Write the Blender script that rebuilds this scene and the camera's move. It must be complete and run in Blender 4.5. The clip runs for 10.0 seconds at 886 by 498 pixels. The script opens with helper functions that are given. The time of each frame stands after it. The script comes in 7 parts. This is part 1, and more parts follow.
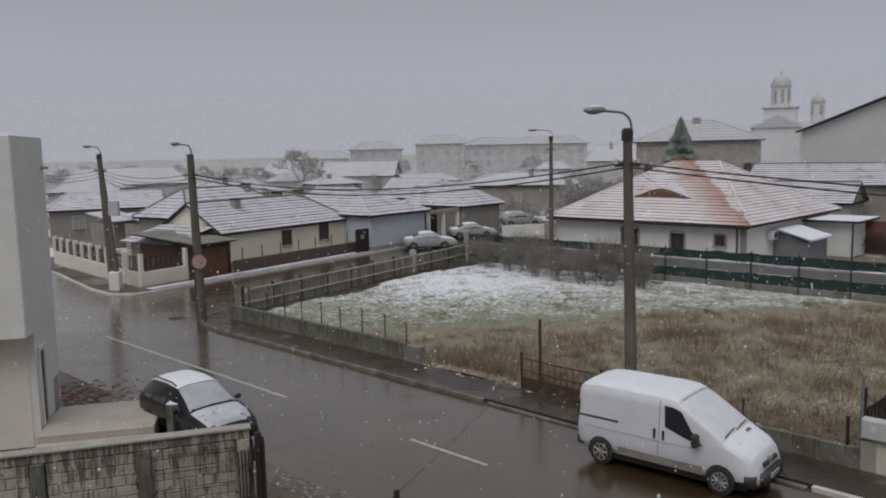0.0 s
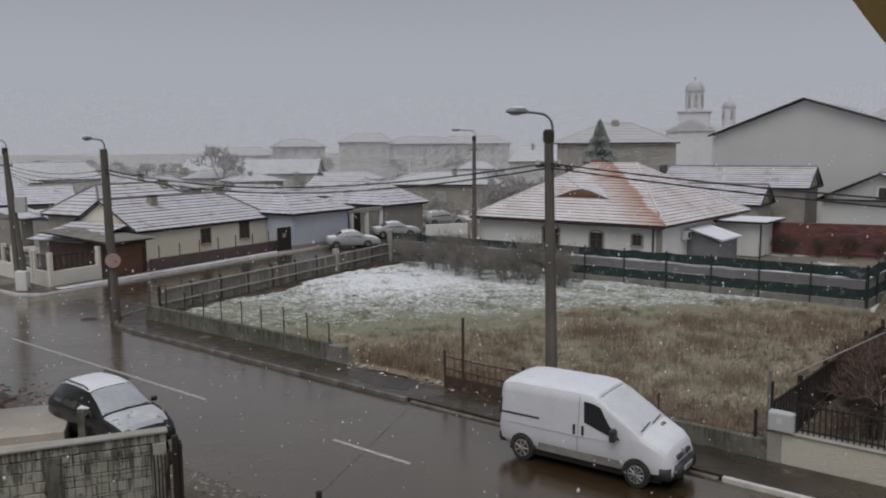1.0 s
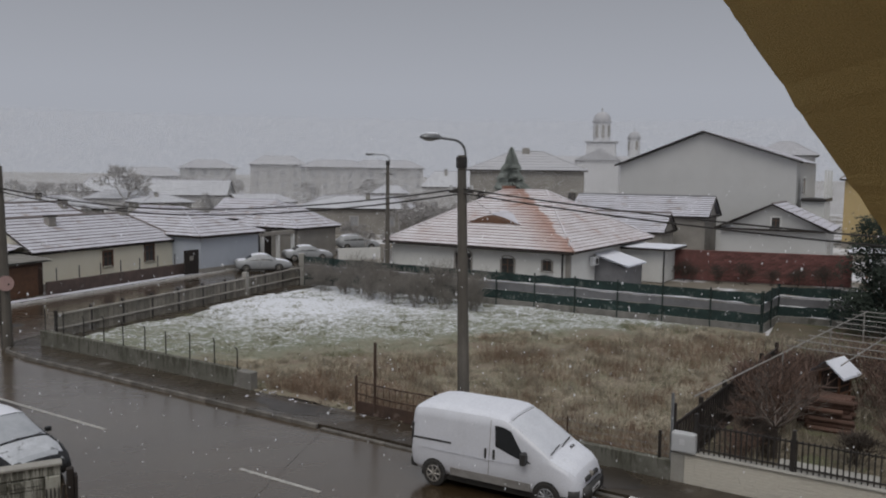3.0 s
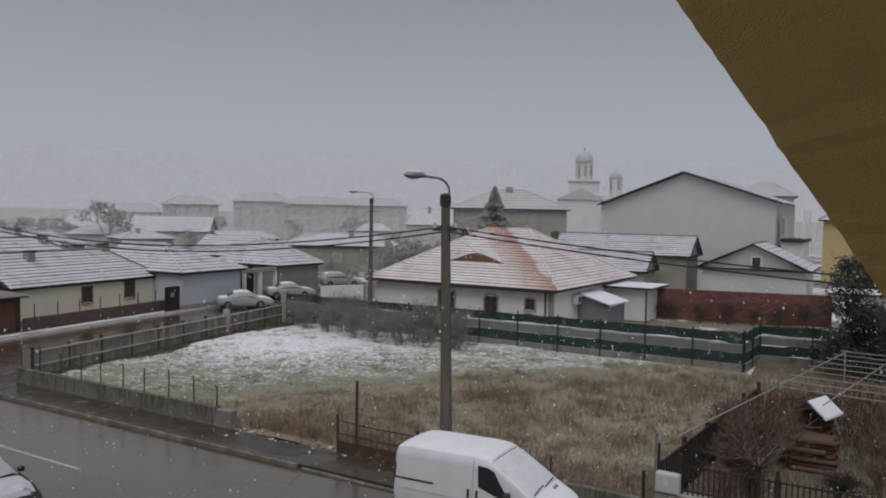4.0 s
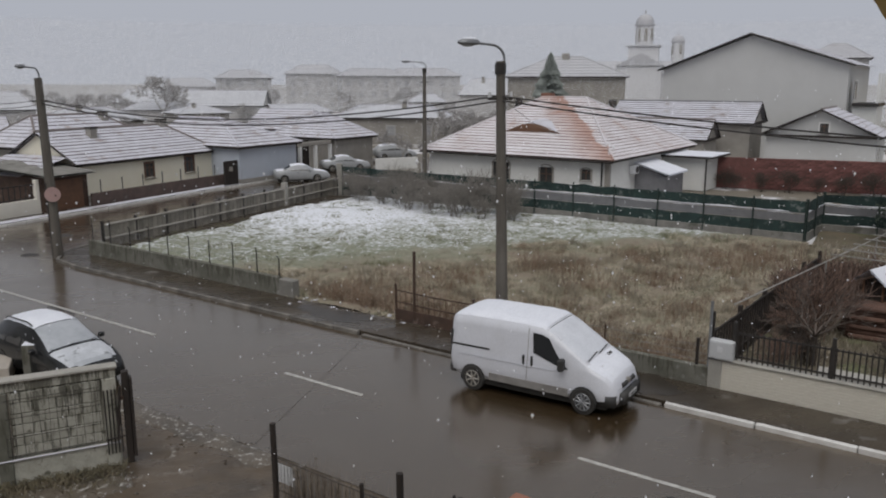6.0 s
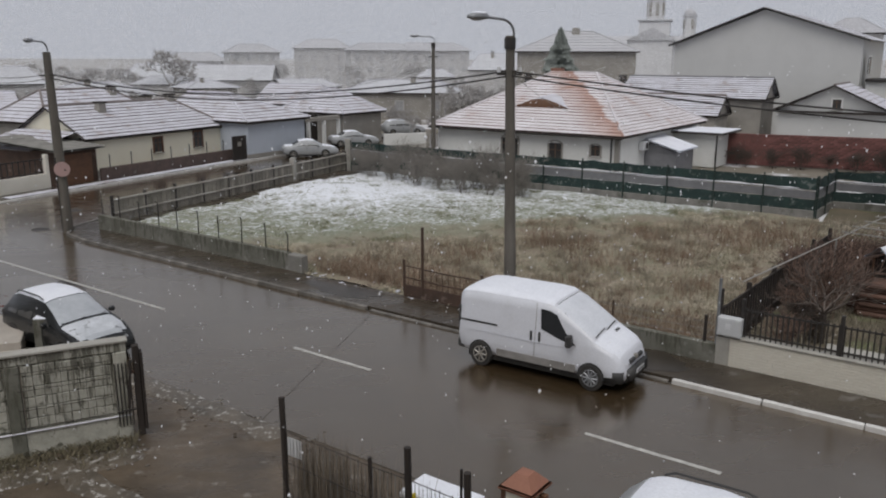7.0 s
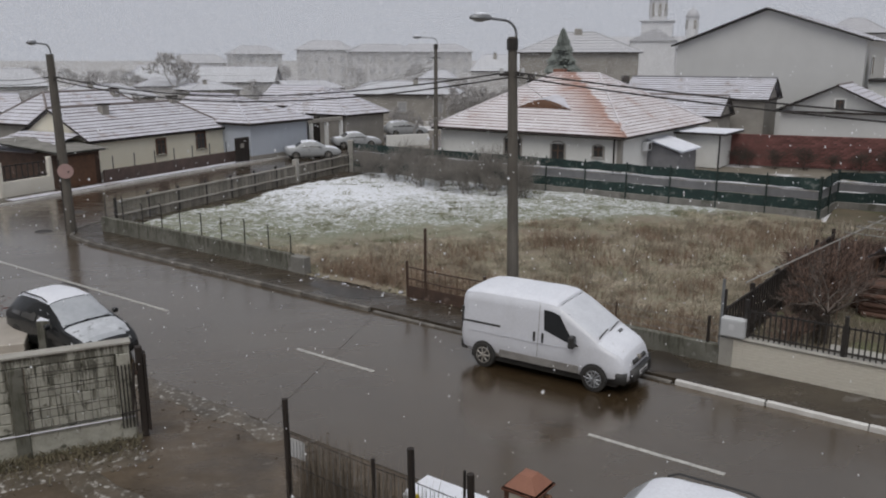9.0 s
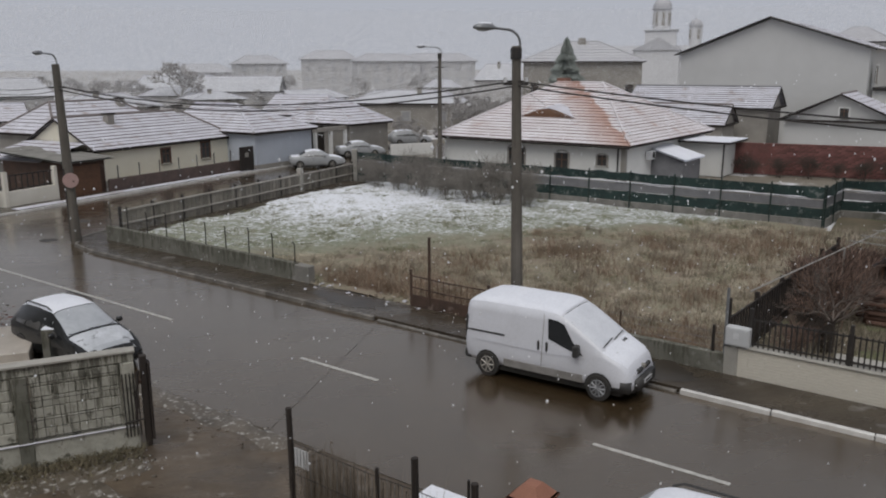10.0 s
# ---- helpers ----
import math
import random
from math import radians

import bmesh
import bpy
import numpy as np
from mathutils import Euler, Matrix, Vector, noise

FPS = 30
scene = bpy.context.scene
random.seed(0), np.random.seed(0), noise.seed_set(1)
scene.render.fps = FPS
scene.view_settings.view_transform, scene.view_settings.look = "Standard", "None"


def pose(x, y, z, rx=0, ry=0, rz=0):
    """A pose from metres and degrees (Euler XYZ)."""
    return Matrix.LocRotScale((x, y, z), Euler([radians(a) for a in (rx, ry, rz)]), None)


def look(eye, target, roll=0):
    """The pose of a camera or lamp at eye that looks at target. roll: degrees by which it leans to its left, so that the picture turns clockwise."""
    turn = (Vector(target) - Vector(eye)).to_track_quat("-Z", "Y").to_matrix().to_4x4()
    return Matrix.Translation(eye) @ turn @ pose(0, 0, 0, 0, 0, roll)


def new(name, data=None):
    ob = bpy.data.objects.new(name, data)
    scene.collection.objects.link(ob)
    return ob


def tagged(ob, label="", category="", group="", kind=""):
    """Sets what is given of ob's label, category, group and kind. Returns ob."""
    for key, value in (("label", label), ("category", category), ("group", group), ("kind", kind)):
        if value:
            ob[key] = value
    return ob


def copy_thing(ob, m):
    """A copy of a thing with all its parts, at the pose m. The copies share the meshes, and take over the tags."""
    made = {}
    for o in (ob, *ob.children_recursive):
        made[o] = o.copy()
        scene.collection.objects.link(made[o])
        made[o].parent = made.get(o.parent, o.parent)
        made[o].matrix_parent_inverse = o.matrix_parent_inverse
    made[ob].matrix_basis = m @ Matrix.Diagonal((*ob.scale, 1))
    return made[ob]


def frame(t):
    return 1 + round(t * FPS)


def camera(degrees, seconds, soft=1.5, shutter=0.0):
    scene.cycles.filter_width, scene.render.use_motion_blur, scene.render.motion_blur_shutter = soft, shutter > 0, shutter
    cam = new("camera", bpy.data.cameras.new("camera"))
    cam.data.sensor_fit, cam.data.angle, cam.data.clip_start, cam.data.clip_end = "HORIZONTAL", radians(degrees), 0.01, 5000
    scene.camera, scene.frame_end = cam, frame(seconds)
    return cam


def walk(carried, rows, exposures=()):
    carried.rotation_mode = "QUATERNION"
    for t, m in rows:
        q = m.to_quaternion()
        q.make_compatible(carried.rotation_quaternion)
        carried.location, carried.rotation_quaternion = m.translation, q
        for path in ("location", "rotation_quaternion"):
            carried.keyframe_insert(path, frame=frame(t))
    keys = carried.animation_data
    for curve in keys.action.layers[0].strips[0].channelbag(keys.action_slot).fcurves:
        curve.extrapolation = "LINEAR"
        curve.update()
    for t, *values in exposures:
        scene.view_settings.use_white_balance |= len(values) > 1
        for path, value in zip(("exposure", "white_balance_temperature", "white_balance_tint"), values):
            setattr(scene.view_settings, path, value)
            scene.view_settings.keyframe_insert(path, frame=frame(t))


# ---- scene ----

# The eye stands still on an upstairs balcony, 8 m over the street, and only turns.
EYE = (0.0, 0.0, 8.0)
cam = camera(57.7, 10.0, soft=2.0)
ROWS = [
    (0.0, 83.09, 1.20, -0.15), (0.5, 83.03, 0.79, -2.70), (1.0, 82.94, 0.42, -5.54), (1.5, 83.05, 0.19, -7.89),
    (2.0, 83.28, 0.05, -9.43), (2.5, 83.47, -0.28, -10.44), (3.0, 84.70, -0.67, -11.66), (3.2, 85.70, -0.73, -12.07),
    (4.3, 87.56, -1.13, -12.99), (4.5, 87.63, -1.06, -13.13), (4.7, 85.89, -1.03, -13.23), (5.0, 81.76, -0.90, -12.71),
    (5.2, 80.88, -0.86, -12.08), (5.5, 79.62, -0.58, -10.86), (5.7, 79.03, -0.29, -9.91), (6.8, 76.74, -0.04, -8.51),
    (7.0, 76.56, -0.15, -8.45), (7.5, 75.97, -0.17, -8.39), (8.0, 75.80, -0.09, -8.31), (8.5, 75.99, -0.04, -8.29),
    (9.0, 76.64, 0.0, -8.28), (9.5, 77.03, 0.02, -8.17), (10.0, 77.27, 0.08, -8.01),
]
EXPOSURES = [(0.0, 0.0), (2.0, -0.02), (3.2, -0.06), (4.5, -0.06), (5.5, 0.08), (7.0, 0.24), (8.0, 0.26), (10.0, 0.18)]
# the holder sways by a few centimetres against the roof edge
def sway(t):
    s = float(np.interp(t, (0.0, 2.0, 3.0, 4.4, 5.0, 5.5, 10.0), (0.033, 0.032, 0.025, 0.008, -0.020, -0.023, -0.023)))
    return Vector(EYE) + Vector((0.64, -0.52, 0.56)) * s


walk(cam, [(t, pose(*sway(t), rx, ry, rz)) for t, rx, ry, rz in ROWS], EXPOSURES)

# ---------- light: a snow-grey sky and a wide, weak sun behind the cloud ----------
SUN_UP, SUN_ROUND = 62.0, 200.0
world = bpy.data.worlds.new("overcast_sky")
scene.world = world
world.use_nodes = True
wn, wl = world.node_tree.nodes, world.node_tree.links
wn.clear()
sky = wn.new("ShaderNodeTexSky")
sky.sky_type, sky.sun_disc = "NISHITA", False
sky.sun_elevation, sky.sun_rotation = radians(SUN_UP), radians(SUN_ROUND)
sky.dust_density, sky.altitude = 5.0, 50
grey = wn.new("ShaderNodeHueSaturation")
grey.inputs["Saturation"].default_value, grey.inputs["Value"].default_value = 0.12, 0.09
wl.new(sky.outputs[0], grey.inputs["Color"])
# the cloud deck: pale in the snow haze at the horizon, greyer above
coord, sepz, ramp_sky = wn.new("ShaderNodeTexCoord"), wn.new("ShaderNodeSeparateXYZ"), wn.new("ShaderNodeValToRGB")
wl.new(coord.outputs["Generated"], sepz.inputs[0])
wl.new(sepz.outputs[2], ramp_sky.inputs[0])
ramp_sky.color_ramp.elements[0].position, ramp_sky.color_ramp.elements[0].color = 0.0, (0.41, 0.43, 0.485, 1)
ramp_sky.color_ramp.elements[1].position, ramp_sky.color_ramp.elements[1].color = 1.0, (0.34, 0.355, 0.395, 1)
for place, c in ((0.10, (0.39, 0.41, 0.465, 1)), (0.27, (0.27, 0.283, 0.318, 1)), (0.5, (0.29, 0.303, 0.338, 1))):
    ramp_sky.color_ramp.elements.new(place).color = c
veil = wn.new("ShaderNodeMixRGB")
veil.inputs[0].default_value = 0.9
wl.new(ramp_sky.outputs[0], veil.inputs[2])
wl.new(grey.outputs[0], veil.inputs[1])
bg = wn.new("ShaderNodeBackground")
bg.inputs[1].default_value = 1.0
wl.new(veil.outputs[0], bg.inputs[0])
wo = wn.new("ShaderNodeOutputWorld")
wl.new(bg.outputs[0], wo.inputs[0])
sun_data = bpy.data.lights.new("sun", "SUN")
sun_data.energy, sun_data.angle, sun_data.color = 1.5, radians(50), (1.0, 0.97, 0.93)
sun = new("sun", sun_data)
az, el = radians(SUN_ROUND), radians(SUN_UP)
sun.matrix_world = look((0, 0, 60), (-math.sin(az) * math.cos(el) * 10, -math.cos(az) * math.cos(el) * 10, 60 - math.sin(el) * 10))


# ---------- materials ----------
def mat(name, col, rough=0.8, col2=None, scale=3.0, amt=0.5, bump=0.15, bump_scale=40.0, metal=0.0, stretch=(1, 1, 1), dirt=None, dirt_amt=0.0, dirt_scale=0.6, rand=0.0, island=0.0):
    """Colour that drifts between two tones, grain at two scales, patches of dirt or snow, and fine relief."""
    m = bpy.data.materials.new(name)
    m.use_nodes = True
    nt, ns = m.node_tree.links, m.node_tree.nodes
    p = ns["Principled BSDF"]
    p.inputs["Roughness"].default_value, p.inputs["Metallic"].default_value = rough, metal
    tc = ns.new("ShaderNodeTexCoord")
    mp = ns.new("ShaderNodeMapping")
    mp.inputs["Scale"].default_value = stretch
    nt.new(tc.outputs["Object"], mp.inputs[0])

    def fog(sc, lo, hi, detail=6):
        n = ns.new("ShaderNodeTexNoise")
        n.inputs["Scale"].default_value, n.inputs["Detail"].default_value = sc, detail
        n.inputs["Roughness"].default_value = 0.65
        nt.new(mp.outputs[0], n.inputs[0])
        r = ns.new("ShaderNodeMapRange")
        r.inputs[1].default_value, r.inputs[2].default_value = lo, hi
        nt.new(n.outputs[0], r.inputs[0])
        return n, r

    col2 = col2 or tuple(c * 0.7 for c in col)
    _, big = fog(scale, 0.35, 0.65)
    mul = ns.new("ShaderNodeMath")
    mul.operation = "MULTIPLY"
    mul.inputs[1].default_value = amt
    nt.new(big.outputs[0], mul.inputs[0])
    mix = ns.new("ShaderNodeMixRGB")
    mix.inputs[1].default_value, mix.inputs[2].default_value = (*col, 1), (*col2, 1)
    nt.new(mul.outputs[0], mix.inputs[0])
    fine, fr = fog(bump_scale, 0.25, 0.75)
    grain = ns.new("ShaderNodeMixRGB")
    grain.blend_type = "MULTIPLY"
    grain.inputs[0].default_value = 0.35
    nt.new(mix.outputs[0], grain.inputs[1])
    g2 = ns.new("ShaderNodeMapRange")
    g2.inputs[3].default_value, g2.inputs[4].default_value = 0.6, 1.2
    nt.new(fr.outputs[0], g2.inputs[0])
    nt.new(g2.outputs[0], grain.inputs[2])
    last = grain.outputs[0]
    if dirt:
        _, dr = fog(dirt_scale, 0.62 - 0.3 * dirt_amt, 0.70 - 0.3 * dirt_amt, 9)
        dm = ns.new("ShaderNodeMixRGB")
        dm.inputs[2].default_value = (*dirt, 1)
        nt.new(dr.outputs[0], dm.inputs[0])
        nt.new(last, dm.inputs[1])
        last = dm.outputs[0]
    if rand or island:
        src = ns.new("ShaderNodeObjectInfo").outputs["Random"] if rand else ns.new("ShaderNodeNewGeometry").outputs["Random Per Island"]
        rr = ns.new("ShaderNodeMapRange")
        rr.inputs[3].default_value, rr.inputs[4].default_value = 1 - (rand or island), 1 + (rand or island)
        nt.new(src, rr.inputs[0])
        rm = ns.new("ShaderNodeMixRGB")
        rm.blend_type = "MULTIPLY"
        rm.inputs[0].default_value = 1.0
        nt.new(last, rm.inputs[1])
        nt.new(rr.outputs[0], rm.inputs[2])
        last = rm.outputs[0]
    nt.new(last, p.inputs["Base Color"])
    if bump:
        b = ns.new("ShaderNodeBump")
        b.inputs["Strength"].default_value, b.inputs["Distance"].default_value = bump, 0.02
        nt.new(fine.outputs[0], b.inputs["Height"])
        nt.new(b.outputs[0], p.inputs["Normal"])
    return m


SNOW = (0.77, 0.79, 0.85)
M = {
    "snow": mat("snow", SNOW, 0.7, (0.68, 0.70, 0.77), 1.5, 0.6, 0.3, 18),
    "roof_snow": mat("roof_snow", (0.61, 0.61, 0.67), 0.75, (0.46, 0.45, 0.49), 0.9, 0.8, 0.2, 14, dirt=(0.36, 0.31, 0.30), dirt_amt=0.12, dirt_scale=0.9),
    "roof_snow_red": mat("roof_snow_red", (0.70, 0.68, 0.71), 0.75, (0.55, 0.50, 0.51), 0.5, 0.9, 0.2, 14, dirt=(0.47, 0.36, 0.33), dirt_amt=0.05, dirt_scale=0.5),
    # roof snow of distant houses, toned down as painted haze
    "hazy_snow": mat("hazy_snow", (0.56, 0.57, 0.60), 0.8, (0.46, 0.465, 0.49), 0.3, 0.8, 0.1, 6),
    "terracotta": mat("terracotta", (0.24, 0.115, 0.08), 0.8, (0.15, 0.08, 0.06), 2.0, 0.8, 0.3, 20),
    "brown_tile": mat("brown_tile", (0.24, 0.205, 0.195), 0.8, (0.16, 0.14, 0.135), 2.0, 0.8, 0.3, 20),
    "wet_asphalt": mat("wet_asphalt", (0.036, 0.025, 0.014), 0.22, (0.056, 0.041, 0.025), 0.30, 0.9, 0.10, 60, dirt=(0.050, 0.040, 0.028), dirt_amt=0.25, dirt_scale=0.55),
    "pavement": mat("pavement", (0.066, 0.053, 0.039), 0.32, (0.038, 0.031, 0.024), 0.7, 0.9, 0.2, 30, dirt=(0.13, 0.12, 0.11), dirt_amt=0.1, dirt_scale=1.2),
    "kerb_dark": mat("kerb_dark", (0.20, 0.185, 0.165), 0.6, (0.09, 0.082, 0.072), 2, 0.9, 0.3, 25, rand=0.2),
    "kerb_white": mat("kerb_white", (0.66, 0.65, 0.63), 0.65, (0.45, 0.43, 0.41), 2.5, 0.7, 0.25, 25, rand=0.08),
    "road_paint": mat("road_paint", (0.55, 0.54, 0.51), 0.5, (0.28, 0.27, 0.25), 5, 0.9, 0.15, 30),
    "mud": mat("mud", (0.115, 0.088, 0.062), 0.36, (0.055, 0.043, 0.032), 0.8, 0.9, 0.5, 18, dirt=(0.27, 0.25, 0.225), dirt_amt=0.05, dirt_scale=1.4),
    "far_ground": mat("far_ground", (0.20, 0.175, 0.14), 0.9, (0.13, 0.115, 0.09), 0.05, 0.8, 0.2, 3, dirt=(0.62, 0.62, 0.64), dirt_amt=0.45, dirt_scale=0.12),
    "concrete": mat("concrete", (0.25, 0.24, 0.22), 0.8, (0.15, 0.145, 0.13), 1.2, 0.9, 0.3, 22, dirt=(0.10, 0.098, 0.08), dirt_amt=0.15, dirt_scale=0.9),
    "pale_concrete": mat("pale_concrete", (0.40, 0.385, 0.35), 0.8, (0.26, 0.25, 0.225), 1.2, 0.8, 0.3, 22),
    "pole_concrete": mat("pole_concrete", (0.145, 0.13, 0.112), 0.8, (0.085, 0.077, 0.066), 1.4, 0.9, 0.35, 18, stretch=(1, 1, 0.35)),
    "panel": mat("panel", (0.47, 0.46, 0.405), 0.8, (0.30, 0.295, 0.25), 3.2, 0.9, 0.4, 24, dirt=(0.10, 0.098, 0.075), dirt_amt=0.16, dirt_scale=3.4),
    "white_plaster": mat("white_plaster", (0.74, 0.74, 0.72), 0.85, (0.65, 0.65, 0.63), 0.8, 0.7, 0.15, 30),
    "cream_plaster": mat("cream_plaster", (0.78, 0.75, 0.67), 0.85, (0.68, 0.645, 0.56), 0.8, 0.7, 0.15, 30),
    "yellow_plaster": mat("yellow_plaster", (0.85, 0.81, 0.68), 0.85, (0.78, 0.73, 0.59), 0.6, 0.7, 0.15, 30),
    "blue_plaster": mat("blue_plaster", (0.52, 0.56, 0.63), 0.85, (0.46, 0.495, 0.55), 0.5, 0.7, 0.15, 30),
    "grey_plaster": mat("grey_plaster", (0.57, 0.57, 0.56), 0.85, (0.51, 0.51, 0.50), 0.35, 0.7, 0.1, 20),
    "dull_plaster": mat("dull_plaster", (0.34, 0.32, 0.29), 0.85, (0.24, 0.225, 0.205), 0.6, 0.8, 0.15, 20),
    # distant walls: paled and greyed, distance haze put into the colour
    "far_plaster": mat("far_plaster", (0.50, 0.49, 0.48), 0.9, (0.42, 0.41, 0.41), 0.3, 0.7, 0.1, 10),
    "church_plaster": mat("church_plaster", (0.66, 0.66, 0.67), 0.9, (0.58, 0.58, 0.59), 0.3, 0.7, 0.1, 10),
    "church_roof": mat("church_roof", (0.48, 0.48, 0.50), 0.8, (0.40, 0.40, 0.42), 0.4, 0.7, 0.1, 10),
    "ochre_stucco": mat("ochre_stucco", (0.70, 0.50, 0.19), 0.95, (0.62, 0.44, 0.165), 3, 0.6, 0.7, 120, dirt=(0.07, 0.05, 0.025), dirt_amt=-0.36, dirt_scale=30),
    # ochre of the far house, lightened and dulled to paint in the haze
    "ochre_far": mat("ochre_far", (0.56, 0.43, 0.22), 0.9, (0.50, 0.38, 0.20), 0.5, 0.6, 0.1, 20),
    "ochre_wall": mat("ochre_wall", (0.55, 0.38, 0.14), 0.9, (0.46, 0.31, 0.12), 0.8, 0.6, 0.2, 40),
    "brick_red": mat("brick_red", (0.20, 0.083, 0.073), 0.85, (0.115, 0.055, 0.048), 1.2, 0.9, 0.3, 14, dirt=(0.30, 0.22, 0.20), dirt_amt=0.05, dirt_scale=2.2),
    "green_net": mat("green_net", (0.024, 0.050, 0.046), 0.85, (0.014, 0.028, 0.027), 1.2, 0.9, 0.4, 25, dirt=(0.12, 0.135, 0.13), dirt_amt=0.22, dirt_scale=2.6),
    "fence_green": mat("fence_green", (0.022, 0.04, 0.035), 0.6, (0.014, 0.025, 0.022), 2, 0.8, 0.1, 30),
    "dark_metal": mat("dark_metal", (0.022, 0.020, 0.019), 0.5, (0.04, 0.034, 0.03), 4, 0.8, 0.15, 40),
    "grey_metal": mat("grey_metal", (0.26, 0.27, 0.28), 0.45, (0.18, 0.18, 0.19), 3, 0.7, 0.1, 40, metal=0.4),
    "fence_brown": mat("fence_brown", (0.125, 0.088, 0.077), 0.85, (0.07, 0.053, 0.047), 1.5, 0.9, 0.3, 20, dirt=(0.16, 0.14, 0.13), dirt_amt=0.08, dirt_scale=1.5),
    # distant panes: light grey in place of dark glass, haze in the colour
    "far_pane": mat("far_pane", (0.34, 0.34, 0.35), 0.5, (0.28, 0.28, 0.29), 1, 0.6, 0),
    "weed": mat("weed", (0.17, 0.145, 0.095), 0.9, (0.10, 0.09, 0.055), 1.2, 0.9, 0.1, 10, island=0.35),
    "stalk": mat("stalk", (0.22, 0.185, 0.145), 0.9, (0.13, 0.105, 0.08), 1.2, 0.9, 0.1, 10, island=0.35),
    "slush": mat("slush", (0.13, 0.108, 0.083), 0.4, (0.06, 0.050, 0.038), 1.5, 0.9, 0.6, 12, dirt=(0.40, 0.385, 0.36), dirt_amt=0.24, dirt_scale=7),
    "fence_board": mat("fence_board", (0.27, 0.25, 0.215), 0.85, (0.16, 0.147, 0.125), 1.4, 0.9, 0.3, 20, dirt=(0.26, 0.25, 0.235), dirt_amt=0.05, dirt_scale=1.6, rand=0.25),
    "fence_rail": mat("fence_rail", (0.50, 0.475, 0.44), 0.85, (0.34, 0.31, 0.27), 1.1, 0.9, 0.3, 20),
    "wet_earth": mat("wet_earth", (0.030, 0.025, 0.020), 0.3, (0.055, 0.045, 0.035), 1.6, 0.9, 0.5, 14),
    "twig_brown": mat("twig_brown", (0.15, 0.122, 0.105), 0.9, (0.085, 0.068, 0.058), 2, 0.8, 0.3, 30),
    "grey_bark": mat("grey_bark", (0.27, 0.25, 0.225), 0.9, (0.16, 0.145, 0.13), 3, 0.8, 0.3, 30),
    "green_blade": mat("green_blade", (0.19, 0.205, 0.125), 0.9, (0.27, 0.25, 0.17), 0.6, 0.9, 0.1, 10, island=0.35),
    "turf": mat("turf", (0.15, 0.12, 0.082), 0.9, (0.085, 0.075, 0.048), 0.6, 0.9, 0.6, 6, dirt=(0.12, 0.13, 0.065), dirt_amt=0.25, dirt_scale=0.5),
    "rust": mat("rust", (0.088, 0.052, 0.037), 0.85, (0.05, 0.033, 0.026), 2.5, 0.9, 0.3, 30, dirt=(0.16, 0.12, 0.10), dirt_amt=0.1, dirt_scale=2),
    "dark_wood": mat("dark_wood", (0.034, 0.026, 0.022), 0.8, (0.018, 0.014, 0.012), 3, 0.9, 0.4, 30, stretch=(1, 1, 0.2)),
    "brown_wood": mat("brown_wood", (0.15, 0.075, 0.04), 0.6, (0.10, 0.05, 0.03), 3, 0.8, 0.3, 30),
    "stone_clad": mat("stone_clad", (0.66, 0.63, 0.555), 0.8, (0.54, 0.50, 0.425), 5, 0.9, 0.5, 14, stretch=(0.4, 0.4, 2.2)),
    "glass_dark": mat("glass_dark", (0.016, 0.018, 0.020), 0.08, (0.03, 0.032, 0.035), 1, 0.5, 0),
    "window_glass": mat("window_glass", (0.05, 0.05, 0.05), 0.12, (0.09, 0.085, 0.08), 1, 0.7, 0),
    "van_white": mat("van_white", (0.65, 0.665, 0.72), 0.32, (0.57, 0.58, 0.62), 1.2, 0.6, 0.03, 30),
    "sill_dirt": mat("sill_dirt", (0.19, 0.18, 0.17), 0.7, (0.28, 0.27, 0.26), 3, 0.8, 0.1, 30),
    "black_paint": mat("black_paint", (0.012, 0.013, 0.014), 0.22, (0.025, 0.025, 0.025), 2, 0.6, 0.02, 30),
    "silver_paint": mat("silver_paint", (0.34, 0.35, 0.36), 0.4, (0.26, 0.27, 0.28), 2, 0.6, 0.02, 30),
    "black_plastic": mat("black_plastic", (0.028, 0.028, 0.029), 0.6, (0.05, 0.048, 0.046), 4, 0.7, 0.1, 40),
    "rubber": mat("rubber", (0.022, 0.021, 0.020), 0.85, (0.05, 0.046, 0.042), 4, 0.7, 0.2, 40),
    "alloy": mat("alloy", (0.33, 0.31, 0.28), 0.5, (0.16, 0.15, 0.135), 6, 0.8, 0.1, 40, metal=0.3),
    "lamp_lens": mat("lamp_lens", (0.36, 0.37, 0.38), 0.15, (0.5, 0.5, 0.5), 4, 0.5, 0),
    "bark": mat("bark", (0.085, 0.068, 0.056), 0.9, (0.05, 0.04, 0.034), 3, 0.8, 0.4, 30),
    # twigs of the distant trees, lightened to carry haze in their colour
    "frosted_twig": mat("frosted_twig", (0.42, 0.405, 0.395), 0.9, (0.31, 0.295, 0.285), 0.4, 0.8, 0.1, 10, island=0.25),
    "needles": mat("needles", (0.035, 0.05, 0.035), 0.85, (0.02, 0.03, 0.022), 1, 0.8, 0.1, 10, island=0.3),
    # paled copy of the needles: haze over the far fir, put into its colour
    "hazy_needles": mat("hazy_needles", (0.27, 0.295, 0.275), 0.9, (0.19, 0.21, 0.20), 0.6, 0.8, 0.1, 10, island=0.2),
    "dry_grass": mat("dry_grass", (0.37, 0.33, 0.26), 0.9, (0.195, 0.17, 0.13), 0.9, 0.9, 0.1, 10, island=0.4),
    "straw": mat("straw", (0.52, 0.465, 0.365), 0.9, (0.34, 0.30, 0.225), 0.5, 0.9, 0.1, 10, island=0.3),
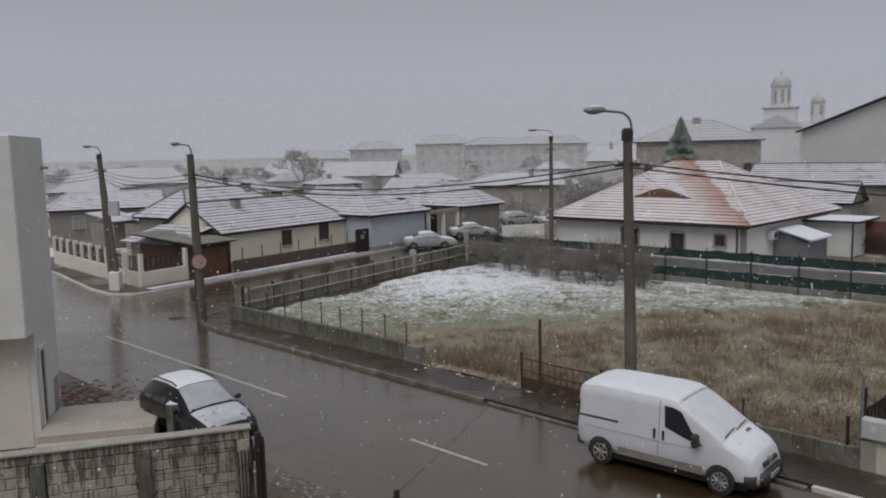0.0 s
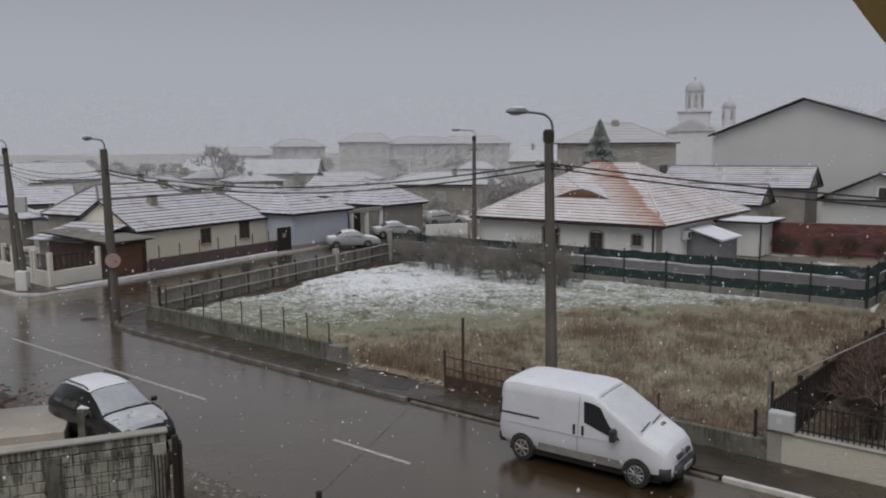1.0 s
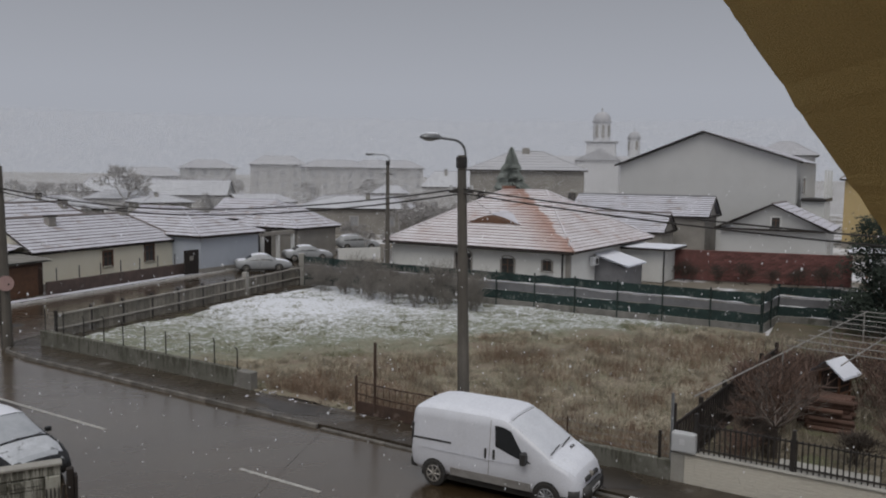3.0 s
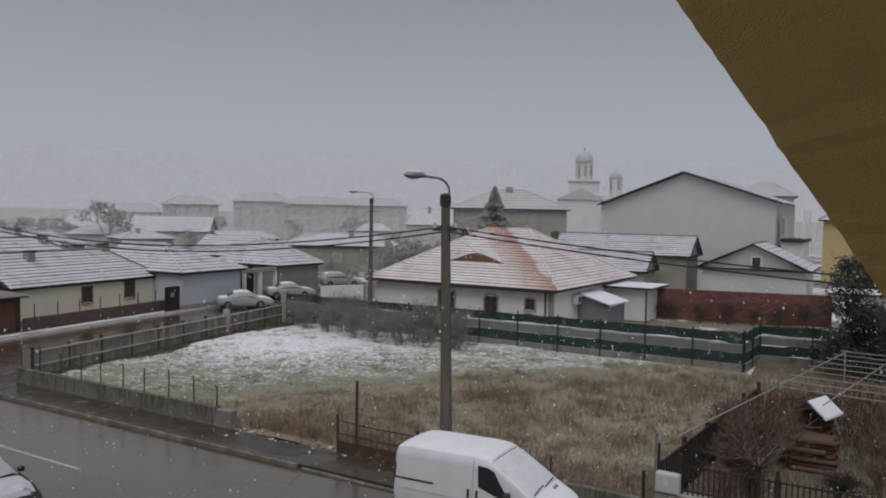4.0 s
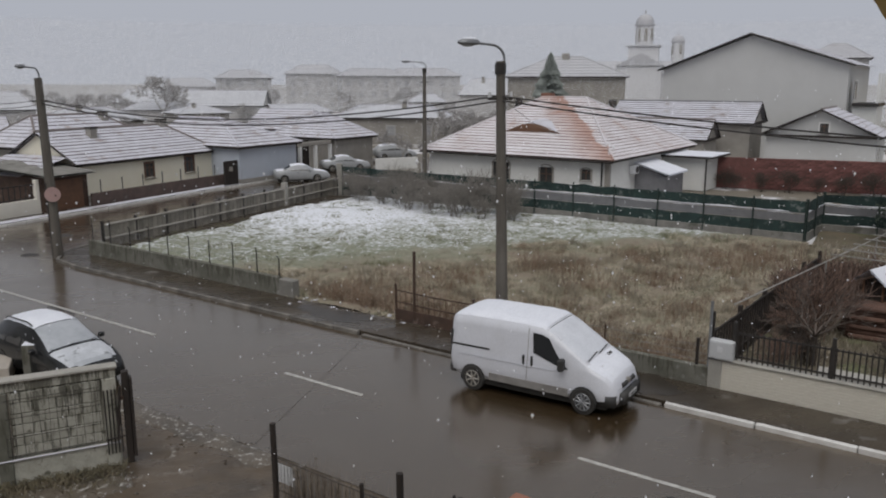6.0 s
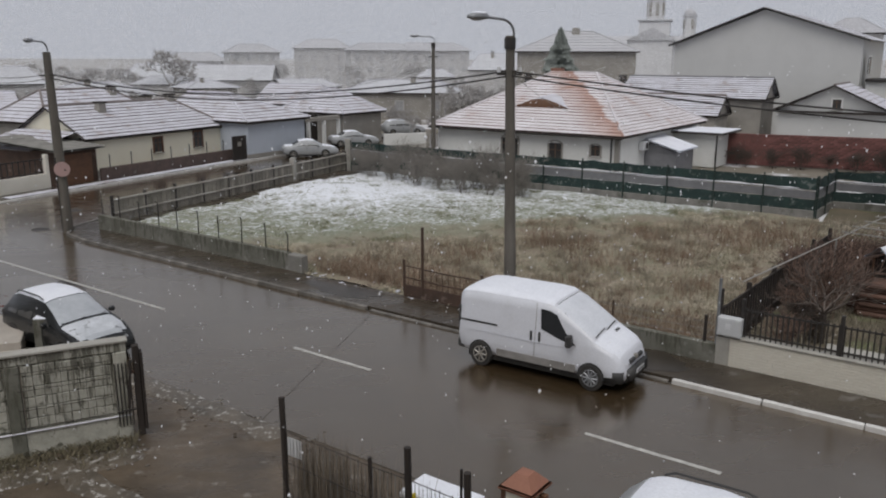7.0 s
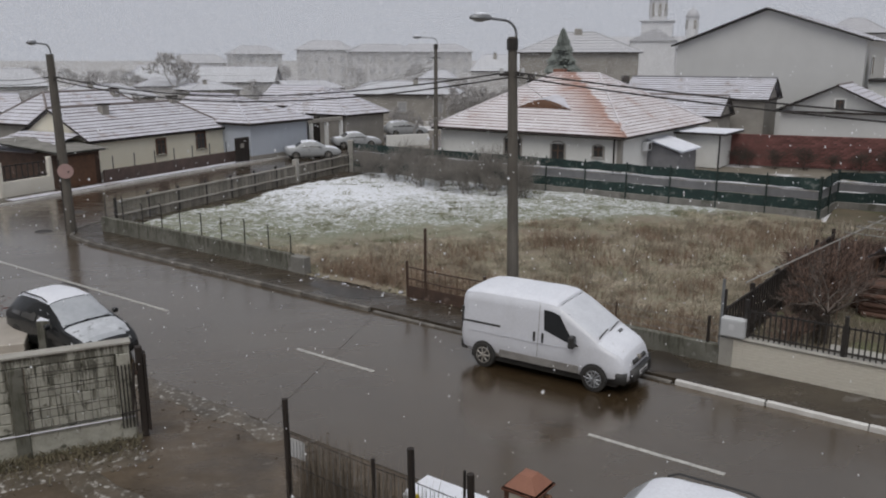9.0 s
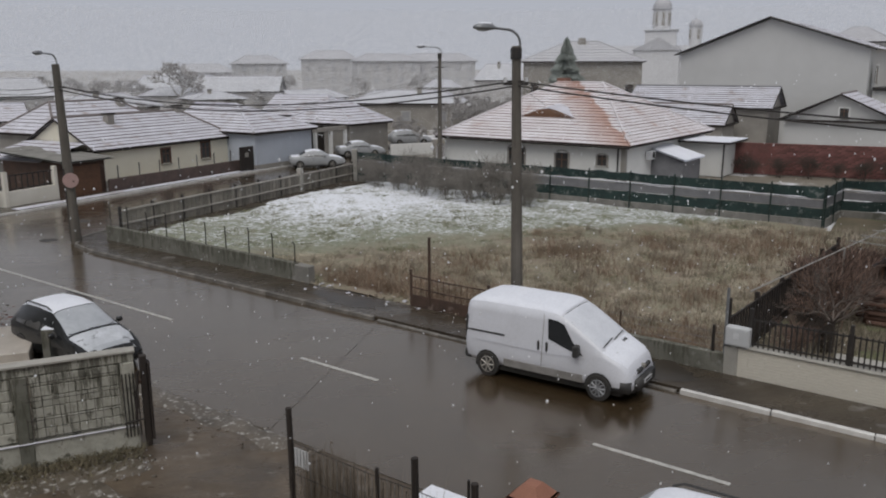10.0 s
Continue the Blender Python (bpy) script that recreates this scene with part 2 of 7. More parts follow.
    "dark_shrub": mat("dark_shrub", (0.21, 0.135, 0.105), 0.9, (0.075, 0.055, 0.046), 1.2, 0.9, 0.1, 10, island=0.7),
    "mossy_concrete": mat("mossy_concrete", (0.19, 0.185, 0.16), 0.85, (0.10, 0.10, 0.078), 1.4, 0.9, 0.4, 18, dirt=(0.27, 0.265, 0.25), dirt_amt=0.1, dirt_scale=1.8),
    "screen_snow": mat("screen_snow", (0.66, 0.68, 0.73), 0.6, (0.56, 0.58, 0.63), 1.6, 0.8, 0.2, 20),
    "bonnet_slush": mat("bonnet_slush", (0.60, 0.62, 0.66), 0.5, (0.42, 0.44, 0.47), 2.2, 0.9, 0.3, 20, dirt=(0.05, 0.052, 0.056), dirt_amt=0.18, dirt_scale=2.6),
    "glass_slush": mat("glass_slush", (0.46, 0.48, 0.51), 0.4, (0.33, 0.35, 0.38), 2.2, 0.9, 0.2, 30),
    "red_bush": mat("red_bush", (0.30, 0.215, 0.155), 0.9, (0.17, 0.118, 0.083), 0.6, 0.9, 0.1, 10, island=0.35),
    "log": mat("log", (0.115, 0.066, 0.05), 0.85, (0.09, 0.046, 0.032), 4, 0.9, 0.3, 30, rand=0.25),
    "orange_cap": mat("orange_cap", (0.30, 0.135, 0.088), 0.7, (0.22, 0.10, 0.068), 3, 0.7, 0.2, 30),
    "beige_tile": mat("beige_tile", (0.46, 0.42, 0.37), 0.6, (0.36, 0.32, 0.28), 1.5, 0.7, 0.15, 30),
    "sign_pink": mat("sign_pink", (0.46, 0.31, 0.29), 0.55, (0.38, 0.26, 0.25), 4, 0.6, 0.05, 30),
    "yellow_plastic": mat("yellow_plastic", (0.62, 0.50, 0.03), 0.5, (0.5, 0.4, 0.03), 4, 0.5, 0.05, 30),
    "white_plastic": mat("white_plastic", (0.62, 0.63, 0.64), 0.5, (0.5, 0.5, 0.52), 3, 0.6, 0.05, 30),
    "blue_plastic": mat("blue_plastic", (0.10, 0.13, 0.22), 0.5, (0.07, 0.09, 0.15), 3, 0.6, 0.05, 30),
    "pipe_grey": mat("pipe_grey", (0.30, 0.29, 0.27), 0.6, (0.22, 0.21, 0.20), 3, 0.6, 0.05, 30),
    "box_grey": mat("box_grey", (0.52, 0.53, 0.54), 0.55, (0.44, 0.45, 0.46), 3, 0.6, 0.05, 30),
    "shed_metal": mat("shed_metal", (0.20, 0.20, 0.21), 0.6, (0.14, 0.14, 0.15), 1.5, 0.8, 0.1, 30),
}


def lot_material():
    """Rough winter grass: brown thatch near the street, green tufts and thawing snow towards the back."""
    m = bpy.data.materials.new("lot_grass")
    m.use_nodes = True
    ns, nt = m.node_tree.nodes, m.node_tree.links
    p = ns["Principled BSDF"]
    p.inputs["Roughness"].default_value = 0.9
    tc = ns.new("ShaderNodeTexCoord")
    sep = ns.new("ShaderNodeSeparateXYZ")
    nt.new(tc.outputs["Object"], sep.inputs[0])

    def noise_node(sc, d=8):
        n = ns.new("ShaderNodeTexNoise")
        n.inputs["Scale"].default_value, n.inputs["Detail"].default_value, n.inputs["Roughness"].default_value = sc, d, 0.68
        nt.new(tc.outputs["Object"], n.inputs[0])
        return n.outputs[0]

    def calc(op, a, b):
        n = ns.new("ShaderNodeMath")
        n.operation = op
        for k, v in enumerate((a, b)):
            if isinstance(v, (int, float)):
                n.inputs[k].default_value = v
            else:
                nt.new(v, n.inputs[k])
        return n.outputs[0]

    def ramp(v, lo, hi):
        r = ns.new("ShaderNodeMapRange")
        r.inputs[1].default_value, r.inputs[2].default_value = lo, hi
        nt.new(v, r.inputs[0])
        return r.outputs[0]

    def mixed(f, a, b):
        n = ns.new("ShaderNodeMixRGB")
        nt.new(f, n.inputs[0])
        for k, v in ((1, a), (2, b)):
            if isinstance(v, tuple):
                n.inputs[k].default_value = (*v, 1)
            else:
                nt.new(v, n.inputs[k])
        return n.outputs[0]

    litter = mixed(ramp(noise_node(7.0), 0.35, 0.65), (0.36, 0.31, 0.235), (0.14, 0.11, 0.082))
    brown = mixed(ramp(noise_node(0.5), 0.42, 0.60), mixed(ramp(noise_node(1.6), 0.38, 0.62), litter, (0.20, 0.155, 0.115)), mixed(ramp(noise_node(3.0), 0.4, 0.6), (0.17, 0.165, 0.105), (0.27, 0.24, 0.18)))
    green = mixed(ramp(noise_node(2.4), 0.35, 0.65), (0.17, 0.19, 0.13), (0.27, 0.27, 0.21))
    # object x runs along the street, y away from it: green and snow lie in the far left part
    back = calc("ADD", calc("MULTIPLY", sep.outputs[1], 0.075), calc("MULTIPLY", sep.outputs[0], -0.100))
    field = calc("ADD", back, calc("MULTIPLY", noise_node(0.25), 0.9))
    snow_side = ramp(field, 0.30, 0.66)
    base = mixed(snow_side, brown, green)
    grainy = calc("ADD", calc("MULTIPLY", noise_node(0.9, 6), 0.45), calc("MULTIPLY", noise_node(4.5, 10), 1.05))
    dx, dy = calc("MULTIPLY", calc("ADD", sep.outputs[0], 12.0), 0.17), calc("MULTIPLY", calc("SUBTRACT", sep.outputs[1], 3.8), 0.21)
    mound = calc("POWER", 0.37, calc("ADD", calc("MULTIPLY", dx, dx), calc("MULTIPLY", dy, dy)))
    snowy = calc("ADD", calc("ADD", calc("ADD", calc("MULTIPLY", mound, 0.17), calc("MULTIPLY", snow_side, 0.245)), calc("ADD", calc("MULTIPLY", sep.outputs[1], 0.008), calc("MULTIPLY", sep.outputs[0], -0.006))), grainy)
    base2 = mixed(ramp(snowy, 1.0, 1.22), base, (0.74, 0.76, 0.81))
    nt.new(base2, p.inputs["Base Color"])
    b = ns.new("ShaderNodeBump")
    b.inputs["Strength"].default_value, b.inputs["Distance"].default_value = 0.9, 0.08
    nt.new(noise_node(4.0), b.inputs["Height"])
    nt.new(b.outputs[0], p.inputs["Normal"])
    return m


def wet_film(m, scale, dry, wet):
    """Standing water in shallow dips: gloss that changes in drawn-out patches."""
    ns, nt = m.node_tree.nodes, m.node_tree.links
    p = ns["Principled BSDF"]
    tc, mp = ns.new("ShaderNodeTexCoord"), ns.new("ShaderNodeMapping")
    mp.inputs["Rotation"].default_value = (0, 0, radians(44))
    mp.inputs["Scale"].default_value = (0.45, 1.0, 1.0)
    nt.new(tc.outputs["Object"], mp.inputs[0])
    total = None
    for sc, w in ((scale, 0.65), (scale * 5, 0.35)):
        n = ns.new("ShaderNodeTexNoise")
        n.inputs["Scale"].default_value, n.inputs["Detail"].default_value, n.inputs["Roughness"].default_value = sc, 5, 0.6
        nt.new(mp.outputs[0], n.inputs[0])
        k = ns.new("ShaderNodeMath")
        k.operation = "MULTIPLY_ADD"
        k.inputs[1].default_value = w
        if total is None:
            k.inputs[2].default_value = 0.0
        else:
            nt.new(total, k.inputs[2])
        nt.new(n.outputs[0], k.inputs[0])
        total = k.outputs[0]
    r = ns.new("ShaderNodeMapRange")
    r.inputs[1].default_value, r.inputs[2].default_value, r.inputs[3].default_value, r.inputs[4].default_value = 0.42, 0.60, wet, dry
    nt.new(total, r.inputs[0])
    nt.new(r.outputs[0], p.inputs["Roughness"])
    return m


M["lot_grass"] = lot_material()
for film in ("wet_asphalt", "pavement", "mud"):
    M[film].node_tree.nodes["Principled BSDF"].inputs["Specular Tint"].default_value = (1.0, 0.90, 0.77, 1)
M["wet_asphalt"].node_tree.nodes["Principled BSDF"].inputs["Coat Tint"].default_value = (1.0, 0.93, 0.83, 1)
wet_film(M["wet_asphalt"], 0.16, 0.36, 0.15)
wet_film(M["pavement"], 0.5, 0.5, 0.14)
wet_film(M["mud"], 0.7, 0.6, 0.16)
M["wet_asphalt"].node_tree.nodes["Principled BSDF"].inputs["Specular IOR Level"].default_value = 0.9
M["wet_asphalt"].node_tree.nodes["Principled BSDF"].inputs["Coat Weight"].default_value = 1.0
M["wet_asphalt"].node_tree.nodes["Principled BSDF"].inputs["Coat IOR"].default_value = 1.85
M["wet_asphalt"].node_tree.nodes["Principled BSDF"].inputs["Coat Roughness"].default_value = 0.19


def drips(m, along, colour, reach, top):
    """Dark algae runs that hang from the coping in narrow streaks of uneven length."""
    ns, nt = m.node_tree.nodes, m.node_tree.links
    p = ns["Principled BSDF"]
    old = p.inputs["Base Color"].links[0].from_socket
    tc, sep = ns.new("ShaderNodeTexCoord"), ns.new("ShaderNodeSeparateXYZ")
    nt.new(tc.outputs["Object"], sep.inputs[0])

    def streak(scale, squash, lo, hi):
        mp, n, r = ns.new("ShaderNodeMapping"), ns.new("ShaderNodeTexNoise"), ns.new("ShaderNodeMapRange")
        mp.inputs["Scale"].default_value = (along, along, squash)
        n.inputs["Scale"].default_value, n.inputs["Detail"].default_value, n.inputs["Roughness"].default_value = scale, 7, 0.7
        r.inputs[1].default_value, r.inputs[2].default_value = lo, hi
        nt.new(tc.outputs["Object"], mp.inputs[0])
        nt.new(mp.outputs[0], n.inputs[0])
        nt.new(n.outputs[0], r.inputs[0])
        return r.outputs[0]

    fall = ns.new("ShaderNodeMapRange")
    fall.inputs[1].default_value, fall.inputs[2].default_value, fall.inputs[3].default_value, fall.inputs[4].default_value = top - reach, top, 0.0, 0.30
    nt.new(sep.outputs[2], fall.inputs[0])
    add = ns.new("ShaderNodeMath")
    nt.new(streak(9.0, 0.10, 0.30, 0.80), add.inputs[0])
    nt.new(fall.outputs[0], add.inputs[1])
    edge = ns.new("ShaderNodeMapRange")
    edge.inputs[1].default_value, edge.inputs[2].default_value, edge.inputs[4].default_value = 0.60, 0.74, 0.85
    nt.new(add.outputs[0], edge.inputs[0])
    mx = ns.new("ShaderNodeMixRGB")
    mx.inputs[2].default_value = (*colour, 1)
    nt.new(edge.outputs[0], mx.inputs[0])
    nt.new(old, mx.inputs[1])
    nt.new(mx.outputs[0], p.inputs["Base Color"])


drips(M["panel"], 1.0, (0.075, 0.072, 0.055), 1.7, 2.1)
drips(M["mossy_concrete"], 0.7, (0.07, 0.068, 0.05), 0.9, 0.8)


def melted_band(m):
    """Bare red tiles where the snow has slid off along the hip towards the eye (house axes)."""
    ns, nt = m.node_tree.nodes, m.node_tree.links
    p = ns["Principled BSDF"]
    old = p.inputs["Base Color"].links[0].from_socket
    tc, sep = ns.new("ShaderNodeTexCoord"), ns.new("ShaderNodeSeparateXYZ")
    nt.new(tc.outputs["Object"], sep.inputs[0])
    nz = ns.new("ShaderNodeTexNoise")
    nz.inputs["Scale"].default_value, nz.inputs["Detail"].default_value = 1.3, 8
    nt.new(tc.outputs["Object"], nz.inputs[0])

    def calc(op, a, b):
        n = ns.new("ShaderNodeMath")
        n.operation = op
        for k, v in enumerate((a, b)):
            if isinstance(v, (int, float)):
                n.inputs[k].default_value = v
            else:
                nt.new(v, n.inputs[k])
        return n.outputs[0]

    off = calc("SUBTRACT", calc("ADD", sep.outputs[0], 0.5), calc("MULTIPLY", calc("SUBTRACT", 16.5, sep.outputs[1]), 0.953))
    off = calc("ADD", off, calc("MULTIPLY", calc("SUBTRACT", nz.outputs[0], 0.5), 1.5))
    fade = ns.new("ShaderNodeMapRange")
    fade.inputs[1].default_value, fade.inputs[2].default_value, fade.inputs[3].default_value, fade.inputs[4].default_value = 0.3, 3.0, 0.72, 0.0
    nt.new(off, fade.inputs[0])
    inside = ns.new("ShaderNodeMapRange")
    inside.inputs[1].default_value, inside.inputs[2].default_value = -0.25, 0.0
    nt.new(off, inside.inputs[0])
    mx = ns.new("ShaderNodeMixRGB")
    nt.new(calc("MULTIPLY", fade.outputs[0], inside.outputs[0]), mx.inputs[0])
    nt.new(old, mx.inputs[1])
    mx.inputs[2].default_value = (0.33, 0.15, 0.085, 1)
    nt.new(mx.outputs[0], p.inputs["Base Color"])


melted_band(M["roof_snow_red"])


def flake_material():
    m = bpy.data.materials.new("snowflake")
    m.use_nodes = True
    ns, nt = m.node_tree.nodes, m.node_tree.links
    ns.remove(ns["Principled BSDF"])
    d, t, mx = ns.new("ShaderNodeBsdfDiffuse"), ns.new("ShaderNodeBsdfTranslucent"), ns.new("ShaderNodeMixShader")
    for n in (d, t):
        n.inputs[0].default_value = (0.95, 0.96, 0.99, 1)
    nt.new(d.outputs[0], mx.inputs[1])
    nt.new(t.outputs[0], mx.inputs[2])
    nt.new(mx.outputs[0], ns["Material Output"].inputs[0])
    return m


M["snowflake"] = flake_material()


# ---------- building blocks ----------
def link_mesh(name, bm, material, parent=None, label="", smooth=False):
    me = bpy.data.meshes.new(name)
    bm.to_mesh(me)
    bm.free()
    for k in material if isinstance(material, (list, tuple)) else [material]:
        me.materials.append(M[k])
    if smooth:
        for f in me.polygons:
            f.use_smooth = True
    ob = new(name, me)
    if parent is not None:
        ob.parent = parent
    if label:
        ob["label"] = label
    return ob


def part(name, bm, material, parent, label="", smooth=False):
    return link_mesh(name, bm, material, parent, label, smooth)


def thing(name, m, label, category, group="", kind=""):
    """An Empty at the base of a thing, which parents its parts."""
    ob = new(name)
    ob.empty_display_size = 0.2
    ob.matrix_world = m
    return tagged(ob, label, category, group, kind)


def box(x0, x1, y0, y1, z0, z1, bevel=0.0, bm=None):
    bm2 = bmesh.new()
    v = [bm2.verts.new((x, y, z)) for z in (z0, z1) for y in (y0, y1) for x in (x0, x1)]
    for q in ((0, 2, 3, 1), (4, 5, 7, 6), (0, 1, 5, 4), (2, 6, 7, 3), (0, 4, 6, 2), (1, 3, 7, 5)):
        bm2.faces.new([v[i] for i in q])
    if bevel:
        bmesh.ops.bevel(bm2, geom=list(bm2.edges), offset=bevel, segments=1, affect="EDGES")
    return merge(bm, bm2)


def merge(bm, other):
    if bm is None:
        return other
    me = bpy.data.meshes.new("tmp")
    other.to_mesh(me)
    other.free()
    bm.from_mesh(me)
    bpy.data.meshes.remove(me)
    return bm


def poly(points, bm=None, mi=0):
    bm = bm or bmesh.new()
    f = bm.faces.new([bm.verts.new(p) for p in points])
    f.material_index = mi
    return bm


def tube(points, radii, sides=8, bm=None, caps=True):
    """A tapered tube along a run of points."""
    bm = bm or bmesh.new()
    pts = [Vector(p) for p in points]
    if isinstance(radii, (int, float)):
        radii = [radii] * len(pts)
    rings = []
    for i, p in enumerate(pts):
        d = (pts[min(i + 1, len(pts) - 1)] - pts[max(i - 1, 0)]).normalized()
        a = d.orthogonal().normalized() if abs(d.z) > 0.9 else Vector((0, 0, 1)).cross(d).normalized()
        if abs(d.z) > 0.9:
            a = (Vector((1, 0, 0)) - d * d.x).normalized()
        b = d.cross(a)
        rings.append([bm.verts.new(p + radii[i] * (math.cos(2 * math.pi * k / sides) * a + math.sin(2 * math.pi * k / sides) * b)) for k in range(sides)])
    for r, s in zip(rings, rings[1:]):
        for k in range(sides):
            bm.faces.new((r[k], r[(k + 1) % sides], s[(k + 1) % sides], s[k]))
    if caps:
        bm.faces.new(rings[0][::-1])
        bm.faces.new(rings[-1])
    return bm


def disc(c, axis, r, h, sides=20, bm=None):
    a = Vector(axis).normalized()
    return tube([Vector(c) - a * h / 2, Vector(c) + a * h / 2], r, sides, bm)


# the street's own axes: U runs along the road, N away from the eye
UA = radians(-44.3)
UX, NX = Vector((math.cos(UA), math.sin(UA), 0)), Vector((-math.sin(UA), math.cos(UA), 0))


def at(u, n, z=0.0):
    return UX * u + NX * n + Vector((0, 0, z))


def road_pose(u, n, z=0.0, turn=0.0):
    p = at(u, n, z)
    return pose(p.x, p.y, p.z, 0, 0, -44.3 + turn)


def face_pose(a, b, z=0.0):
    """Local x from plan point a to plan point b."""
    return pose(a[0], a[1], z, 0, 0, math.degrees(math.atan2(b[1] - a[1], b[0] - a[0])))


# ---------- ground, road, pavements ----------
def sheet(name, pts, z, material, label, category, thick=0.0):
    bm = bmesh.new()
    f = bm.faces.new([bm.verts.new((p[0], p[1], z)) for p in pts])
    if f.normal.z < 0:
        f.normal_flip()
    if thick:
        r = bmesh.ops.extrude_face_region(bm, geom=[f])
        bmesh.ops.translate(bm, vec=(0, 0, -thick), verts=[v for v in r["geom"] if isinstance(v, bmesh.types.BMVert)])
    bmesh.ops.recalc_face_normals(bm, faces=list(bm.faces))
    return tagged(link_mesh(name, bm, material), label, category, kind="structure")


ground_bm = bmesh.new()
bmesh.ops.create_grid(ground_bm, x_segments=8, y_segments=8, size=2500)
bmesh.ops.translate(ground_bm, vec=(0, 0, -0.06), verts=list(ground_bm.verts))
tagged(link_mesh("ground", ground_bm, "far_ground"), "flat winter land patched with thin snow reaching the horizon", "ground", kind="structure")

V = Vector((0.571, 0.821, 0))          # the side street's direction
SIDE_L, SIDE_R = Vector((-17.9, 46.9, 0)), Vector((-10.9, 40.4, 0))
road_pts = [at(60, 11.2), at(60, 18.7), at(-33.0, 18.7), at(-35.0, 19.0), at(-36.2, 19.9), at(-36.7, 21.2),
            SIDE_R + V * 50 - Vector((1.2, -0.9, 0)), SIDE_L + V * 50, SIDE_L + V * 1.2, (-18.3, 46.5), (-19.6, 46.6), (-21.5, 48.4), (-27.4, 56.2), (-60, 97), (-95, 90), at(-90, 11.2)]
sheet("road", road_pts, 0.0, "wet_asphalt", "wet dark asphalt street and junction with puddles", "road")
sheet("yard_ground", [at(60, 11.2), at(-90, 11.2), at(-90, -30), at(60, -30)], -0.012, "mud", "muddy roadside and yard with leftover snow patches", "ground")

pave = [at(60, 18.85), at(-32.8, 18.85), at(-34.8, 19.15), at(-35.9, 20.0), at(-36.4, 21.2), SIDE_R + V * 21, SIDE_R + V * 21 + Vector((1.5, -1.0, 0)), at(-34.4, 20.45), at(60, 20.45)]
sheet("pavement_lot", pave, 0.11, "pavement", "wet grey asphalt pavement beside the low wall", "pavement", 0.15)
corner = [SIDE_L + V * 48 + Vector((-0.12, 0.08, 0)), SIDE_L + V * 1.2 + Vector((-0.12, 0.08, 0)), (-18.4, 46.7), (-19.5, 46.8), (-21.4, 48.6), (-27.5, 56.4), (-60, 97.3), (-62, 96), (-29.9, 60.9), (-18.7, 48.8), (-16.7, 51.6), SIDE_L + V * 48 + Vector((-1.9, 1.3, 0))]
sheet("pavement_corner", corner, 0.12, "pavement", "grey pavement round the street corner", "pavement", 0.16)


def ragged_patch(name, u, n, ru, rn, z, material, label, seed):
    """A flat patch with an uneven rim."""
    rr = random.Random(seed)
    bm = bmesh.new()
    rim = []
    for k in range(28):
        a = 2 * math.pi * k / 28
        q = 1 + 0.22 * math.sin(3 * a + seed) + rr.uniform(-0.16, 0.16)
        rim.append(bm.verts.new(at(u + math.cos(a) * ru * q, n + math.sin(a) * rn * q, z + rr.uniform(0, 0.004))))
    mid = bm.verts.new(at(u, n, z + 0.02))
    for k in range(28):
        bm.faces.new((rim[k], rim[(k + 1) % 28], mid))
    return tagged(link_mesh(name, bm, material, smooth=True), label, "patch", kind="structure")


ragged_patch("earth_patch", -7.2, 19.65, 0.75, 0.75, 0.114, "wet_earth", "dark wet broken ground in the pavement", 2)
ragged_patch("earth_patch", -18.6, 19.7, 1.7, 0.55, 0.114, "wet_earth", "dark wet broken ground in the pavement", 5)
ragged_patch("earth_patch", -11.0, 19.7, 1.6, 0.5, 0.114, "wet_earth", "dark wet broken ground in the pavement", 7)


def kerb_run(points, piece, material, label, drop=0.0):
    """Kerbstones laid end to end along a line, each a stone of its own under one kerb."""
    root = tagged(new("kerb"), label, "kerb", kind="structure")
    proto = {}
    for a, b in zip(points, points[1:]):
        a, b = Vector((a[0], a[1], 0)), Vector((b[0], b[1], 0))
        n = max(1, round((b - a).length / piece))
        step = (b - a) / n
        key = round(step.length, 2)
        if key not in proto:
            me = bpy.data.meshes.new("kerbstone")
            bm = box(0.006, key - 0.006, -0.075, 0.075, -0.05, 0.13 - drop, 0.015)
            bm.to_mesh(me)
            bm.free()
            me.materials.append(M[material])
            proto[key] = me
        for k in range(n):
            p = a + step * k
            ob = new("kerbstone", proto[key])
            ob.parent = root
            ob.matrix_world = pose(p.x + random.uniform(-0.012, 0.012), p.y + random.uniform(-0.012, 0.012), random.uniform(-0.012, 0.006), random.uniform(-1.5, 1.5), 0, math.degrees(math.atan2(step.y, step.x)) + random.uniform(-0.5, 0.5))
    return root


sheet("snowy_verge", [SIDE_L + V * 1.0 + Vector((-0.2, 0.13, 0)), SIDE_L + V * 30 + Vector((-0.2, 0.13, 0)), SIDE_L + V * 30 + Vector((-0.85, 0.57, 0)), SIDE_L + V * 1.0 + Vector((-0.85, 0.57, 0))], 0.14, "roof_snow", "pale strip of snow along the far kerb", "verge")
KERB_U = -6.4
kerb_run([at(-16.6, 18.75), at(-32.9, 18.75), at(-34.9, 19.05), at(-36.1, 19.95), at(-36.6, 21.2), SIDE_R + V * 4 + Vector((-1.1, 0.8, 0))], 1.0, "kerb_dark", "weathered grey concrete kerb beside the wet road")
kerb_run([at(KERB_U, 18.75), at(22, 18.75)], 2.2, "kerb_white", "white-painted kerbstones along the wet road")
kerb_run([at(-16.4, 18.72), at(KERB_U - 0.1, 18.75)], 1.2, "kerb_dark", "low sunken grey kerb at a gateway", 0.07)
kerb_run([SIDE_L + V * 26, SIDE_L + V * 1.2, (-18.3, 46.6), (-19.5, 46.7), (-21.4, 48.5), (-27.4, 56.3), (-40, 72)], 1.2, "kerb_white", "pale kerb round the street corner dusted with snow")

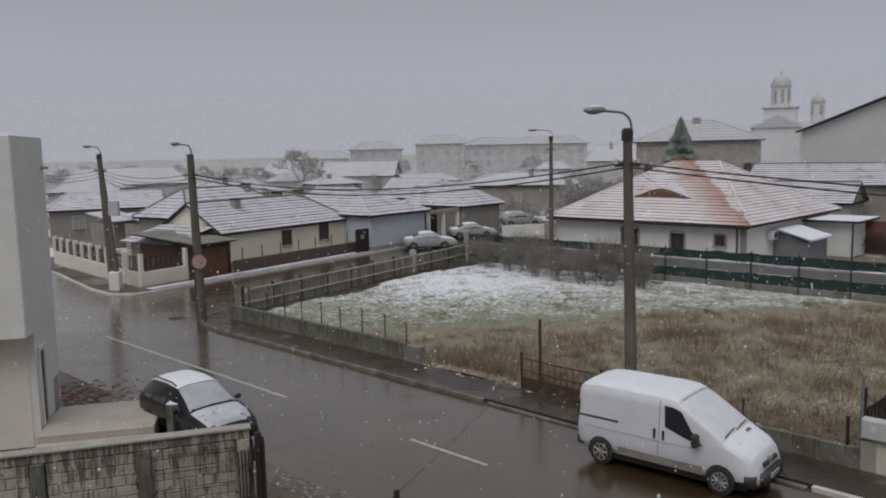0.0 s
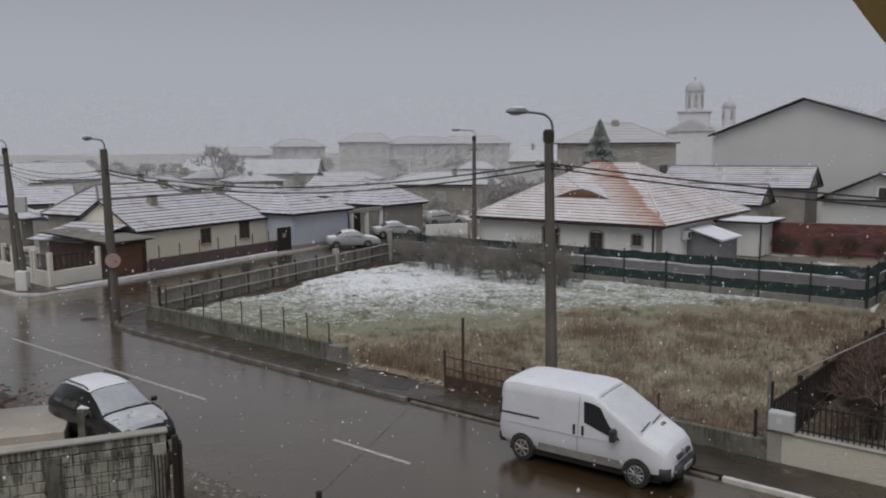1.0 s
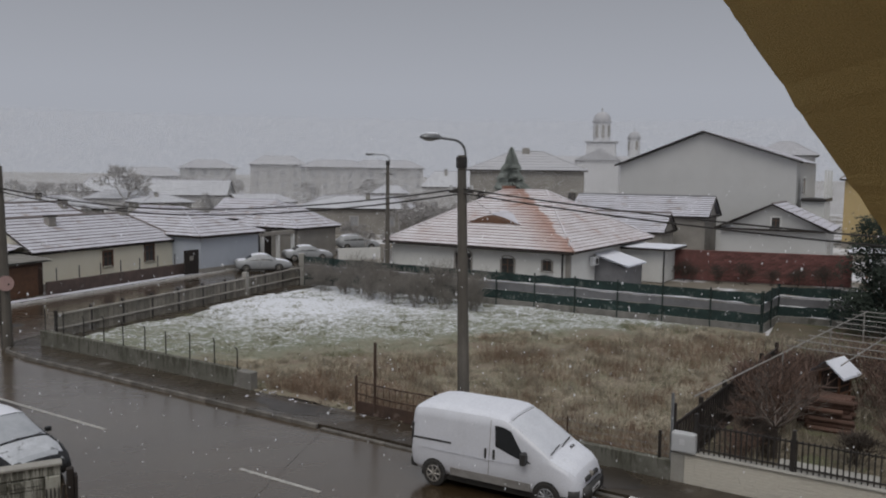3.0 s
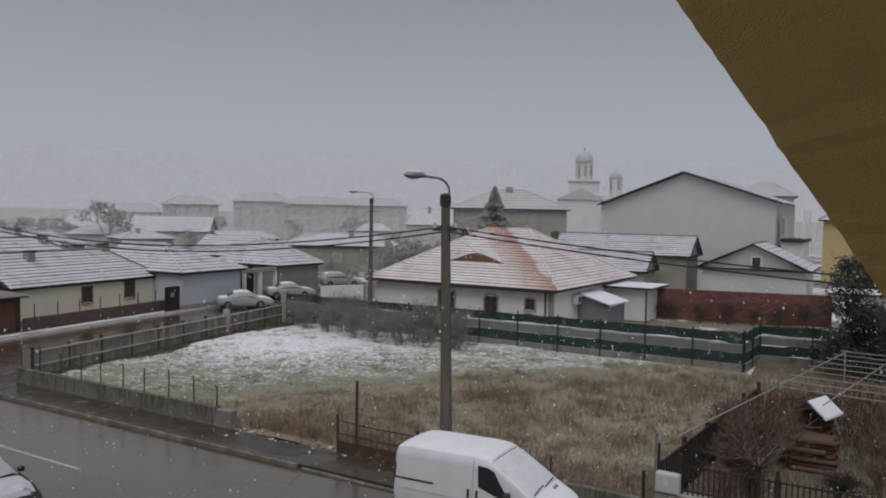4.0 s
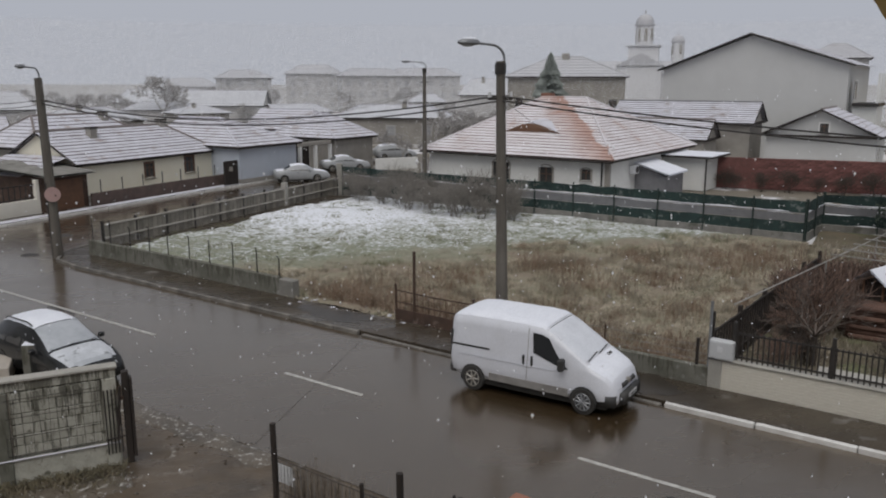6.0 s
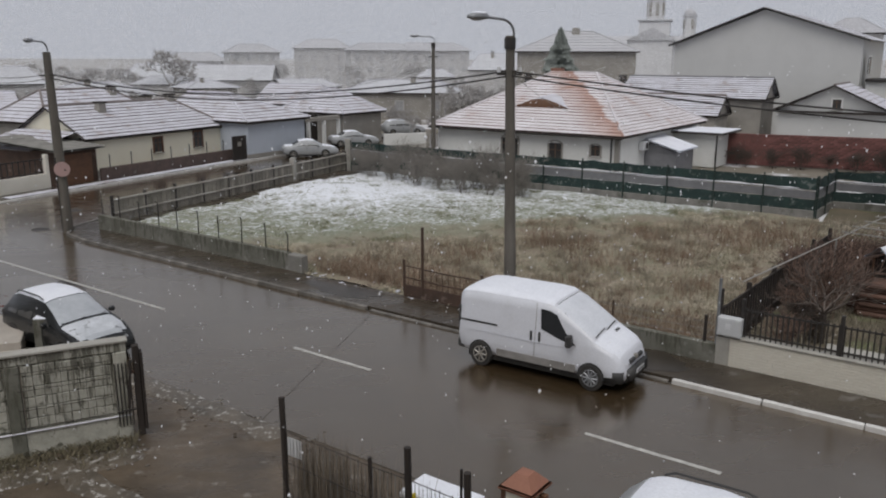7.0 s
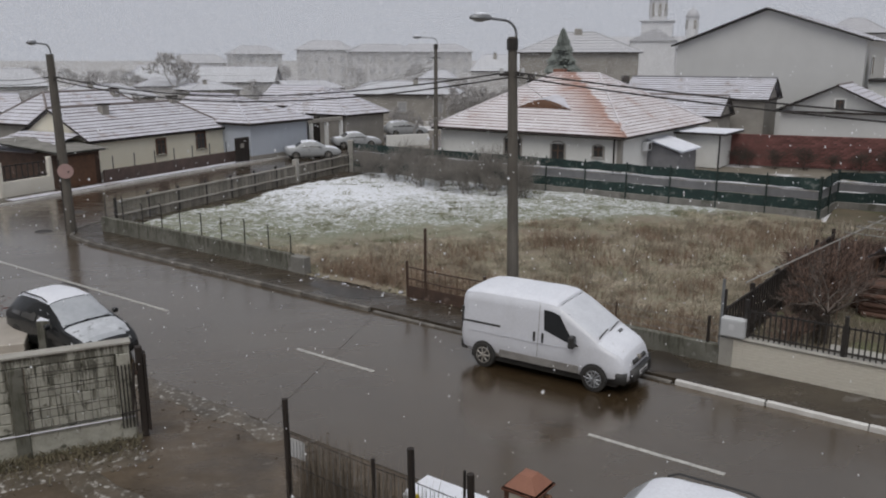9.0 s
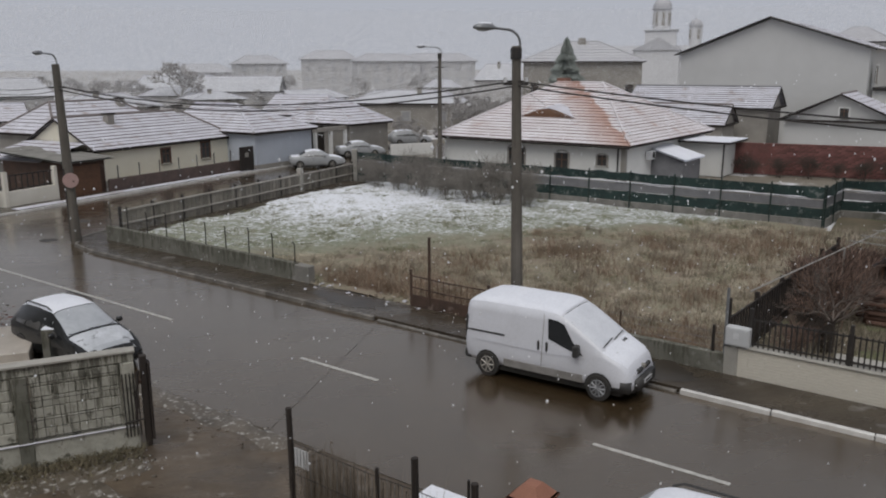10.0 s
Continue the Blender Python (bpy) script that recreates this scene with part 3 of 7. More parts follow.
# lane markings: broken line in the middle of the road
lanes = tagged(new("lane_marking"), "worn white broken centre line on wet asphalt", "road marking", kind="structure")
for u0, u1 in ((-36.0, -21.9), (-15.95, -13.1), (-6.94, -3.99), (2.0, 5.0), (11, 14)):
    bm = box(0, u1 - u0, -0.06, 0.06, 0.002, 0.008)
    ob = part("dash", bm, "road_paint", lanes)
    ob.matrix_world = road_pose(u0, 14.9)

# a seam and a few patches in the asphalt
seam = bmesh.new()
for k in range(14):
    a, b = at(-16.2 + 0.23 * k, 18.5 - 0.55 * k), at(-16.2 + 0.23 * (k + 1), 18.5 - 0.55 * (k + 1))
    off = UX * (0.008 * math.sin(k * 2.1))
    poly([a + off + Vector((0, 0, 0.003)), b + off + Vector((0, 0, 0.003)), b + off + UX * 0.022 + Vector((0, 0, 0.003)), a + off + UX * 0.022 + Vector((0, 0, 0.003))], seam)
part("tar_seam", seam, "pavement", lanes, "dark tar seam across the road")

# manhole lids in the junction
for u, n in ((-37.2, 19.0), (-40.5, 22.6)):
    hole = thing("manhole_cover", road_pose(u, n, 0.0), "dark iron manhole cover set in wet asphalt", "manhole cover", "manhole covers")
    part("lid", disc((0, 0, 0.004), (0, 0, 1), 0.36, 0.012, 24), "dark_metal", hole)
    part("rim", tube([(0.42 * math.cos(a), 0.42 * math.sin(a), 0.004) for a in [2 * math.pi * k / 24 for k in range(25)]], 0.015, 6), "kerb_dark", hole)

# ---------- the empty lot ----------
LOT_U, LOT_N = -20.0, 31.0
lot_bm = bmesh.new()
NXg, NYg = 96, 72
grid = []
for j in range(NYg + 1):
    row = []
    for i in range(NXg + 1):
        n = 20.5 + (43.2 - 20.5) * j / NYg
        ul = -34.6 - (n - 20.5) * 0.165
        u = ul + (-5.6 - 0.10 * (n - 20.5) - ul) * i / NXg
        heap = 0.38 * math.exp(-((u + 32.0) / 3.6) ** 2 - ((n - 34.8) / 2.6) ** 2) + 0.16 * math.exp(-((u + 26) / 5) ** 2 - ((n - 33) / 3) ** 2)
        z = 0.10 + 0.10 * noise.noise((u * 0.35, n * 0.35, 0)) + 0.05 * noise.noise((u * 1.6, n * 1.6, 3)) + heap * (1 + 0.35 * noise.noise((u * 0.9, n * 0.9, 7)))
        row.append(lot_bm.verts.new((u - LOT_U, n - LOT_N, z)))
    grid.append(row)
for j in range(NYg):
    for i in range(NXg):
        lot_bm.faces.new((grid[j][i], grid[j][i + 1], grid[j + 1][i + 1], grid[j + 1][i]))
lot = tagged(link_mesh("lot_ground", lot_bm, "lot_grass", smooth=True), "rough empty lot of brown and green grass with melting snow", "ground", kind="structure")
lot.matrix_world = road_pose(LOT_U, LOT_N)


def blades(name, spots, material, label, category, parent=None):
    """Thin bent blades, two triangles each, as one mesh."""
    verts, faces = [], []
    for x, y, z, h, w, lean in spots:
        a, b = random.uniform(0, 2 * math.pi), random.uniform(0, 2 * math.pi)
        dx, dy = math.cos(a) * w, math.sin(a) * w
        tx, ty = math.cos(b) * lean * h, math.sin(b) * lean * h
        k = len(verts)
        mx, my, mz = x + tx * 0.4, y + ty * 0.4, z + h * 0.62
        verts += [(x - dx, y - dy, z), (x + dx, y + dy, z), (mx + dx * 0.8, my + dy * 0.8, mz), (mx - dx * 0.8, my - dy * 0.8, mz), (x + tx, y + ty, z + h)]
        faces += [(k, k + 1, k + 2, k + 3), (k + 3, k + 2, k + 4)]
    me = bpy.data.meshes.new(name)
    me.from_pydata(verts, [], faces)
    me.materials.append(M[material])
    ob = new(name, me)
    if parent is not None:
        ob.parent = parent
    return tagged(ob, label, category, kind="stuff")


rng = random.Random(5)


def lot_height(u, n):
    heap = 0.38 * math.exp(-((u + 32.0) / 3.6) ** 2 - ((n - 34.8) / 2.6) ** 2) + 0.16 * math.exp(-((u + 26) / 5) ** 2 - ((n - 33) / 3) ** 2)
    return 0.08 + heap


def brown_side(u, n):
    """Above 0 where dry growth has taken over, below 0 on the open snowy turf."""
    return (u + 26.4) * 0.10 - (n - 21) * 0.075 + 0.45 * noise.noise((u * 0.25, n * 0.25, 11))


def scatter(count, keep, low, high, width, lean, spread=0.0, clump=1):
    """Blades over the lot where keep(u, n) allows; clump sets how many share a root."""
    out = []
    while len(out) < count:
        u, n = rng.uniform(-36.5, -6.0), rng.uniform(20.8, 42.4)
        k = keep(u, n)
        if rng.random() > k:
            continue
        size = 0.6 + 0.9 * max(0, noise.noise((u * 0.7, n * 0.7, 21)) + 0.25)
        for _ in range(clump):
            uu, nn = u + rng.gauss(0, spread), n + rng.gauss(0, spread)
            p = at(uu, nn, lot_height(uu, nn) - 0.02)
            out.append((p.x, p.y, p.z, rng.uniform(low, high) * size, width * rng.uniform(0.6, 1.3), rng.uniform(*lean)))
    return out


# pale matted straw, lying almost flat
blades("straw_mat", scatter(72000, lambda u, n: 0 if brown_side(u, n) < -0.05 else min(1, max(0.05, 1.8 * noise.noise((u * 0.8, n * 0.8, 31)) + 0.2)), 0.05, 0.16, 0.012, (1.2, 3.4), 0.20, 8), "straw", "pale matted straw lying over the lot", "grass")
# tussocks: blades that lean outwards from a common root, of three tones
def tussocks(count, allow, size, per):
    out = []
    while count:
        u, n = rng.uniform(-30, -6.2), rng.uniform(21.2, 42.0)
        if rng.random() > allow(u, n):
            continue
        count -= 1
        r = rng.uniform(*size)
        for _ in range(int(per * r)):
            a, q = rng.uniform(0, 6.283), rng.random() ** 0.6
            p = at(u + math.cos(a) * r * q * 0.7, n + math.sin(a) * r * q * 0.7, lot_height(u, n) - 0.03)
            out.append((p.x, p.y, p.z, r * rng.uniform(0.5, 1.25) * (1.1 - 0.5 * q), 0.0055, 0.25 + 1.3 * q * rng.random()))
    return out


dry_side = lambda u, n: 0 if brown_side(u, n) < 0.02 else 1
blades("dry_grass", tussocks(330, dry_side, (0.2, 0.55), 190), "dry_grass", "loose brown tussocks and dead weeds on the lot", "grass")
blades("straw_tussocks", tussocks(260, dry_side, (0.15, 0.42), 190), "straw", "pale straw tussocks on the lot", "grass")
blades("russet_tussocks", tussocks(80, dry_side, (0.25, 0.6), 170), "red_bush", "russet dead weeds standing in the lot", "weeds")
# low olive undergrowth between
blades("olive_growth", scatter(30000, lambda u, n: 0 if brown_side(u, n) < -0.2 else max(0, 1.8 * noise.noise((u * 0.6, n * 0.6, 41))), 0.05, 0.16, 0.009, (0.4, 1.8), 0.15, 6), "green_blade", "low olive-green growth between the dry grass", "grass")
# grass poking through the snow, thin at the heap and thick round its rim
blades("green_tufts", scatter(30000, lambda u, n: 0 if brown_side(u, n) > 0.15 else min(1, max(0.03, 0.30 + 1.3 * noise.noise((u * 1.0, n * 1.0, 9)) - 0.55 * math.exp(-((u + 31) / 5.5) ** 2 - ((n - 36) / 4.5) ** 2))), 0.05, 0.15, 0.010, (0.3, 1.5), 0.08, 5), "green_blade", "short olive-green grass tufts poking through snow", "grass")
# rust-brown weeds along the street edge and in tall clumps
spots = []
for _ in range(8000):
    u = rng.uniform(-21.0, -6.2)
    p = at(u, 20.9 + abs(rng.gauss(0, 1.5)), 0.1)
    spots.append((p.x, p.y, p.z, rng.uniform(0.15, 0.55), 0.007, rng.uniform(0.2, 1.0)))
for cu, cn, r, h in ((-16.2, 29.6, 0.9, 1.3), (-14.6, 30.0, 1.3, 0.8), (-13.0, 28.0, 1.4, 0.6), (-19.5, 24.5, 1.8, 0.55), (-18.0, 26.5, 1.4, 0.6), (-11.0, 31.0, 1.5, 0.8), (-9.0, 34.0, 1.6, 1.0), (-8.0, 37.0, 1.5, 1.1), (-10.5, 36.0, 1.4, 0.8), (-12.5, 24.0, 1.2, 0.6), (-9.0, 26.5, 1.3, 0.6), (-13.0, 34.5, 1.3, 0.7)):
    for _ in range(int(110 + 160 * r)):
        p = at(cu + rng.gauss(0, r * 0.6), cn + rng.gauss(0, r * 0.6), 0.1)
        spots.append((p.x, p.y, p.z, rng.uniform(0.4, 1.0) * h, 0.0065, rng.uniform(0.1, 0.6)))
blades("dry_weeds", spots, "red_bush", "rust-brown dead weeds along the lot edge", "weeds")


# ---------- walls and fences round the lot ----------
def low_wall(a, b, h, thick, material, label, cap=None):
    m = face_pose(a, b)
    ln = (Vector(b) - Vector(a)).length
    w = thing("low_wall", m, label, "wall", kind="structure")
    part("wall_body", box(0, ln, 0, thick, -0.05, h, 0.02), material, w)
    if cap:
        part("coping", box(-0.02, ln + 0.02, -0.03, thick + 0.03, h + 0.002, h + 0.06, 0.012), cap, w)
    return w


low_wall(at(-34.65, 20.45), at(-22.0, 20.45), 0.78, 0.22, "mossy_concrete", "mossy grey concrete low wall round the lot")
post = thing("wall_pillar", road_pose(-21.65, 20.45), "mossy concrete end pillar of the low wall", "pillar")
part("pillar_body", box(-0.38, 0.38, -0.02, 0.34, -0.05, 0.74, 0.03), "concrete", post)
w2 = low_wall(at(-13.2, 20.5), at(-5.95, 20.5), 0.62, 0.2, "mossy_concrete", "low dark concrete wall with a mesh fence", None)

thin = thing("wire_fence", road_pose(-34.5, 20.56), "rusty thin posts of a wire fence on the low wall", "fence", kind="structure")
for k, u in enumerate([0.1, 1.5, 3.0, 4.4, 5.7, 7.1, 8.4, 9.8, 11.2, 12.4]):
    h = 0.98 + [1.0, 0.9, 0.75, 0.9, 0.8, 0.8, 0.75, 0.85, 0.8, 0.6][k]
    part("post", tube([(u, 0, 0.5), (u + 0.02 * math.sin(k * 3), 0, h - 0.1), (u + 0.05 * math.cos(k), -0.06, h)], 0.024, 6), "dark_metal", thin)
for z in (1.0, 1.25, 1.45):
    part("wire", tube([(u, 0, z + 0.02 * math.sin(u)) for u in np.linspace(0.1, 12.4, 16)], 0.005, 4), "grey_metal", thin)

wf2 = thing("wire_fence", road_pose(-13.2, 20.6), "thin mesh fence with leaning posts above a low wall", "fence", kind="structure")
for u, h in ((2.4, 1.35), (4.3, 1.25), (7.25, 2.4)):
    part("post", tube([(u, 0, 0.4), (u, 0, h)], 0.025 if h < 2 else 0.04, 6), "rust" if h < 2 else "grey_metal", wf2)
for z in (0.75, 0.95, 1.15):
    part("wire", tube([(u, 0, z) for u in (0.0, 2.4, 4.3, 7.2)], 0.005, 4), "grey_metal", wf2)
part("stake", tube([(6.95, -0.02, 0.6), (6.95, -0.02, 1.35)], 0.045, 6), "dark_wood", wf2)


def rusty_gate():
    g = thing("lot_gate", road_pose(-16.4, 20.5), "rusted sheet and bar gate into the lot, sagging", "gate")
    part("tall_post", tube([(0.75, 0, 0), (0.75, 0, 2.55)], 0.05, 8), "rust", g)
    part("short_post", tube([(0.0, 0, 0), (-0.03, 0, 1.35)], 0.045, 8), "rust", g)
    part("end_post", tube([(3.1, 0, 0), (3.1, 0, 1.3)], 0.045, 8), "rust", g)
    for z in (0.72, 1.12):
        part("rail", tube([(0.0, 0, z + 0.03), (1.6, 0, z - 0.02), (3.1, 0, z)], 0.022, 6), "rust", g)
    part("lower_sheet", box(0.02, 3.08, -0.012, 0.012, 0.06, 0.50, 0.004), "rust", g)
    for k in range(13):
        u = 0.16 + k * 0.235
        part("bar", tube([(u, 0, 0.48), (u, 0, 1.15)], 0.009, 5), "rust", g)
    return g


rusty_gate()
# ragged snow and rubble on the verge between wall end and gate
for k in range(90):
    u, n = random.uniform(-21.0, -15.8), 20.55 + random.gauss(0, 0.3)
    r = random.uniform(0.02, 0.085)
    bm = bmesh.new()
    bmesh.ops.create_icosphere(bm, subdivisions=1, radius=r)
    for v in bm.verts:
        v.co *= random.uniform(0.6, 1.5)
        v.co.z *= 0.35
    ob = link_mesh("snow_clump", bm, ("slush", "roof_snow", "mud")[k % 3], smooth=True)
    tagged(ob, "lump of dirty snow on the verge" if k % 3 < 2 else "lump of mud on the verge", "snow" if k % 3 < 2 else "mud", "verge lumps")
    ob.matrix_world = road_pose(u, n, 0.10 + r * 0.1, random.uniform(0, 360))


def side_fence():
    """Concrete posts, grey boards and two snowy rails along the side street."""
    a, b = Vector((-10.2, 40.3, 0)), Vector((1.55, 58.1, 0))
    ln = (b - a).length
    f = thing("side_fence", face_pose(a, b), "old grey board fence with two snow-topped rails along the side street", "fence", kind="structure")
    n = 10
    for k in range(n + 1):
        x = ln * k / n
        big = k == 7
        s = 0.16 if big else 0.06
        part("post", box(x - s, x + s, -s, s, 0, 1.62 if big else 1.42, 0.012), "pale_concrete" if big else "dark_metal", f)
    for z in (0.52, 1.18):
        part("rail", box(0.05, ln, -0.11, -0.05, z, z + 0.07, 0.008), "fence_rail", f)
        part("rail_snow", box(0.05, ln, -0.115, -0.045, z + 0.072, z + 0.088, 0.006), "fence_rail", f, "thin wet snow on the rail")
    for k in range(66):
        x = ln * k / 66 + 0.02
        part("board", box(x, x + ln / 66 - 0.025, -0.045, -0.02, 0.08, 1.25 + 0.05 * math.sin(k * 1.7), 0.004), "fence_board", f)


side_fence()


def net_fence(a, b, posts, name="net_fence"):
    """Posts, a concrete foot, and strips of dark green shade net with a snowy rail between them."""
    a, b = Vector(a), Vector(b)
    ln = (b - a).length
    f = thing(name, face_pose(a, b), "dark green shade-net fence with grey strips on a concrete foot", "fence", kind="structure")
    part("footing", box(0, ln, -0.08, 0.08, -0.1, 0.42, 0.02), "concrete", f, "grey concrete footing")
    seg = 24
    for z0, z1, mk, nm, wob in ((0.42, 0.98, "green_net", "lower_net", 0.07), (1.0, 1.42, "shed_metal", "grey_strip", 0.02), (1.55, 2.06, "green_net", "upper_net", 0.09)):
        bm = bmesh.new()
        rows = []
        for k in range(seg * 2 + 1):
            x = ln * k / (seg * 2)
            w0, w1 = wob * noise.noise((x * 1.1, z0, a.x)), wob * noise.noise((x * 1.1, z1, a.y))
            rows.append([bm.verts.new((x, d, z)) for d, z in ((-0.03 + w0, z0 + w0), (-0.03 + w1, z1 + w1), (-0.015 + w1, z1 + w1), (-0.015 + w0, z0 + w0))])
        for r, s in zip(rows, rows[1:]):
            for q in range(4):
                bm.faces.new((r[q], s[q], s[(q + 1) % 4], r[(q + 1) % 4]))
        bmesh.ops.recalc_face_normals(bm, faces=list(bm.faces))
        part(nm, bm, mk, f)
    part("rail", box(0, ln, -0.06, -0.01, 1.455, 1.50, 0.006), "grey_metal", f)
    part("rail_snow", box(0, ln, -0.065, -0.005, 1.502, 1.535, 0.01), "snow", f)
    for k in range(posts + 1):
        x = ln * k / posts
        part("post", box(x - 0.035, x + 0.035, -0.11, -0.04, 0, 2.2, 0.008), "fence_green", f)
    return f


FC = (24.6, 37.0, 0)
net_fence((2.0, 58.0, 0), FC, 12)
net_fence(FC, (27.3, 39.6, 0), 2)
net_fence((27.3, 39.6, 0), (42.0, 27.5, 0), 7)
post = thing("corner_post", pose(1.75, 58.3, 0), "weathered concrete corner post of the fence", "post")
part("shaft", box(-0.2, 0.2, -0.2, 0.2, 0, 2.25, 0.02), "pale_concrete", post)


# ---------- street poles, lamps and wires ----------
def street_pole(p, height, lamp_turn, label, lean=(0, 0), double=False, arm=1.35, head=True, stout=0.95):
    pole = thing("street_pole", pose(p[0], p[1], 0), label, "street pole", "street poles")
    part("shaft", tube([(0, 0, -0.1), (lean[0] * 0.5, lean[1] * 0.5, height * 0.5), (lean[0], lean[1], height)], [0.20 * stout, 0.165 * stout, 0.13 * stout], 10), "pole_concrete", pole)
    top = Vector((lean[0], lean[1], height))
    if double:
        part("brace_pole", tube([(0.5, -0.35, -0.1), (lean[0] + 0.12, lean[1] - 0.1, height - 1.0)], [0.18, 0.12], 10), "pole_concrete", pole)
        part("footing", box(-0.02, 0.62, -0.6, -0.02, 0, 1.25, 0.04), "white_plaster", pole, "whitewashed footing")
        part("cabinet", box(0.15, 0.75, -0.35, -0.05, 4.6, 5.5, 0.02), "box_grey", pole, "pale grey junction box")
    part("collar", tube([top + Vector((0, 0, -0.35)), top + Vector((0, 0, -0.05))], 0.16, 10), "dark_metal", pole)
    part("crossarm", box(lean[0] - 0.35, lean[0] + 0.35, lean[1] - 0.04, lean[1] + 0.04, height - 1.05, height - 0.97, 0.008), "dark_metal", pole)
    for s in (-0.3, 0.3):
        part("insulator", disc((lean[0] + s, lean[1], height - 0.9), (0, 0, 1), 0.05, 0.14, 10), "white_plastic", pole)
    if head:
        d = Vector((math.cos(radians(lamp_turn)), math.sin(radians(lamp_turn)), 0))
        pts = [top - d * 0.12 + Vector((0, 0, -0.3))]
        for k in range(9):
            a = k / 8 * math.pi / 2
            pts.append(top - d * 0.12 + Vector((0, 0, 0.05)) + d * (0.45 * (1 - math.cos(a))) + Vector((0, 0, 0.38 * math.sin(a))))
        pts.append(pts[-1] + d * (arm - 0.45) + Vector((0, 0, 0.03)))
        part("lamp_arm", tube(pts, 0.035, 8), "grey_metal", pole)
        e = pts[-1]
        bm = bmesh.new()
        bmesh.ops.create_uvsphere(bm, u_segments=14, v_segments=8, radius=1.0)
        for v in bm.verts:
            x = v.co.x
            v.co = Vector((x * 0.36, v.co.y * 0.15 * (1 + 0.35 * x), v.co.z * (0.12 if v.co.z > 0 else 0.07)))
        bmesh.ops.transform(bm, matrix=Matrix.Translation(e + d * 0.28) @ Matrix.Rotation(radians(lamp_turn), 4, "Z"), verts=list(bm.verts))
        lh = part("lamp_head", bm, "grey_metal", pole, "oval grey lamp head dusted with snow", True)
        bm = bmesh.new()
        bmesh.ops.create_uvsphere(bm, u_segments=12, v_segments=6, radius=1.0)
        bmesh.ops.transform(bm, matrix=Matrix.Translation(e + d * 0.34 + Vector((0, 0, -0.05))) @ Matrix.Rotation(radians(lamp_turn), 4, "Z") @ Matrix.Diagonal((0.2, 0.1, 0.05, 1)), verts=list(bm.verts))
        part("lens", bm, "lamp_lens", lh, "", True)
        bm = bmesh.new()
        bmesh.ops.create_uvsphere(bm, u_segments=12, v_segments=6, radius=1.0)
        bmesh.ops.transform(bm, matrix=Matrix.Translation(e + d * 0.26 + Vector((0, 0, 0.10))) @ Matrix.Rotation(radians(lamp_turn), 4, "Z") @ Matrix.Diagonal((0.26, 0.11, 0.05, 1)), verts=list(bm.verts))
        part("snow_cap", bm, "snow", lh, "", True)
    return pole


PM, PL, PA, PF = (5.27, 22.0), (-11.86, 38.75), (-20.1, 48.4), (8.25, 60.5)
street_pole(PM, 8.55, -44.3 - 90 - 25, "tall weathered concrete street pole with a curved lamp arm", (-0.17, 0.05), arm=0.85)
pl = street_pole(PL, 8.15, -100, "weathered concrete street pole with a round road sign", (-0.14, 0.08), arm=1.2, stout=1.3)
part("round_sign", disc((0.10, -0.27, 2.98), (0.35, -1, 0.0), 0.34, 0.02, 24), "sign_pink", pl, "back of a round faded road sign")
part("sign_bracket", box(-0.2, 0.25, -0.25, -0.18, 2.90, 2.97), "dark_metal", pl)
part("meter_cable", tube([(-0.16, -0.16, 0.1), (-0.2, -0.14, 3.5)], 0.04, 6), "dark_metal", pl)
street_pole(PA, 8.3, -44.3 - 90 - 70, "pair of leaning concrete poles with a grey box and whitewashed foot", (-0.34, 0.1), True, arm=0.75, stout=1.15)
street_pole(PF, 9.0, 170, "slim far street pole with a lamp arm", (0, 0), arm=1.2)


def wires(a, b, sag, label, n=2, gap=0.18, r=0.014):
    w = thing("overhead_wires", pose(0, 0, 0), label, "overhead wires", "overhead wires")
    a, b = Vector(a), Vector(b)
    for k in range(n):
        pts = []
        for i in range(25):
            s = i / 24
            q = a.lerp(b, s)
            q.z -= 4 * sag * (1 + 0.08 * k) * s * (1 - s) + gap * k
            pts.append(q)
        part("wire", tube(pts, r, 5), "dark_metal", w)
    return w


top_m, top_l, top_a = (PM[0] - 0.2, PM[1], 7.62), (PL[0] - 0.12, PL[1], 7.2), (PA[0] - 0.3, PA[1], 7.35)
wires(top_m, top_l, 0.75, "black overhead cables sagging between street poles", 2, 0.14, 0.022)
wires(top_m, (31.0, -3.0, 7.6), 1.0, "black overhead cables sagging along the street", 2, 0.12, 0.022)
wires(top_l, top_a, 0.35, "black overhead cables between two poles", 3, 0.2, 0.014)
wires(top_a, (-34, 66, 7.2), 0.4, "black overhead cables over the corner", 3, 0.2, 0.014)
wires(top_l, (-1.0, 66.0, 5.0), 0.5, "thin cables crossing the side street", 2, 0.2, 0.012)
wires((PF[0], PF[1], 7.4), (-7.0, 64.5, 4.8), 0.4, "thin cables from a far pole to a house", 2, 0.15, 0.012)
wires(top_m, (17.5, 53.5, 4.4), 0.4, "thin service cable to a house roof", 1, 0.1, 0.008)


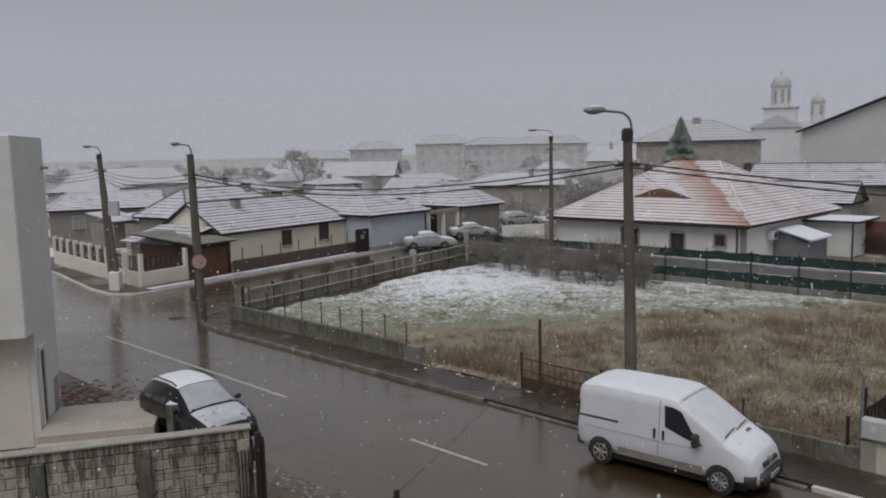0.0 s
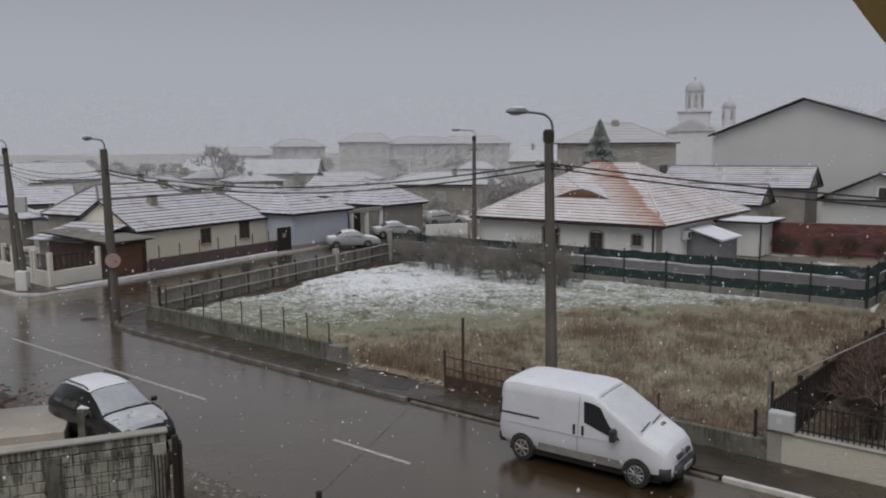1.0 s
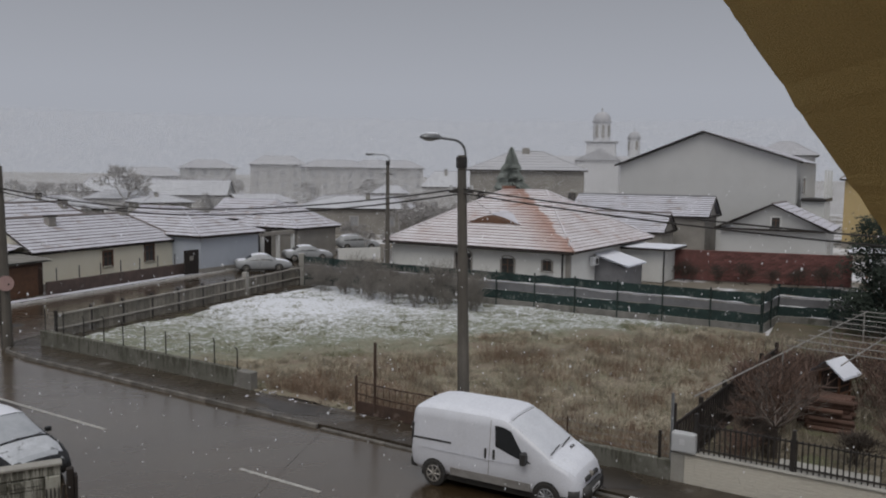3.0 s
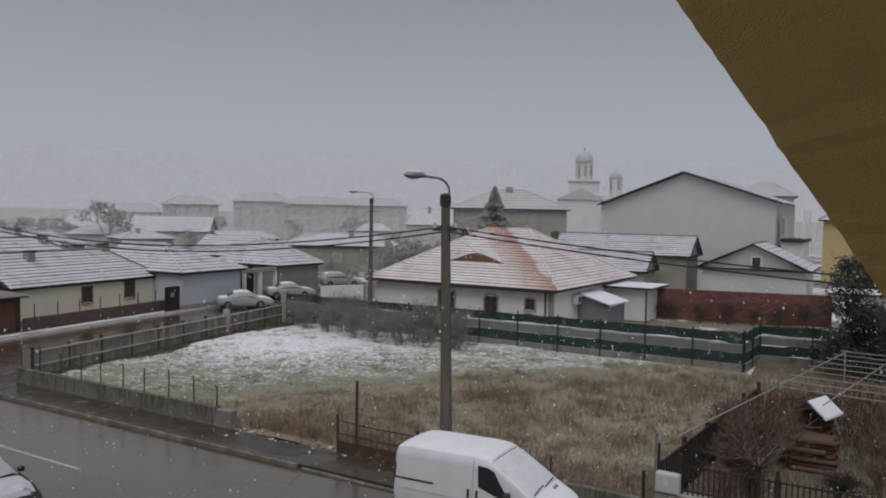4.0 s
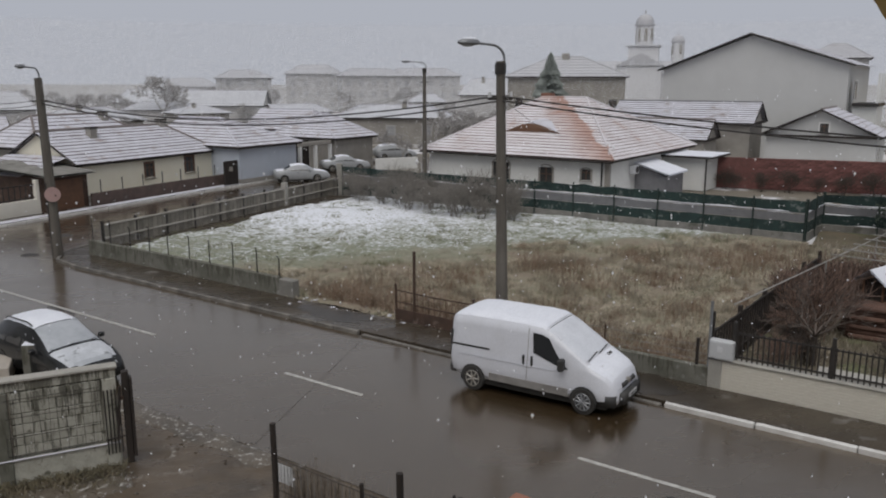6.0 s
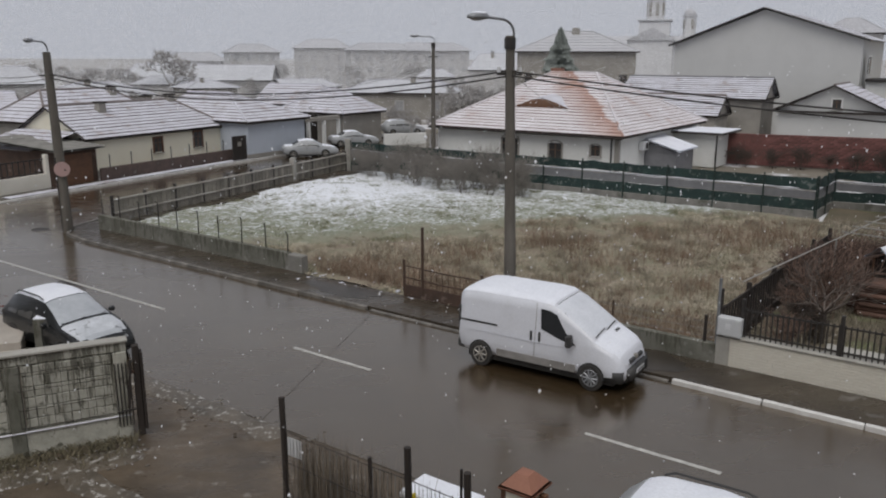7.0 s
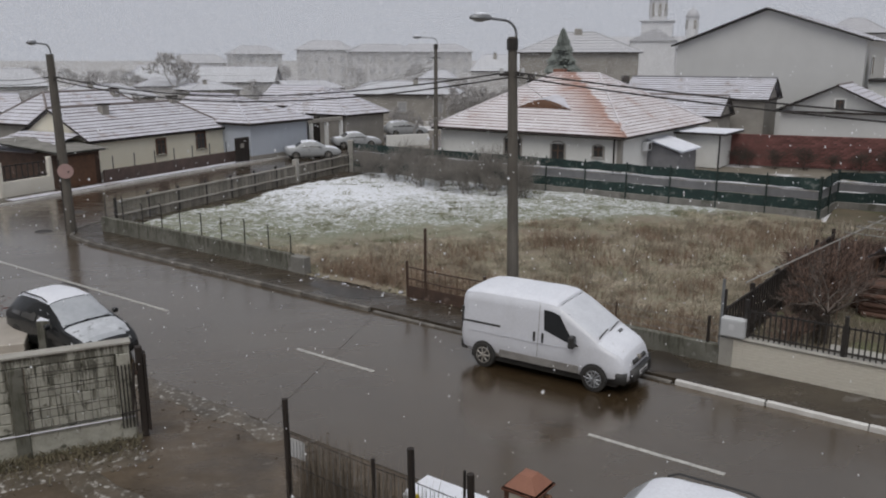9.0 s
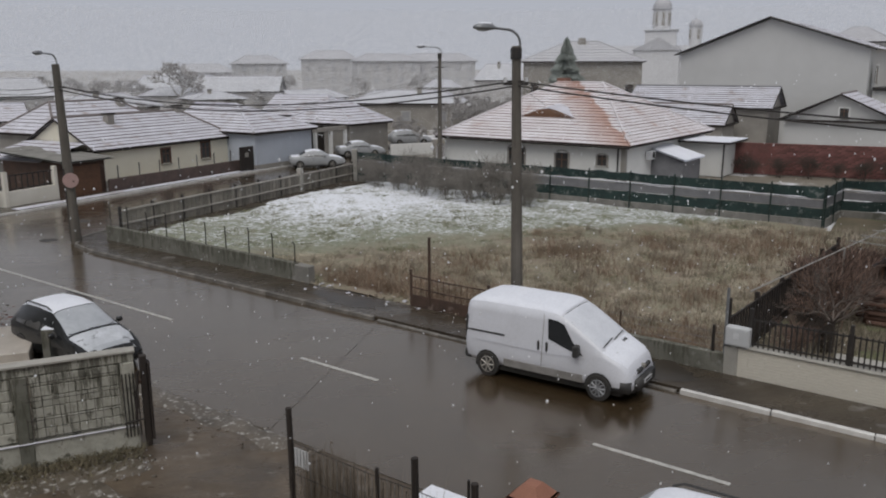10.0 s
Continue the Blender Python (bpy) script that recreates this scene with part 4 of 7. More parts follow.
# ---------- houses ----------
def slope_course(bm, A, B, C, D, rows, lift):
    """Tile courses on one roof face: eave A to B, top D to C. Snowy treads and bare risers."""
    A, B, C, D = (Vector(p) for p in (A, B, C, D))
    nrm = (B - A).cross(D - A).normalized()
    if nrm.z < 0:
        nrm = -nrm
    for k in range(rows):
        s0, s1 = k / rows, (k + 1) / rows
        p0, p1 = A.lerp(D, s0), B.lerp(C, s0)
        q0, q1 = A.lerp(D, s1), B.lerp(C, s1)
        up = nrm * lift * (1 + 0.25 * math.sin(k * 2.3))
        f = bm.faces.new([bm.verts.new(v) for v in ((p0 + up, p1 + up, q1, q0) if (q1 - q0).length > 0.02 else (p0 + up, p1 + up, q0))])
        f.material_index = 0
        f = bm.faces.new([bm.verts.new(v) for v in (p0, p1, p1 + up, p0 + up)])
        f.material_index = 1
    return bm


def window_part(parent, x, y0, z, w, h, outward, arched=False, trim="dull_plaster", along="x"):
    """A window on a wall that runs along x at y0 (or along y at x0), with frame, pane, sill and mullion."""
    def bx(a0, a1, d0, d1, z0, z1, bev=0.0):
        d0, d1 = sorted((y0 + outward * d0, y0 + outward * d1))
        return box(a0, a1, d0, d1, z0, z1, bev) if along == "x" else box(d0, d1, a0, a1, z0, z1, bev)
    surround = bx(x - w / 2 - 0.13, x - w / 2, 0.0, 0.06, z - 0.05, z + h, 0.008)
    surround = merge(surround, bx(x + w / 2, x + w / 2 + 0.13, 0.0, 0.06, z - 0.05, z + h, 0.008))
    if arched:
        for k in range(6):
            a0, a1 = math.pi * k / 6, math.pi * (k + 1) / 6
            r0, r1 = w / 2, w / 2 + 0.14
            pr = [(x + r * math.cos(a), z + h - 0.12 + 0.55 * r * math.sin(a)) for r, a in ((r0, a0), (r1, a0), (r1, a1), (r0, a1))]
            for d in (0.0, 0.06):
                pts = [(q[0], y0 + outward * d, q[1]) if along == "x" else (y0 + outward * d, q[0], q[1]) for q in pr]
                poly(pts, surround)
    else:
        surround = merge(surround, bx(x - w / 2 - 0.13, x + w / 2 + 0.13, 0.0, 0.065, z + h, z + h + 0.14, 0.008))
    win = part("window", surround, trim, parent)
    # on haze-paled walls the pane and mullion take paled colours too
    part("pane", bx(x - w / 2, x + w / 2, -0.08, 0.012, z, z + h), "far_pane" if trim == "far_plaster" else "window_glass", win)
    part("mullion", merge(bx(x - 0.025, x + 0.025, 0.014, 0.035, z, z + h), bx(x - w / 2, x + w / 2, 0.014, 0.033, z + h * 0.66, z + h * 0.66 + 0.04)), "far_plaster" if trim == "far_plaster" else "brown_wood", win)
    part("sill", bx(x - w / 2 - 0.16, x + w / 2 + 0.16, 0.0, 0.12, z - 0.1, z - 0.05, 0.008), "pale_concrete", win)
    return win


def house(m, L, W, wall_h, ridge_h, hip, wall_mat, roof=("roof_snow", "brown_tile"), label="", rows=10, over=0.45, hip2=None, name="house", plinth=True, chimney=(), gable_mat=None, lift=0.05, cap=None):
    """A house on local x 0..L (along the ridge), y 0..W. hip: how far the ridge ends stand in from the ends; 0 gives gables."""
    h = thing(name, m, label, "house")
    hip2 = hip if hip2 is None else hip2
    part("wall", box(0, L, 0, W, -0.1, wall_h), wall_mat, h)
    if plinth:
        part("plinth", box(-0.03, L + 0.03, -0.03, W + 0.03, -0.1, 0.45, 0.01), "dull_plaster", h)
    x0, x1, y0, y1, z0 = -over, L + over, -over, W + over, wall_h
    ym = W / 2
    r0, r1 = (x0 + hip, x1 - hip2)
    bm = bmesh.new()
    e = [(x0, y0, z0), (x1, y0, z0), (x1, y1, z0), (x0, y1, z0)]
    ra, rb = (r0, ym, ridge_h), (r1, ym, ridge_h)
    slope_course(bm, e[0], e[1], rb, ra, rows, lift)
    slope_course(bm, e[2], e[3], ra, rb, rows, lift)
    if hip2:
        slope_course(bm, e[1], e[2], rb, rb, rows, lift)
    if hip:
        slope_course(bm, e[3], e[0], ra, ra, rows, lift)
    rf = part("roof", bm, list(roof), h)
    part("soffit", box(x0 + 0.04, x1 - 0.04, y0 + 0.04, y1 - 0.04, z0 - 0.16, z0 - 0.012, 0.01), "dark_wood", h)
    for flag, x, s in ((hip, 0.0, -1), (hip2, L, 1)):
        if not flag:
            g = bmesh.new()
            for xx in (x, x - s * 0.2):
                poly([(xx, 0, wall_h - 0.02), (xx, W, wall_h - 0.02), (xx, ym, ridge_h - 0.12)], g)
            part("gable", g, gable_mat or wall_mat, h)
            for ya, yb in ((y0, ym), (y1, ym)):
                part("verge_board", tube([(x + s * over, ya, z0 - 0.05), (x + s * over, yb, ridge_h - 0.05)], 0.07, 4), "dark_wood", h)
    part("ridge_cap", tube([(ra[0], ra[1], ra[2] + 0.03), (rb[0] + 0.01, rb[1], rb[2] + 0.03)], 0.1, 6), cap or roof[1], rf)
    hips = []
    if hip:
        hips += [(e[0], ra), (e[3], ra)]
    if hip2:
        hips += [(e[1], rb), (e[2], rb)]
    for a, b in hips:
        part("hip_cap", tube([Vector(a) + Vector((0, 0, 0.04)), Vector(b) + Vector((0, 0, 0.05))], 0.09, 6), cap or roof[1], rf)
    for cx, cy, top in chimney:
        ch = part("chimney", box(cx - 0.3, cx + 0.3, cy - 0.25, cy + 0.25, wall_h, top, 0.02), "dull_plaster", rf, "sooty brick chimney")
        part("chimney_cap", box(cx - 0.37, cx + 0.37, cy - 0.32, cy + 0.32, top + 0.003, top + 0.1, 0.02), "dark_wood", ch)
    return h


# the white house behind the lot: eave corner towards the eye, snowy red hip roof
white = house(pose(19.3, 51.0, 0, 0, 0, 136.0) @ Matrix.Translation((0, -16.0, 0)), 14.7, 16.0, 2.95, 6.8, 6.05, "white_plaster", ("roof_snow_red", "terracotta"), "low white house with a snowy red hip roof and eyebrow dormer", 22, 0.5, 5.9, chimney=(), lift=0.038, cap="roof_snow_red")
# front wall lies at local y = 16
window_part(white, 1.62, 16.0, 1.5, 0.66, 0.72, 1, True)
window_part(white, 4.65, 16.0, 0.75, 0.95, 1.45, 1, True)
window_part(white, 8.3, 16.0, 1.15, 1.3, 1.2, 1, True)
part("downpipe", tube([(0.45, 16.06, 2.75), (0.45, 16.14, 2.5), (0.45, 16.09, 0.0)], 0.06, 8), "dark_metal", white)
part("gutter", tube([(-0.5, 16.56, 2.82), (15.2, 16.56, 2.82)], 0.07, 6), "dark_wood", white)
part("corner_pilaster", box(-0.03, 0.28, 15.7, 16.03, 0, 2.74, 0.01), "dull_plaster", white)
dm = bmesh.new()
fronts = []
for k in range(17):
    s = k / 16
    x = 5.0 + 4.6 * s
    hgt = 0.62 * math.sin(math.pi * s) ** 1.4
    fronts.append((x, hgt))
def roof_z(y):
    return 2.9 + (16.5 - y) * (6.85 - 2.9) / 8.5
lo = [dm.verts.new((x, 13.35, roof_z(13.35) + 0.02)) for x, _ in fronts]
hi = [dm.verts.new((x, 13.45, roof_z(13.35) + 0.06 + h)) for x, h in fronts]
bk = [dm.verts.new((x, 13.45 - 2.0 * (h / 0.62 + 0.02), roof_z(13.45 - 2.0 * (h / 0.62 + 0.02)) + 0.05)) for x, h in fronts]
for k in range(16):
    f = dm.faces.new((lo[k], lo[k + 1], hi[k + 1], hi[k]))
    f.material_index = 1
    dm.faces.new((hi[k], hi[k + 1], bk[k + 1], bk[k]))
part("eyebrow_dormer", dm, ["roof_snow", "brown_wood"], white, "low curved eyebrow dormer with dark louvres", True)
part("chimney", box(8.6, 9.5, 7.3, 8.0, 5.9, 7.15, 0.02), "terracotta", white, "short red brick chimney")
# side wing, lean-to and air conditioner on the right-hand wall (local x < 0)
annex = thing("house_annex", pose(19.3, 51.0, 0, 0, 0, 136.0), "small white annex with a flat snow-covered roof", "annex")
part("wall", box(-3.3, -0.01, -14.0, -10.2, 0, 2.45), "white_plaster", annex)
part("roof", box(-3.9, 0.0, -14.3, -9.7, 2.46, 2.58, 0.02), "dark_wood", annex)
part("roof_snow", box(-3.88, -0.02, -14.28, -9.72, 2.583, 2.66, 0.03), "snow", annex)
part("drainpipe", tube([(-3.36, -10.1, 0), (-3.36, -10.1, 2.4)], 0.06, 6), "dark_metal", annex)
lean = thing("lean_to_shed", pose(19.3, 51.0, 0, 0, 0, 136.0), "grey metal lean-to shed with a snowy sloping roof", "shed")
part("wall", box(-2.3, -0.01, -8.2, -4.6, 0, 1.55), "shed_metal", lean)
bm = bmesh.new()
for dz in (1.62, 1.72):
    poly([(-2.6, -8.4, dz), (-2.6, -4.3, dz), (-0.0, -4.3, dz + 0.75), (-0.0, -8.4, dz + 0.75)], bm)
part("roof", bm, "snow", lean, "snow-covered sheet roof")
side_tri = bmesh.new()
for yy in (-4.6, -4.75):
    poly([(-2.3, yy, 1.5), (-0.01, yy, 1.5), (-0.01, yy, 2.3)], side_tri)
part("side_panel", side_tri, "shed_metal", lean)
ac = thing("air_conditioner", pose(19.3, 51.0, 0, 0, 0, 136.0), "white air conditioner unit on the house wall", "air conditioner")
part("casing", box(-0.42, -0.05, -4.3, -3.4, 1.7, 2.3, 0.02), "white_plastic", ac)
part("fan_grille", disc((-0.43, -3.95, 2.0), (1, 0, 0), 0.23, 0.02, 20), "dark_metal", ac)

# the yellow house along the side street
YA, YB = Vector((-15.3, 55.9, 0)), Vector((-7.15, 67.5, 0))
ym_ = face_pose(YA, YB)
yellow = house(ym_ @ Matrix.Translation((0.3, 0.5, 0)), 13.2, 7.0, 2.6, 4.65, 0, "yellow_plaster", ("roof_snow", "brown_tile"), "low pale yellow house with a snowy tiled hip roof", 11, 0.28, 2.3, chimney=((3.6, 2.6, 4.75), (11.0, 3.4, 5.0)))
for x, w, h in ((6.2, 0.75, 1.0), (10.3, 0.85, 1.15)):
    window_part(yellow, x, 0.0, 1.15, w, h, -1, False, "brown_wood")
rear = house(ym_ @ Matrix.Translation((3.0, 7.6, 0)), 10.5, 6.5, 3.2, 5.4, 2.5, "dull_plaster", ("roof_snow", "brown_tile"), "rear house with a snowy tiled roof and brown walls", 9, 0.4, chimney=((8.2, 2.5, 5.5),))
brown = thing("front_fence", face_pose(YA + Vector((1.35, -0.95, 0)), YB + Vector((1.35, -0.95, 0))), "dark brown low wall with thin posts before the house", "fence", kind="structure")
part("fence_wall", box(-0.6, 12.9, -0.1, 0.1, 0, 0.92, 0.02), "fence_brown", brown)
for k in range(8):
    part("post", tube([(0.2 + 1.8 * k, 0, 0.9), (0.2 + 1.8 * k, 0, 1.75)], 0.035, 6), "dark_metal", brown)

BA, BB = Vector((-5.7, 64.6, 0)), Vector((-1.2, 69.9, 0))
blue = house(face_pose(BA, BB) @ pose(6.8, 0.3, 0, 0, 0, 90), 10.0, 6.6, 3.0, 4.95, 5.8, "blue_plaster", ("roof_snow", "brown_tile"), "blue-grey blank-walled house with a snowy roof", 10, 0.4, 0, cap="roof_snow")
lean_l = thing("yard_lean_to", face_pose(YA, YB), "low lean-to with snowy tiles at the yellow house's end", "lean-to")
part("wall", box(-3.0, -0.1, 1.6, 6.4, 0, 2.1), "dull_plaster", lean_l)
part("roof", slope_course(bmesh.new(), (-3.6, 6.9, 2.15), (-3.6, 1.0, 2.15), (0.2, 1.0, 3.1), (0.2, 6.9, 3.1), 6, 0.05), ["roof_snow", "brown_tile"], lean_l)
gate2 = thing("yard_gate", face_pose((-6.9, 63.6, 0), (-5.8, 65.0, 0)), "narrow dark yard gate between two houses", "gate")
part("leaf", box(0, 1.5, -0.05, 0.05, 0, 2.0, 0.01), "dark_wood", gate2)
part("notice_board", box(0.5, 0.9, -0.09, -0.055, 1.2, 1.55, 0.01), "dull_plaster", gate2)

GA = Vector((1.5, 73.0, 0))
greyh = house(face_pose((1.9, 75.1, 0), (5.9, 79.5, 0)), 5.6, 8.0, 2.9, 5.0, 3.0, "dull_plaster", ("roof_snow", "brown_tile"), "grey house with a snowy hip roof beside parked cars", 9, 0.4, 2.4, cap="roof_snow")
wing = house(face_pose((-7.1, 91.0, 0), (0.2, 87.2, 0)), 8.2, 7.0, 3.0, 5.0, 0, "dull_plaster", ("roof_snow", "brown_tile"), "long grey house with a plain snowy roof", 8, 0.4, 2.5, cap="roof_snow")
gar = thing("garage", face_pose((-1.2, 71.3, 0), (2.0, 75.5, 0)), "open dark garage bay with a white post", "garage")
part("back_wall", box(0, 4.6, 2.6, 2.8, 0, 2.7), "dark_wood", gar)
part("lintel", box(-0.1, 4.7, 0, 0.3, 2.45, 2.8, 0.02), "dull_plaster", gar)
for x in (0.0, 2.2, 4.4):
    part("post", box(x, x + 0.28, 0, 0.28, 0, 2.44, 0.02), "white_plaster", gar)

# ---------- corner plot: cream wall with pillars and dark infill ----------
def pillar_wall(a, b, n, label):
    w = thing("garden_wall", face_pose(a, b), label, "wall", kind="structure")
    ln = (Vector(b) - Vector(a)).length
    part("wall_base", box(0, ln, 0, 0.25, 0, 1.0, 0.02), "cream_plaster", w)
    for k in range(n + 1):
        x = (ln - 0.3) * k / n
        part("pillar", box(x + 0.03, x + 0.27, -0.02, 0.26, 0.9, 2.15, 0.02), "cream_plaster", w)
    for k in range(n):
        xa, xb = (ln - 0.3) * k / n + 0.31, (ln - 0.3) * (k + 1) / n - 0.01
        inf = part("railing", merge(box(xa, xb, 0.1, 0.14, 1.86, 1.92), box(xa, xb, 0.1, 0.14, 1.08, 1.14)), "dark_metal", w)
        for j in range(8):
            xx = xa + (xb - xa) * (j + 0.5) / 8
            part("bar", box(xx - 0.035, xx + 0.035, 0.11, 0.13, 1.0, 1.95), "dark_metal", inf)
    return w


CC = (-18.6, 48.9, 0)
pillar_wall((-30.2, 62.0, 0), (-20.2, 50.5, 0), 9, "cream garden wall with pillars and dark railings")
pillar_wall((-20.1, 50.4, 0), CC, 1, "cream garden wall with pillars and dark railings")
pillar_wall(CC, (-16.6, 52.0, 0), 1, "cream garden wall with pillars and dark railings")
shed = thing("brown_garage", face_pose((-16.2, 52.2, 0), (-14.6, 54.6, 0)), "dark red-brown garage with a flat grey sheet roof", "garage")
part("wall", box(0.2, 3.0, 0, 6.0, 0, 2.2), "rust", shed)
part("door", box(0.4, 2.6, -0.05, -0.01, 0, 2.0, 0.01), "brown_wood", shed)
bm = bmesh.new()
for dz in (2.25, 2.36):
    poly([(-0.4, -0.5, dz), (3.4, -0.5, dz), (3.4, 6.4, dz + 0.5), (-0.4, 6.4, dz + 0.5)], bm)
part("roof", bm, "concrete", shed, "grey sheet roof with thin snow")

# ---------- grey gabled hall and small houses on the right ----------
HA, HB = Vector((38.6, 86.4, 0)), Vector((52.6, 73.4, 0))
hall_m = face_pose(HA, HB)
HL = (HB - HA).length
hall = thing("gabled_hall", hall_m, "large grey rendered gable building with a shallow snowy roof", "building")
gb = bmesh.new()
HT = 9.17
prof = [(0, 0), (HL - 0.5, 0), (HL - 0.5, 9.72), (HT, 12.8), (0, 9.35)]
fr_, bk_ = [gb.verts.new((x, 0, z)) for x, z in prof], [gb.verts.new((x, 16, z)) for x, z in prof]
gb.faces.new(fr_)
gb.faces.new(bk_[::-1])
for k in range(5):
    gb.faces.new((fr_[k], bk_[k], bk_[(k + 1) % 5], fr_[(k + 1) % 5]))
bmesh.ops.recalc_face_normals(gb, faces=list(gb.faces))
part("wall", gb, "grey_plaster", hall)
rb_ = bmesh.new()
slope_course(rb_, (-0.55, 16.4, 9.3), (-0.55, -0.5, 9.3), (HT, -0.5, 13.0), (HT, 16.4, 13.0), 8, 0.03)
slope_course(rb_, (HL + 0.15, -0.5, 9.7), (HL + 0.15, 16.4, 9.7), (HT, 16.4, 13.0), (HT, -0.5, 13.0), 8, 0.03)
part("roof", rb_, ["roof_snow", "dark_metal"], hall)
for xa, za, xb, zb in ((-0.55, 9.3, HT, 13.0), (HL + 0.15, 9.7, HT, 13.0)):
    part("verge_board", tube([(xa, -0.55, za - 0.05), (xb, -0.55, zb - 0.05)], 0.10, 4), "dark_metal", hall)
bay = part("balcony", box(HL, HL + 2.4, 0.2, 6.0, 5.7, 6.0, 0.02), "dark_metal", hall, "side balcony with dark posts")
for yy in (0.3, 3.0, 5.8):
    part("post", box(HL + 2.1, HL + 2.3, yy, yy + 0.2, 6.0, 8.9), "white_plaster", bay)
part("side_wall", box(HL + 0.02, HL + 2.2, 0.6, 6.0, 0, 5.66), "white_plaster", hall)
window_part(hall, 2.2, HL, 6.4, 1.4, 1.7, 1, False, "white_plaster", "y")

small = house(face_pose((40.9, 68.6, 0), (50.2, 60.2, 0)) @ Matrix.Translation((0, 0, 0)) @ pose(9.0, 0, 0, 0, 0, 90), 8.0, 9.0, 3.4, 5.7, 0, "grey_plaster", ("roof_snow", "brown_tile"), "small grey gabled house with a snowy roof", 9, 0.5, 0)
window_part(small, 4.2, 0.0, 3.6, 0.7, 0.85, -1, False, "white_plaster", "y")
for x in (1.6, 3.2):
    window_part(small, x, 0.0, 1.0, 0.9, 1.3, -1, False, "white_plaster")
barn = house(face_pose((30.5, 80.0, 0), (44.0, 68.5, 0)), 13.5, 6.0, 4.2, 6.1, 0, "dull_plaster", ("roof_snow", "shed_metal"), "long barn with a patchy snowy sheet roof", 10, 0.4, 0)
barn2 = house(face_pose((27.5, 74.5, 0), (36.5, 67.0, 0)), 9.5, 5.0, 2.9, 4.6, 0, "dull_plaster", ("roof_snow", "brown_tile"), "low outbuilding with a mossy tiled roof", 9, 0.3, 0)

# red wall at the back of the garden, of rough brick courses
RA, RB = Vector((29.3, 59.0, 0)), Vector((41.6, 51.6, 0))
redw = thing("red_brick_wall", face_pose(RA, RB), "dark red rough brick garden wall dusted with snow", "wall", kind="structure")
RL = (RB - RA).length
part("wall_core", box(0, RL, 0.06, 0.3, 0, 2.36), "brick_red", redw)
brick_me = bpy.data.meshes.new("brick")
bm = box(0.006, 0.484, 0, 0.075, 0.008, 0.152, 0.012)
bm.to_mesh(brick_me)
bm.free()
brick_me.materials.append(mat("brick_face", (0.21, 0.088, 0.078), 0.85, (0.12, 0.058, 0.052), 4, 0.9, 0.3, 20, rand=0.3, dirt=(0.55, 0.5, 0.5), dirt_amt=-0.05, dirt_scale=3))
rest_v, rest_f = [], []
for r in range(15):
    for c in range(int(RL / 0.49)):
        x = c * 0.49 + (0.245 if r % 2 else 0)
        if x + 0.49 > RL:
            continue
        if c >= 9:
            if len(redw.children) < 301:
                ob = new("brick", brick_me)
                ob.parent = redw
                ob.location = (x, random.uniform(0.0, 0.02), r * 0.157)
                ob.rotation_euler = (0, 0, random.uniform(-0.03, 0.03))
                continue
        k = len(rest_v)
        d = random.uniform(0.0, 0.02)
        x0, x1, z0, z1 = x + 0.006, x + 0.484, r * 0.157 + 0.008, r * 0.157 + 0.152
        rest_v += [(x0, d, z0), (x1, d, z0), (x1, d, z1), (x0, d, z1), (x0, 0.07, z0), (x1, 0.07, z0), (x1, 0.07, z1), (x0, 0.07, z1)]
        rest_f += [(k, k + 1, k + 2, k + 3), (k, k + 3, k + 7, k + 4), (k + 1, k + 5, k + 6, k + 2), (k + 3, k + 2, k + 6, k + 7), (k, k + 4, k + 5, k + 1)]
me = bpy.data.meshes.new("brick_courses")
me.from_pydata(rest_v, [], rest_f)
me.materials.append(M["brick_red"])
ob = new("brick_courses", me)
ob.parent = redw
tagged(ob, kind="stuff")
hut = thing("white_hut", face_pose((38.9, 47.4, 0), (42.6, 44.2, 0)), "small white hut with a flat snowy roof", "hut")
part("wall", box(0.3, 4.5, 0, 3.4, 0, 2.9), "white_plaster", hut)
part("roof", box(-0.9, 5.2, -0.5, 4.0, 2.92, 3.05, 0.02), "dark_wood", hut)
part("roof_snow", box(-0.88, 5.18, -0.48, 3.98, 3.053, 3.12, 0.03), "snow", hut)
part("corner_board", box(0.28, 0.42, -0.03, 0.0, 0, 2.88), "brown_wood", hut)

# ochre house far right
och = house(face_pose((66, 84, 0), (76, 74, 0)), 14, 10, 8.0, 10.2, 3, "ochre_far", ("roof_snow", "brown_tile"), "ochre two-storey house with a snowy roof", 8, 0.5)

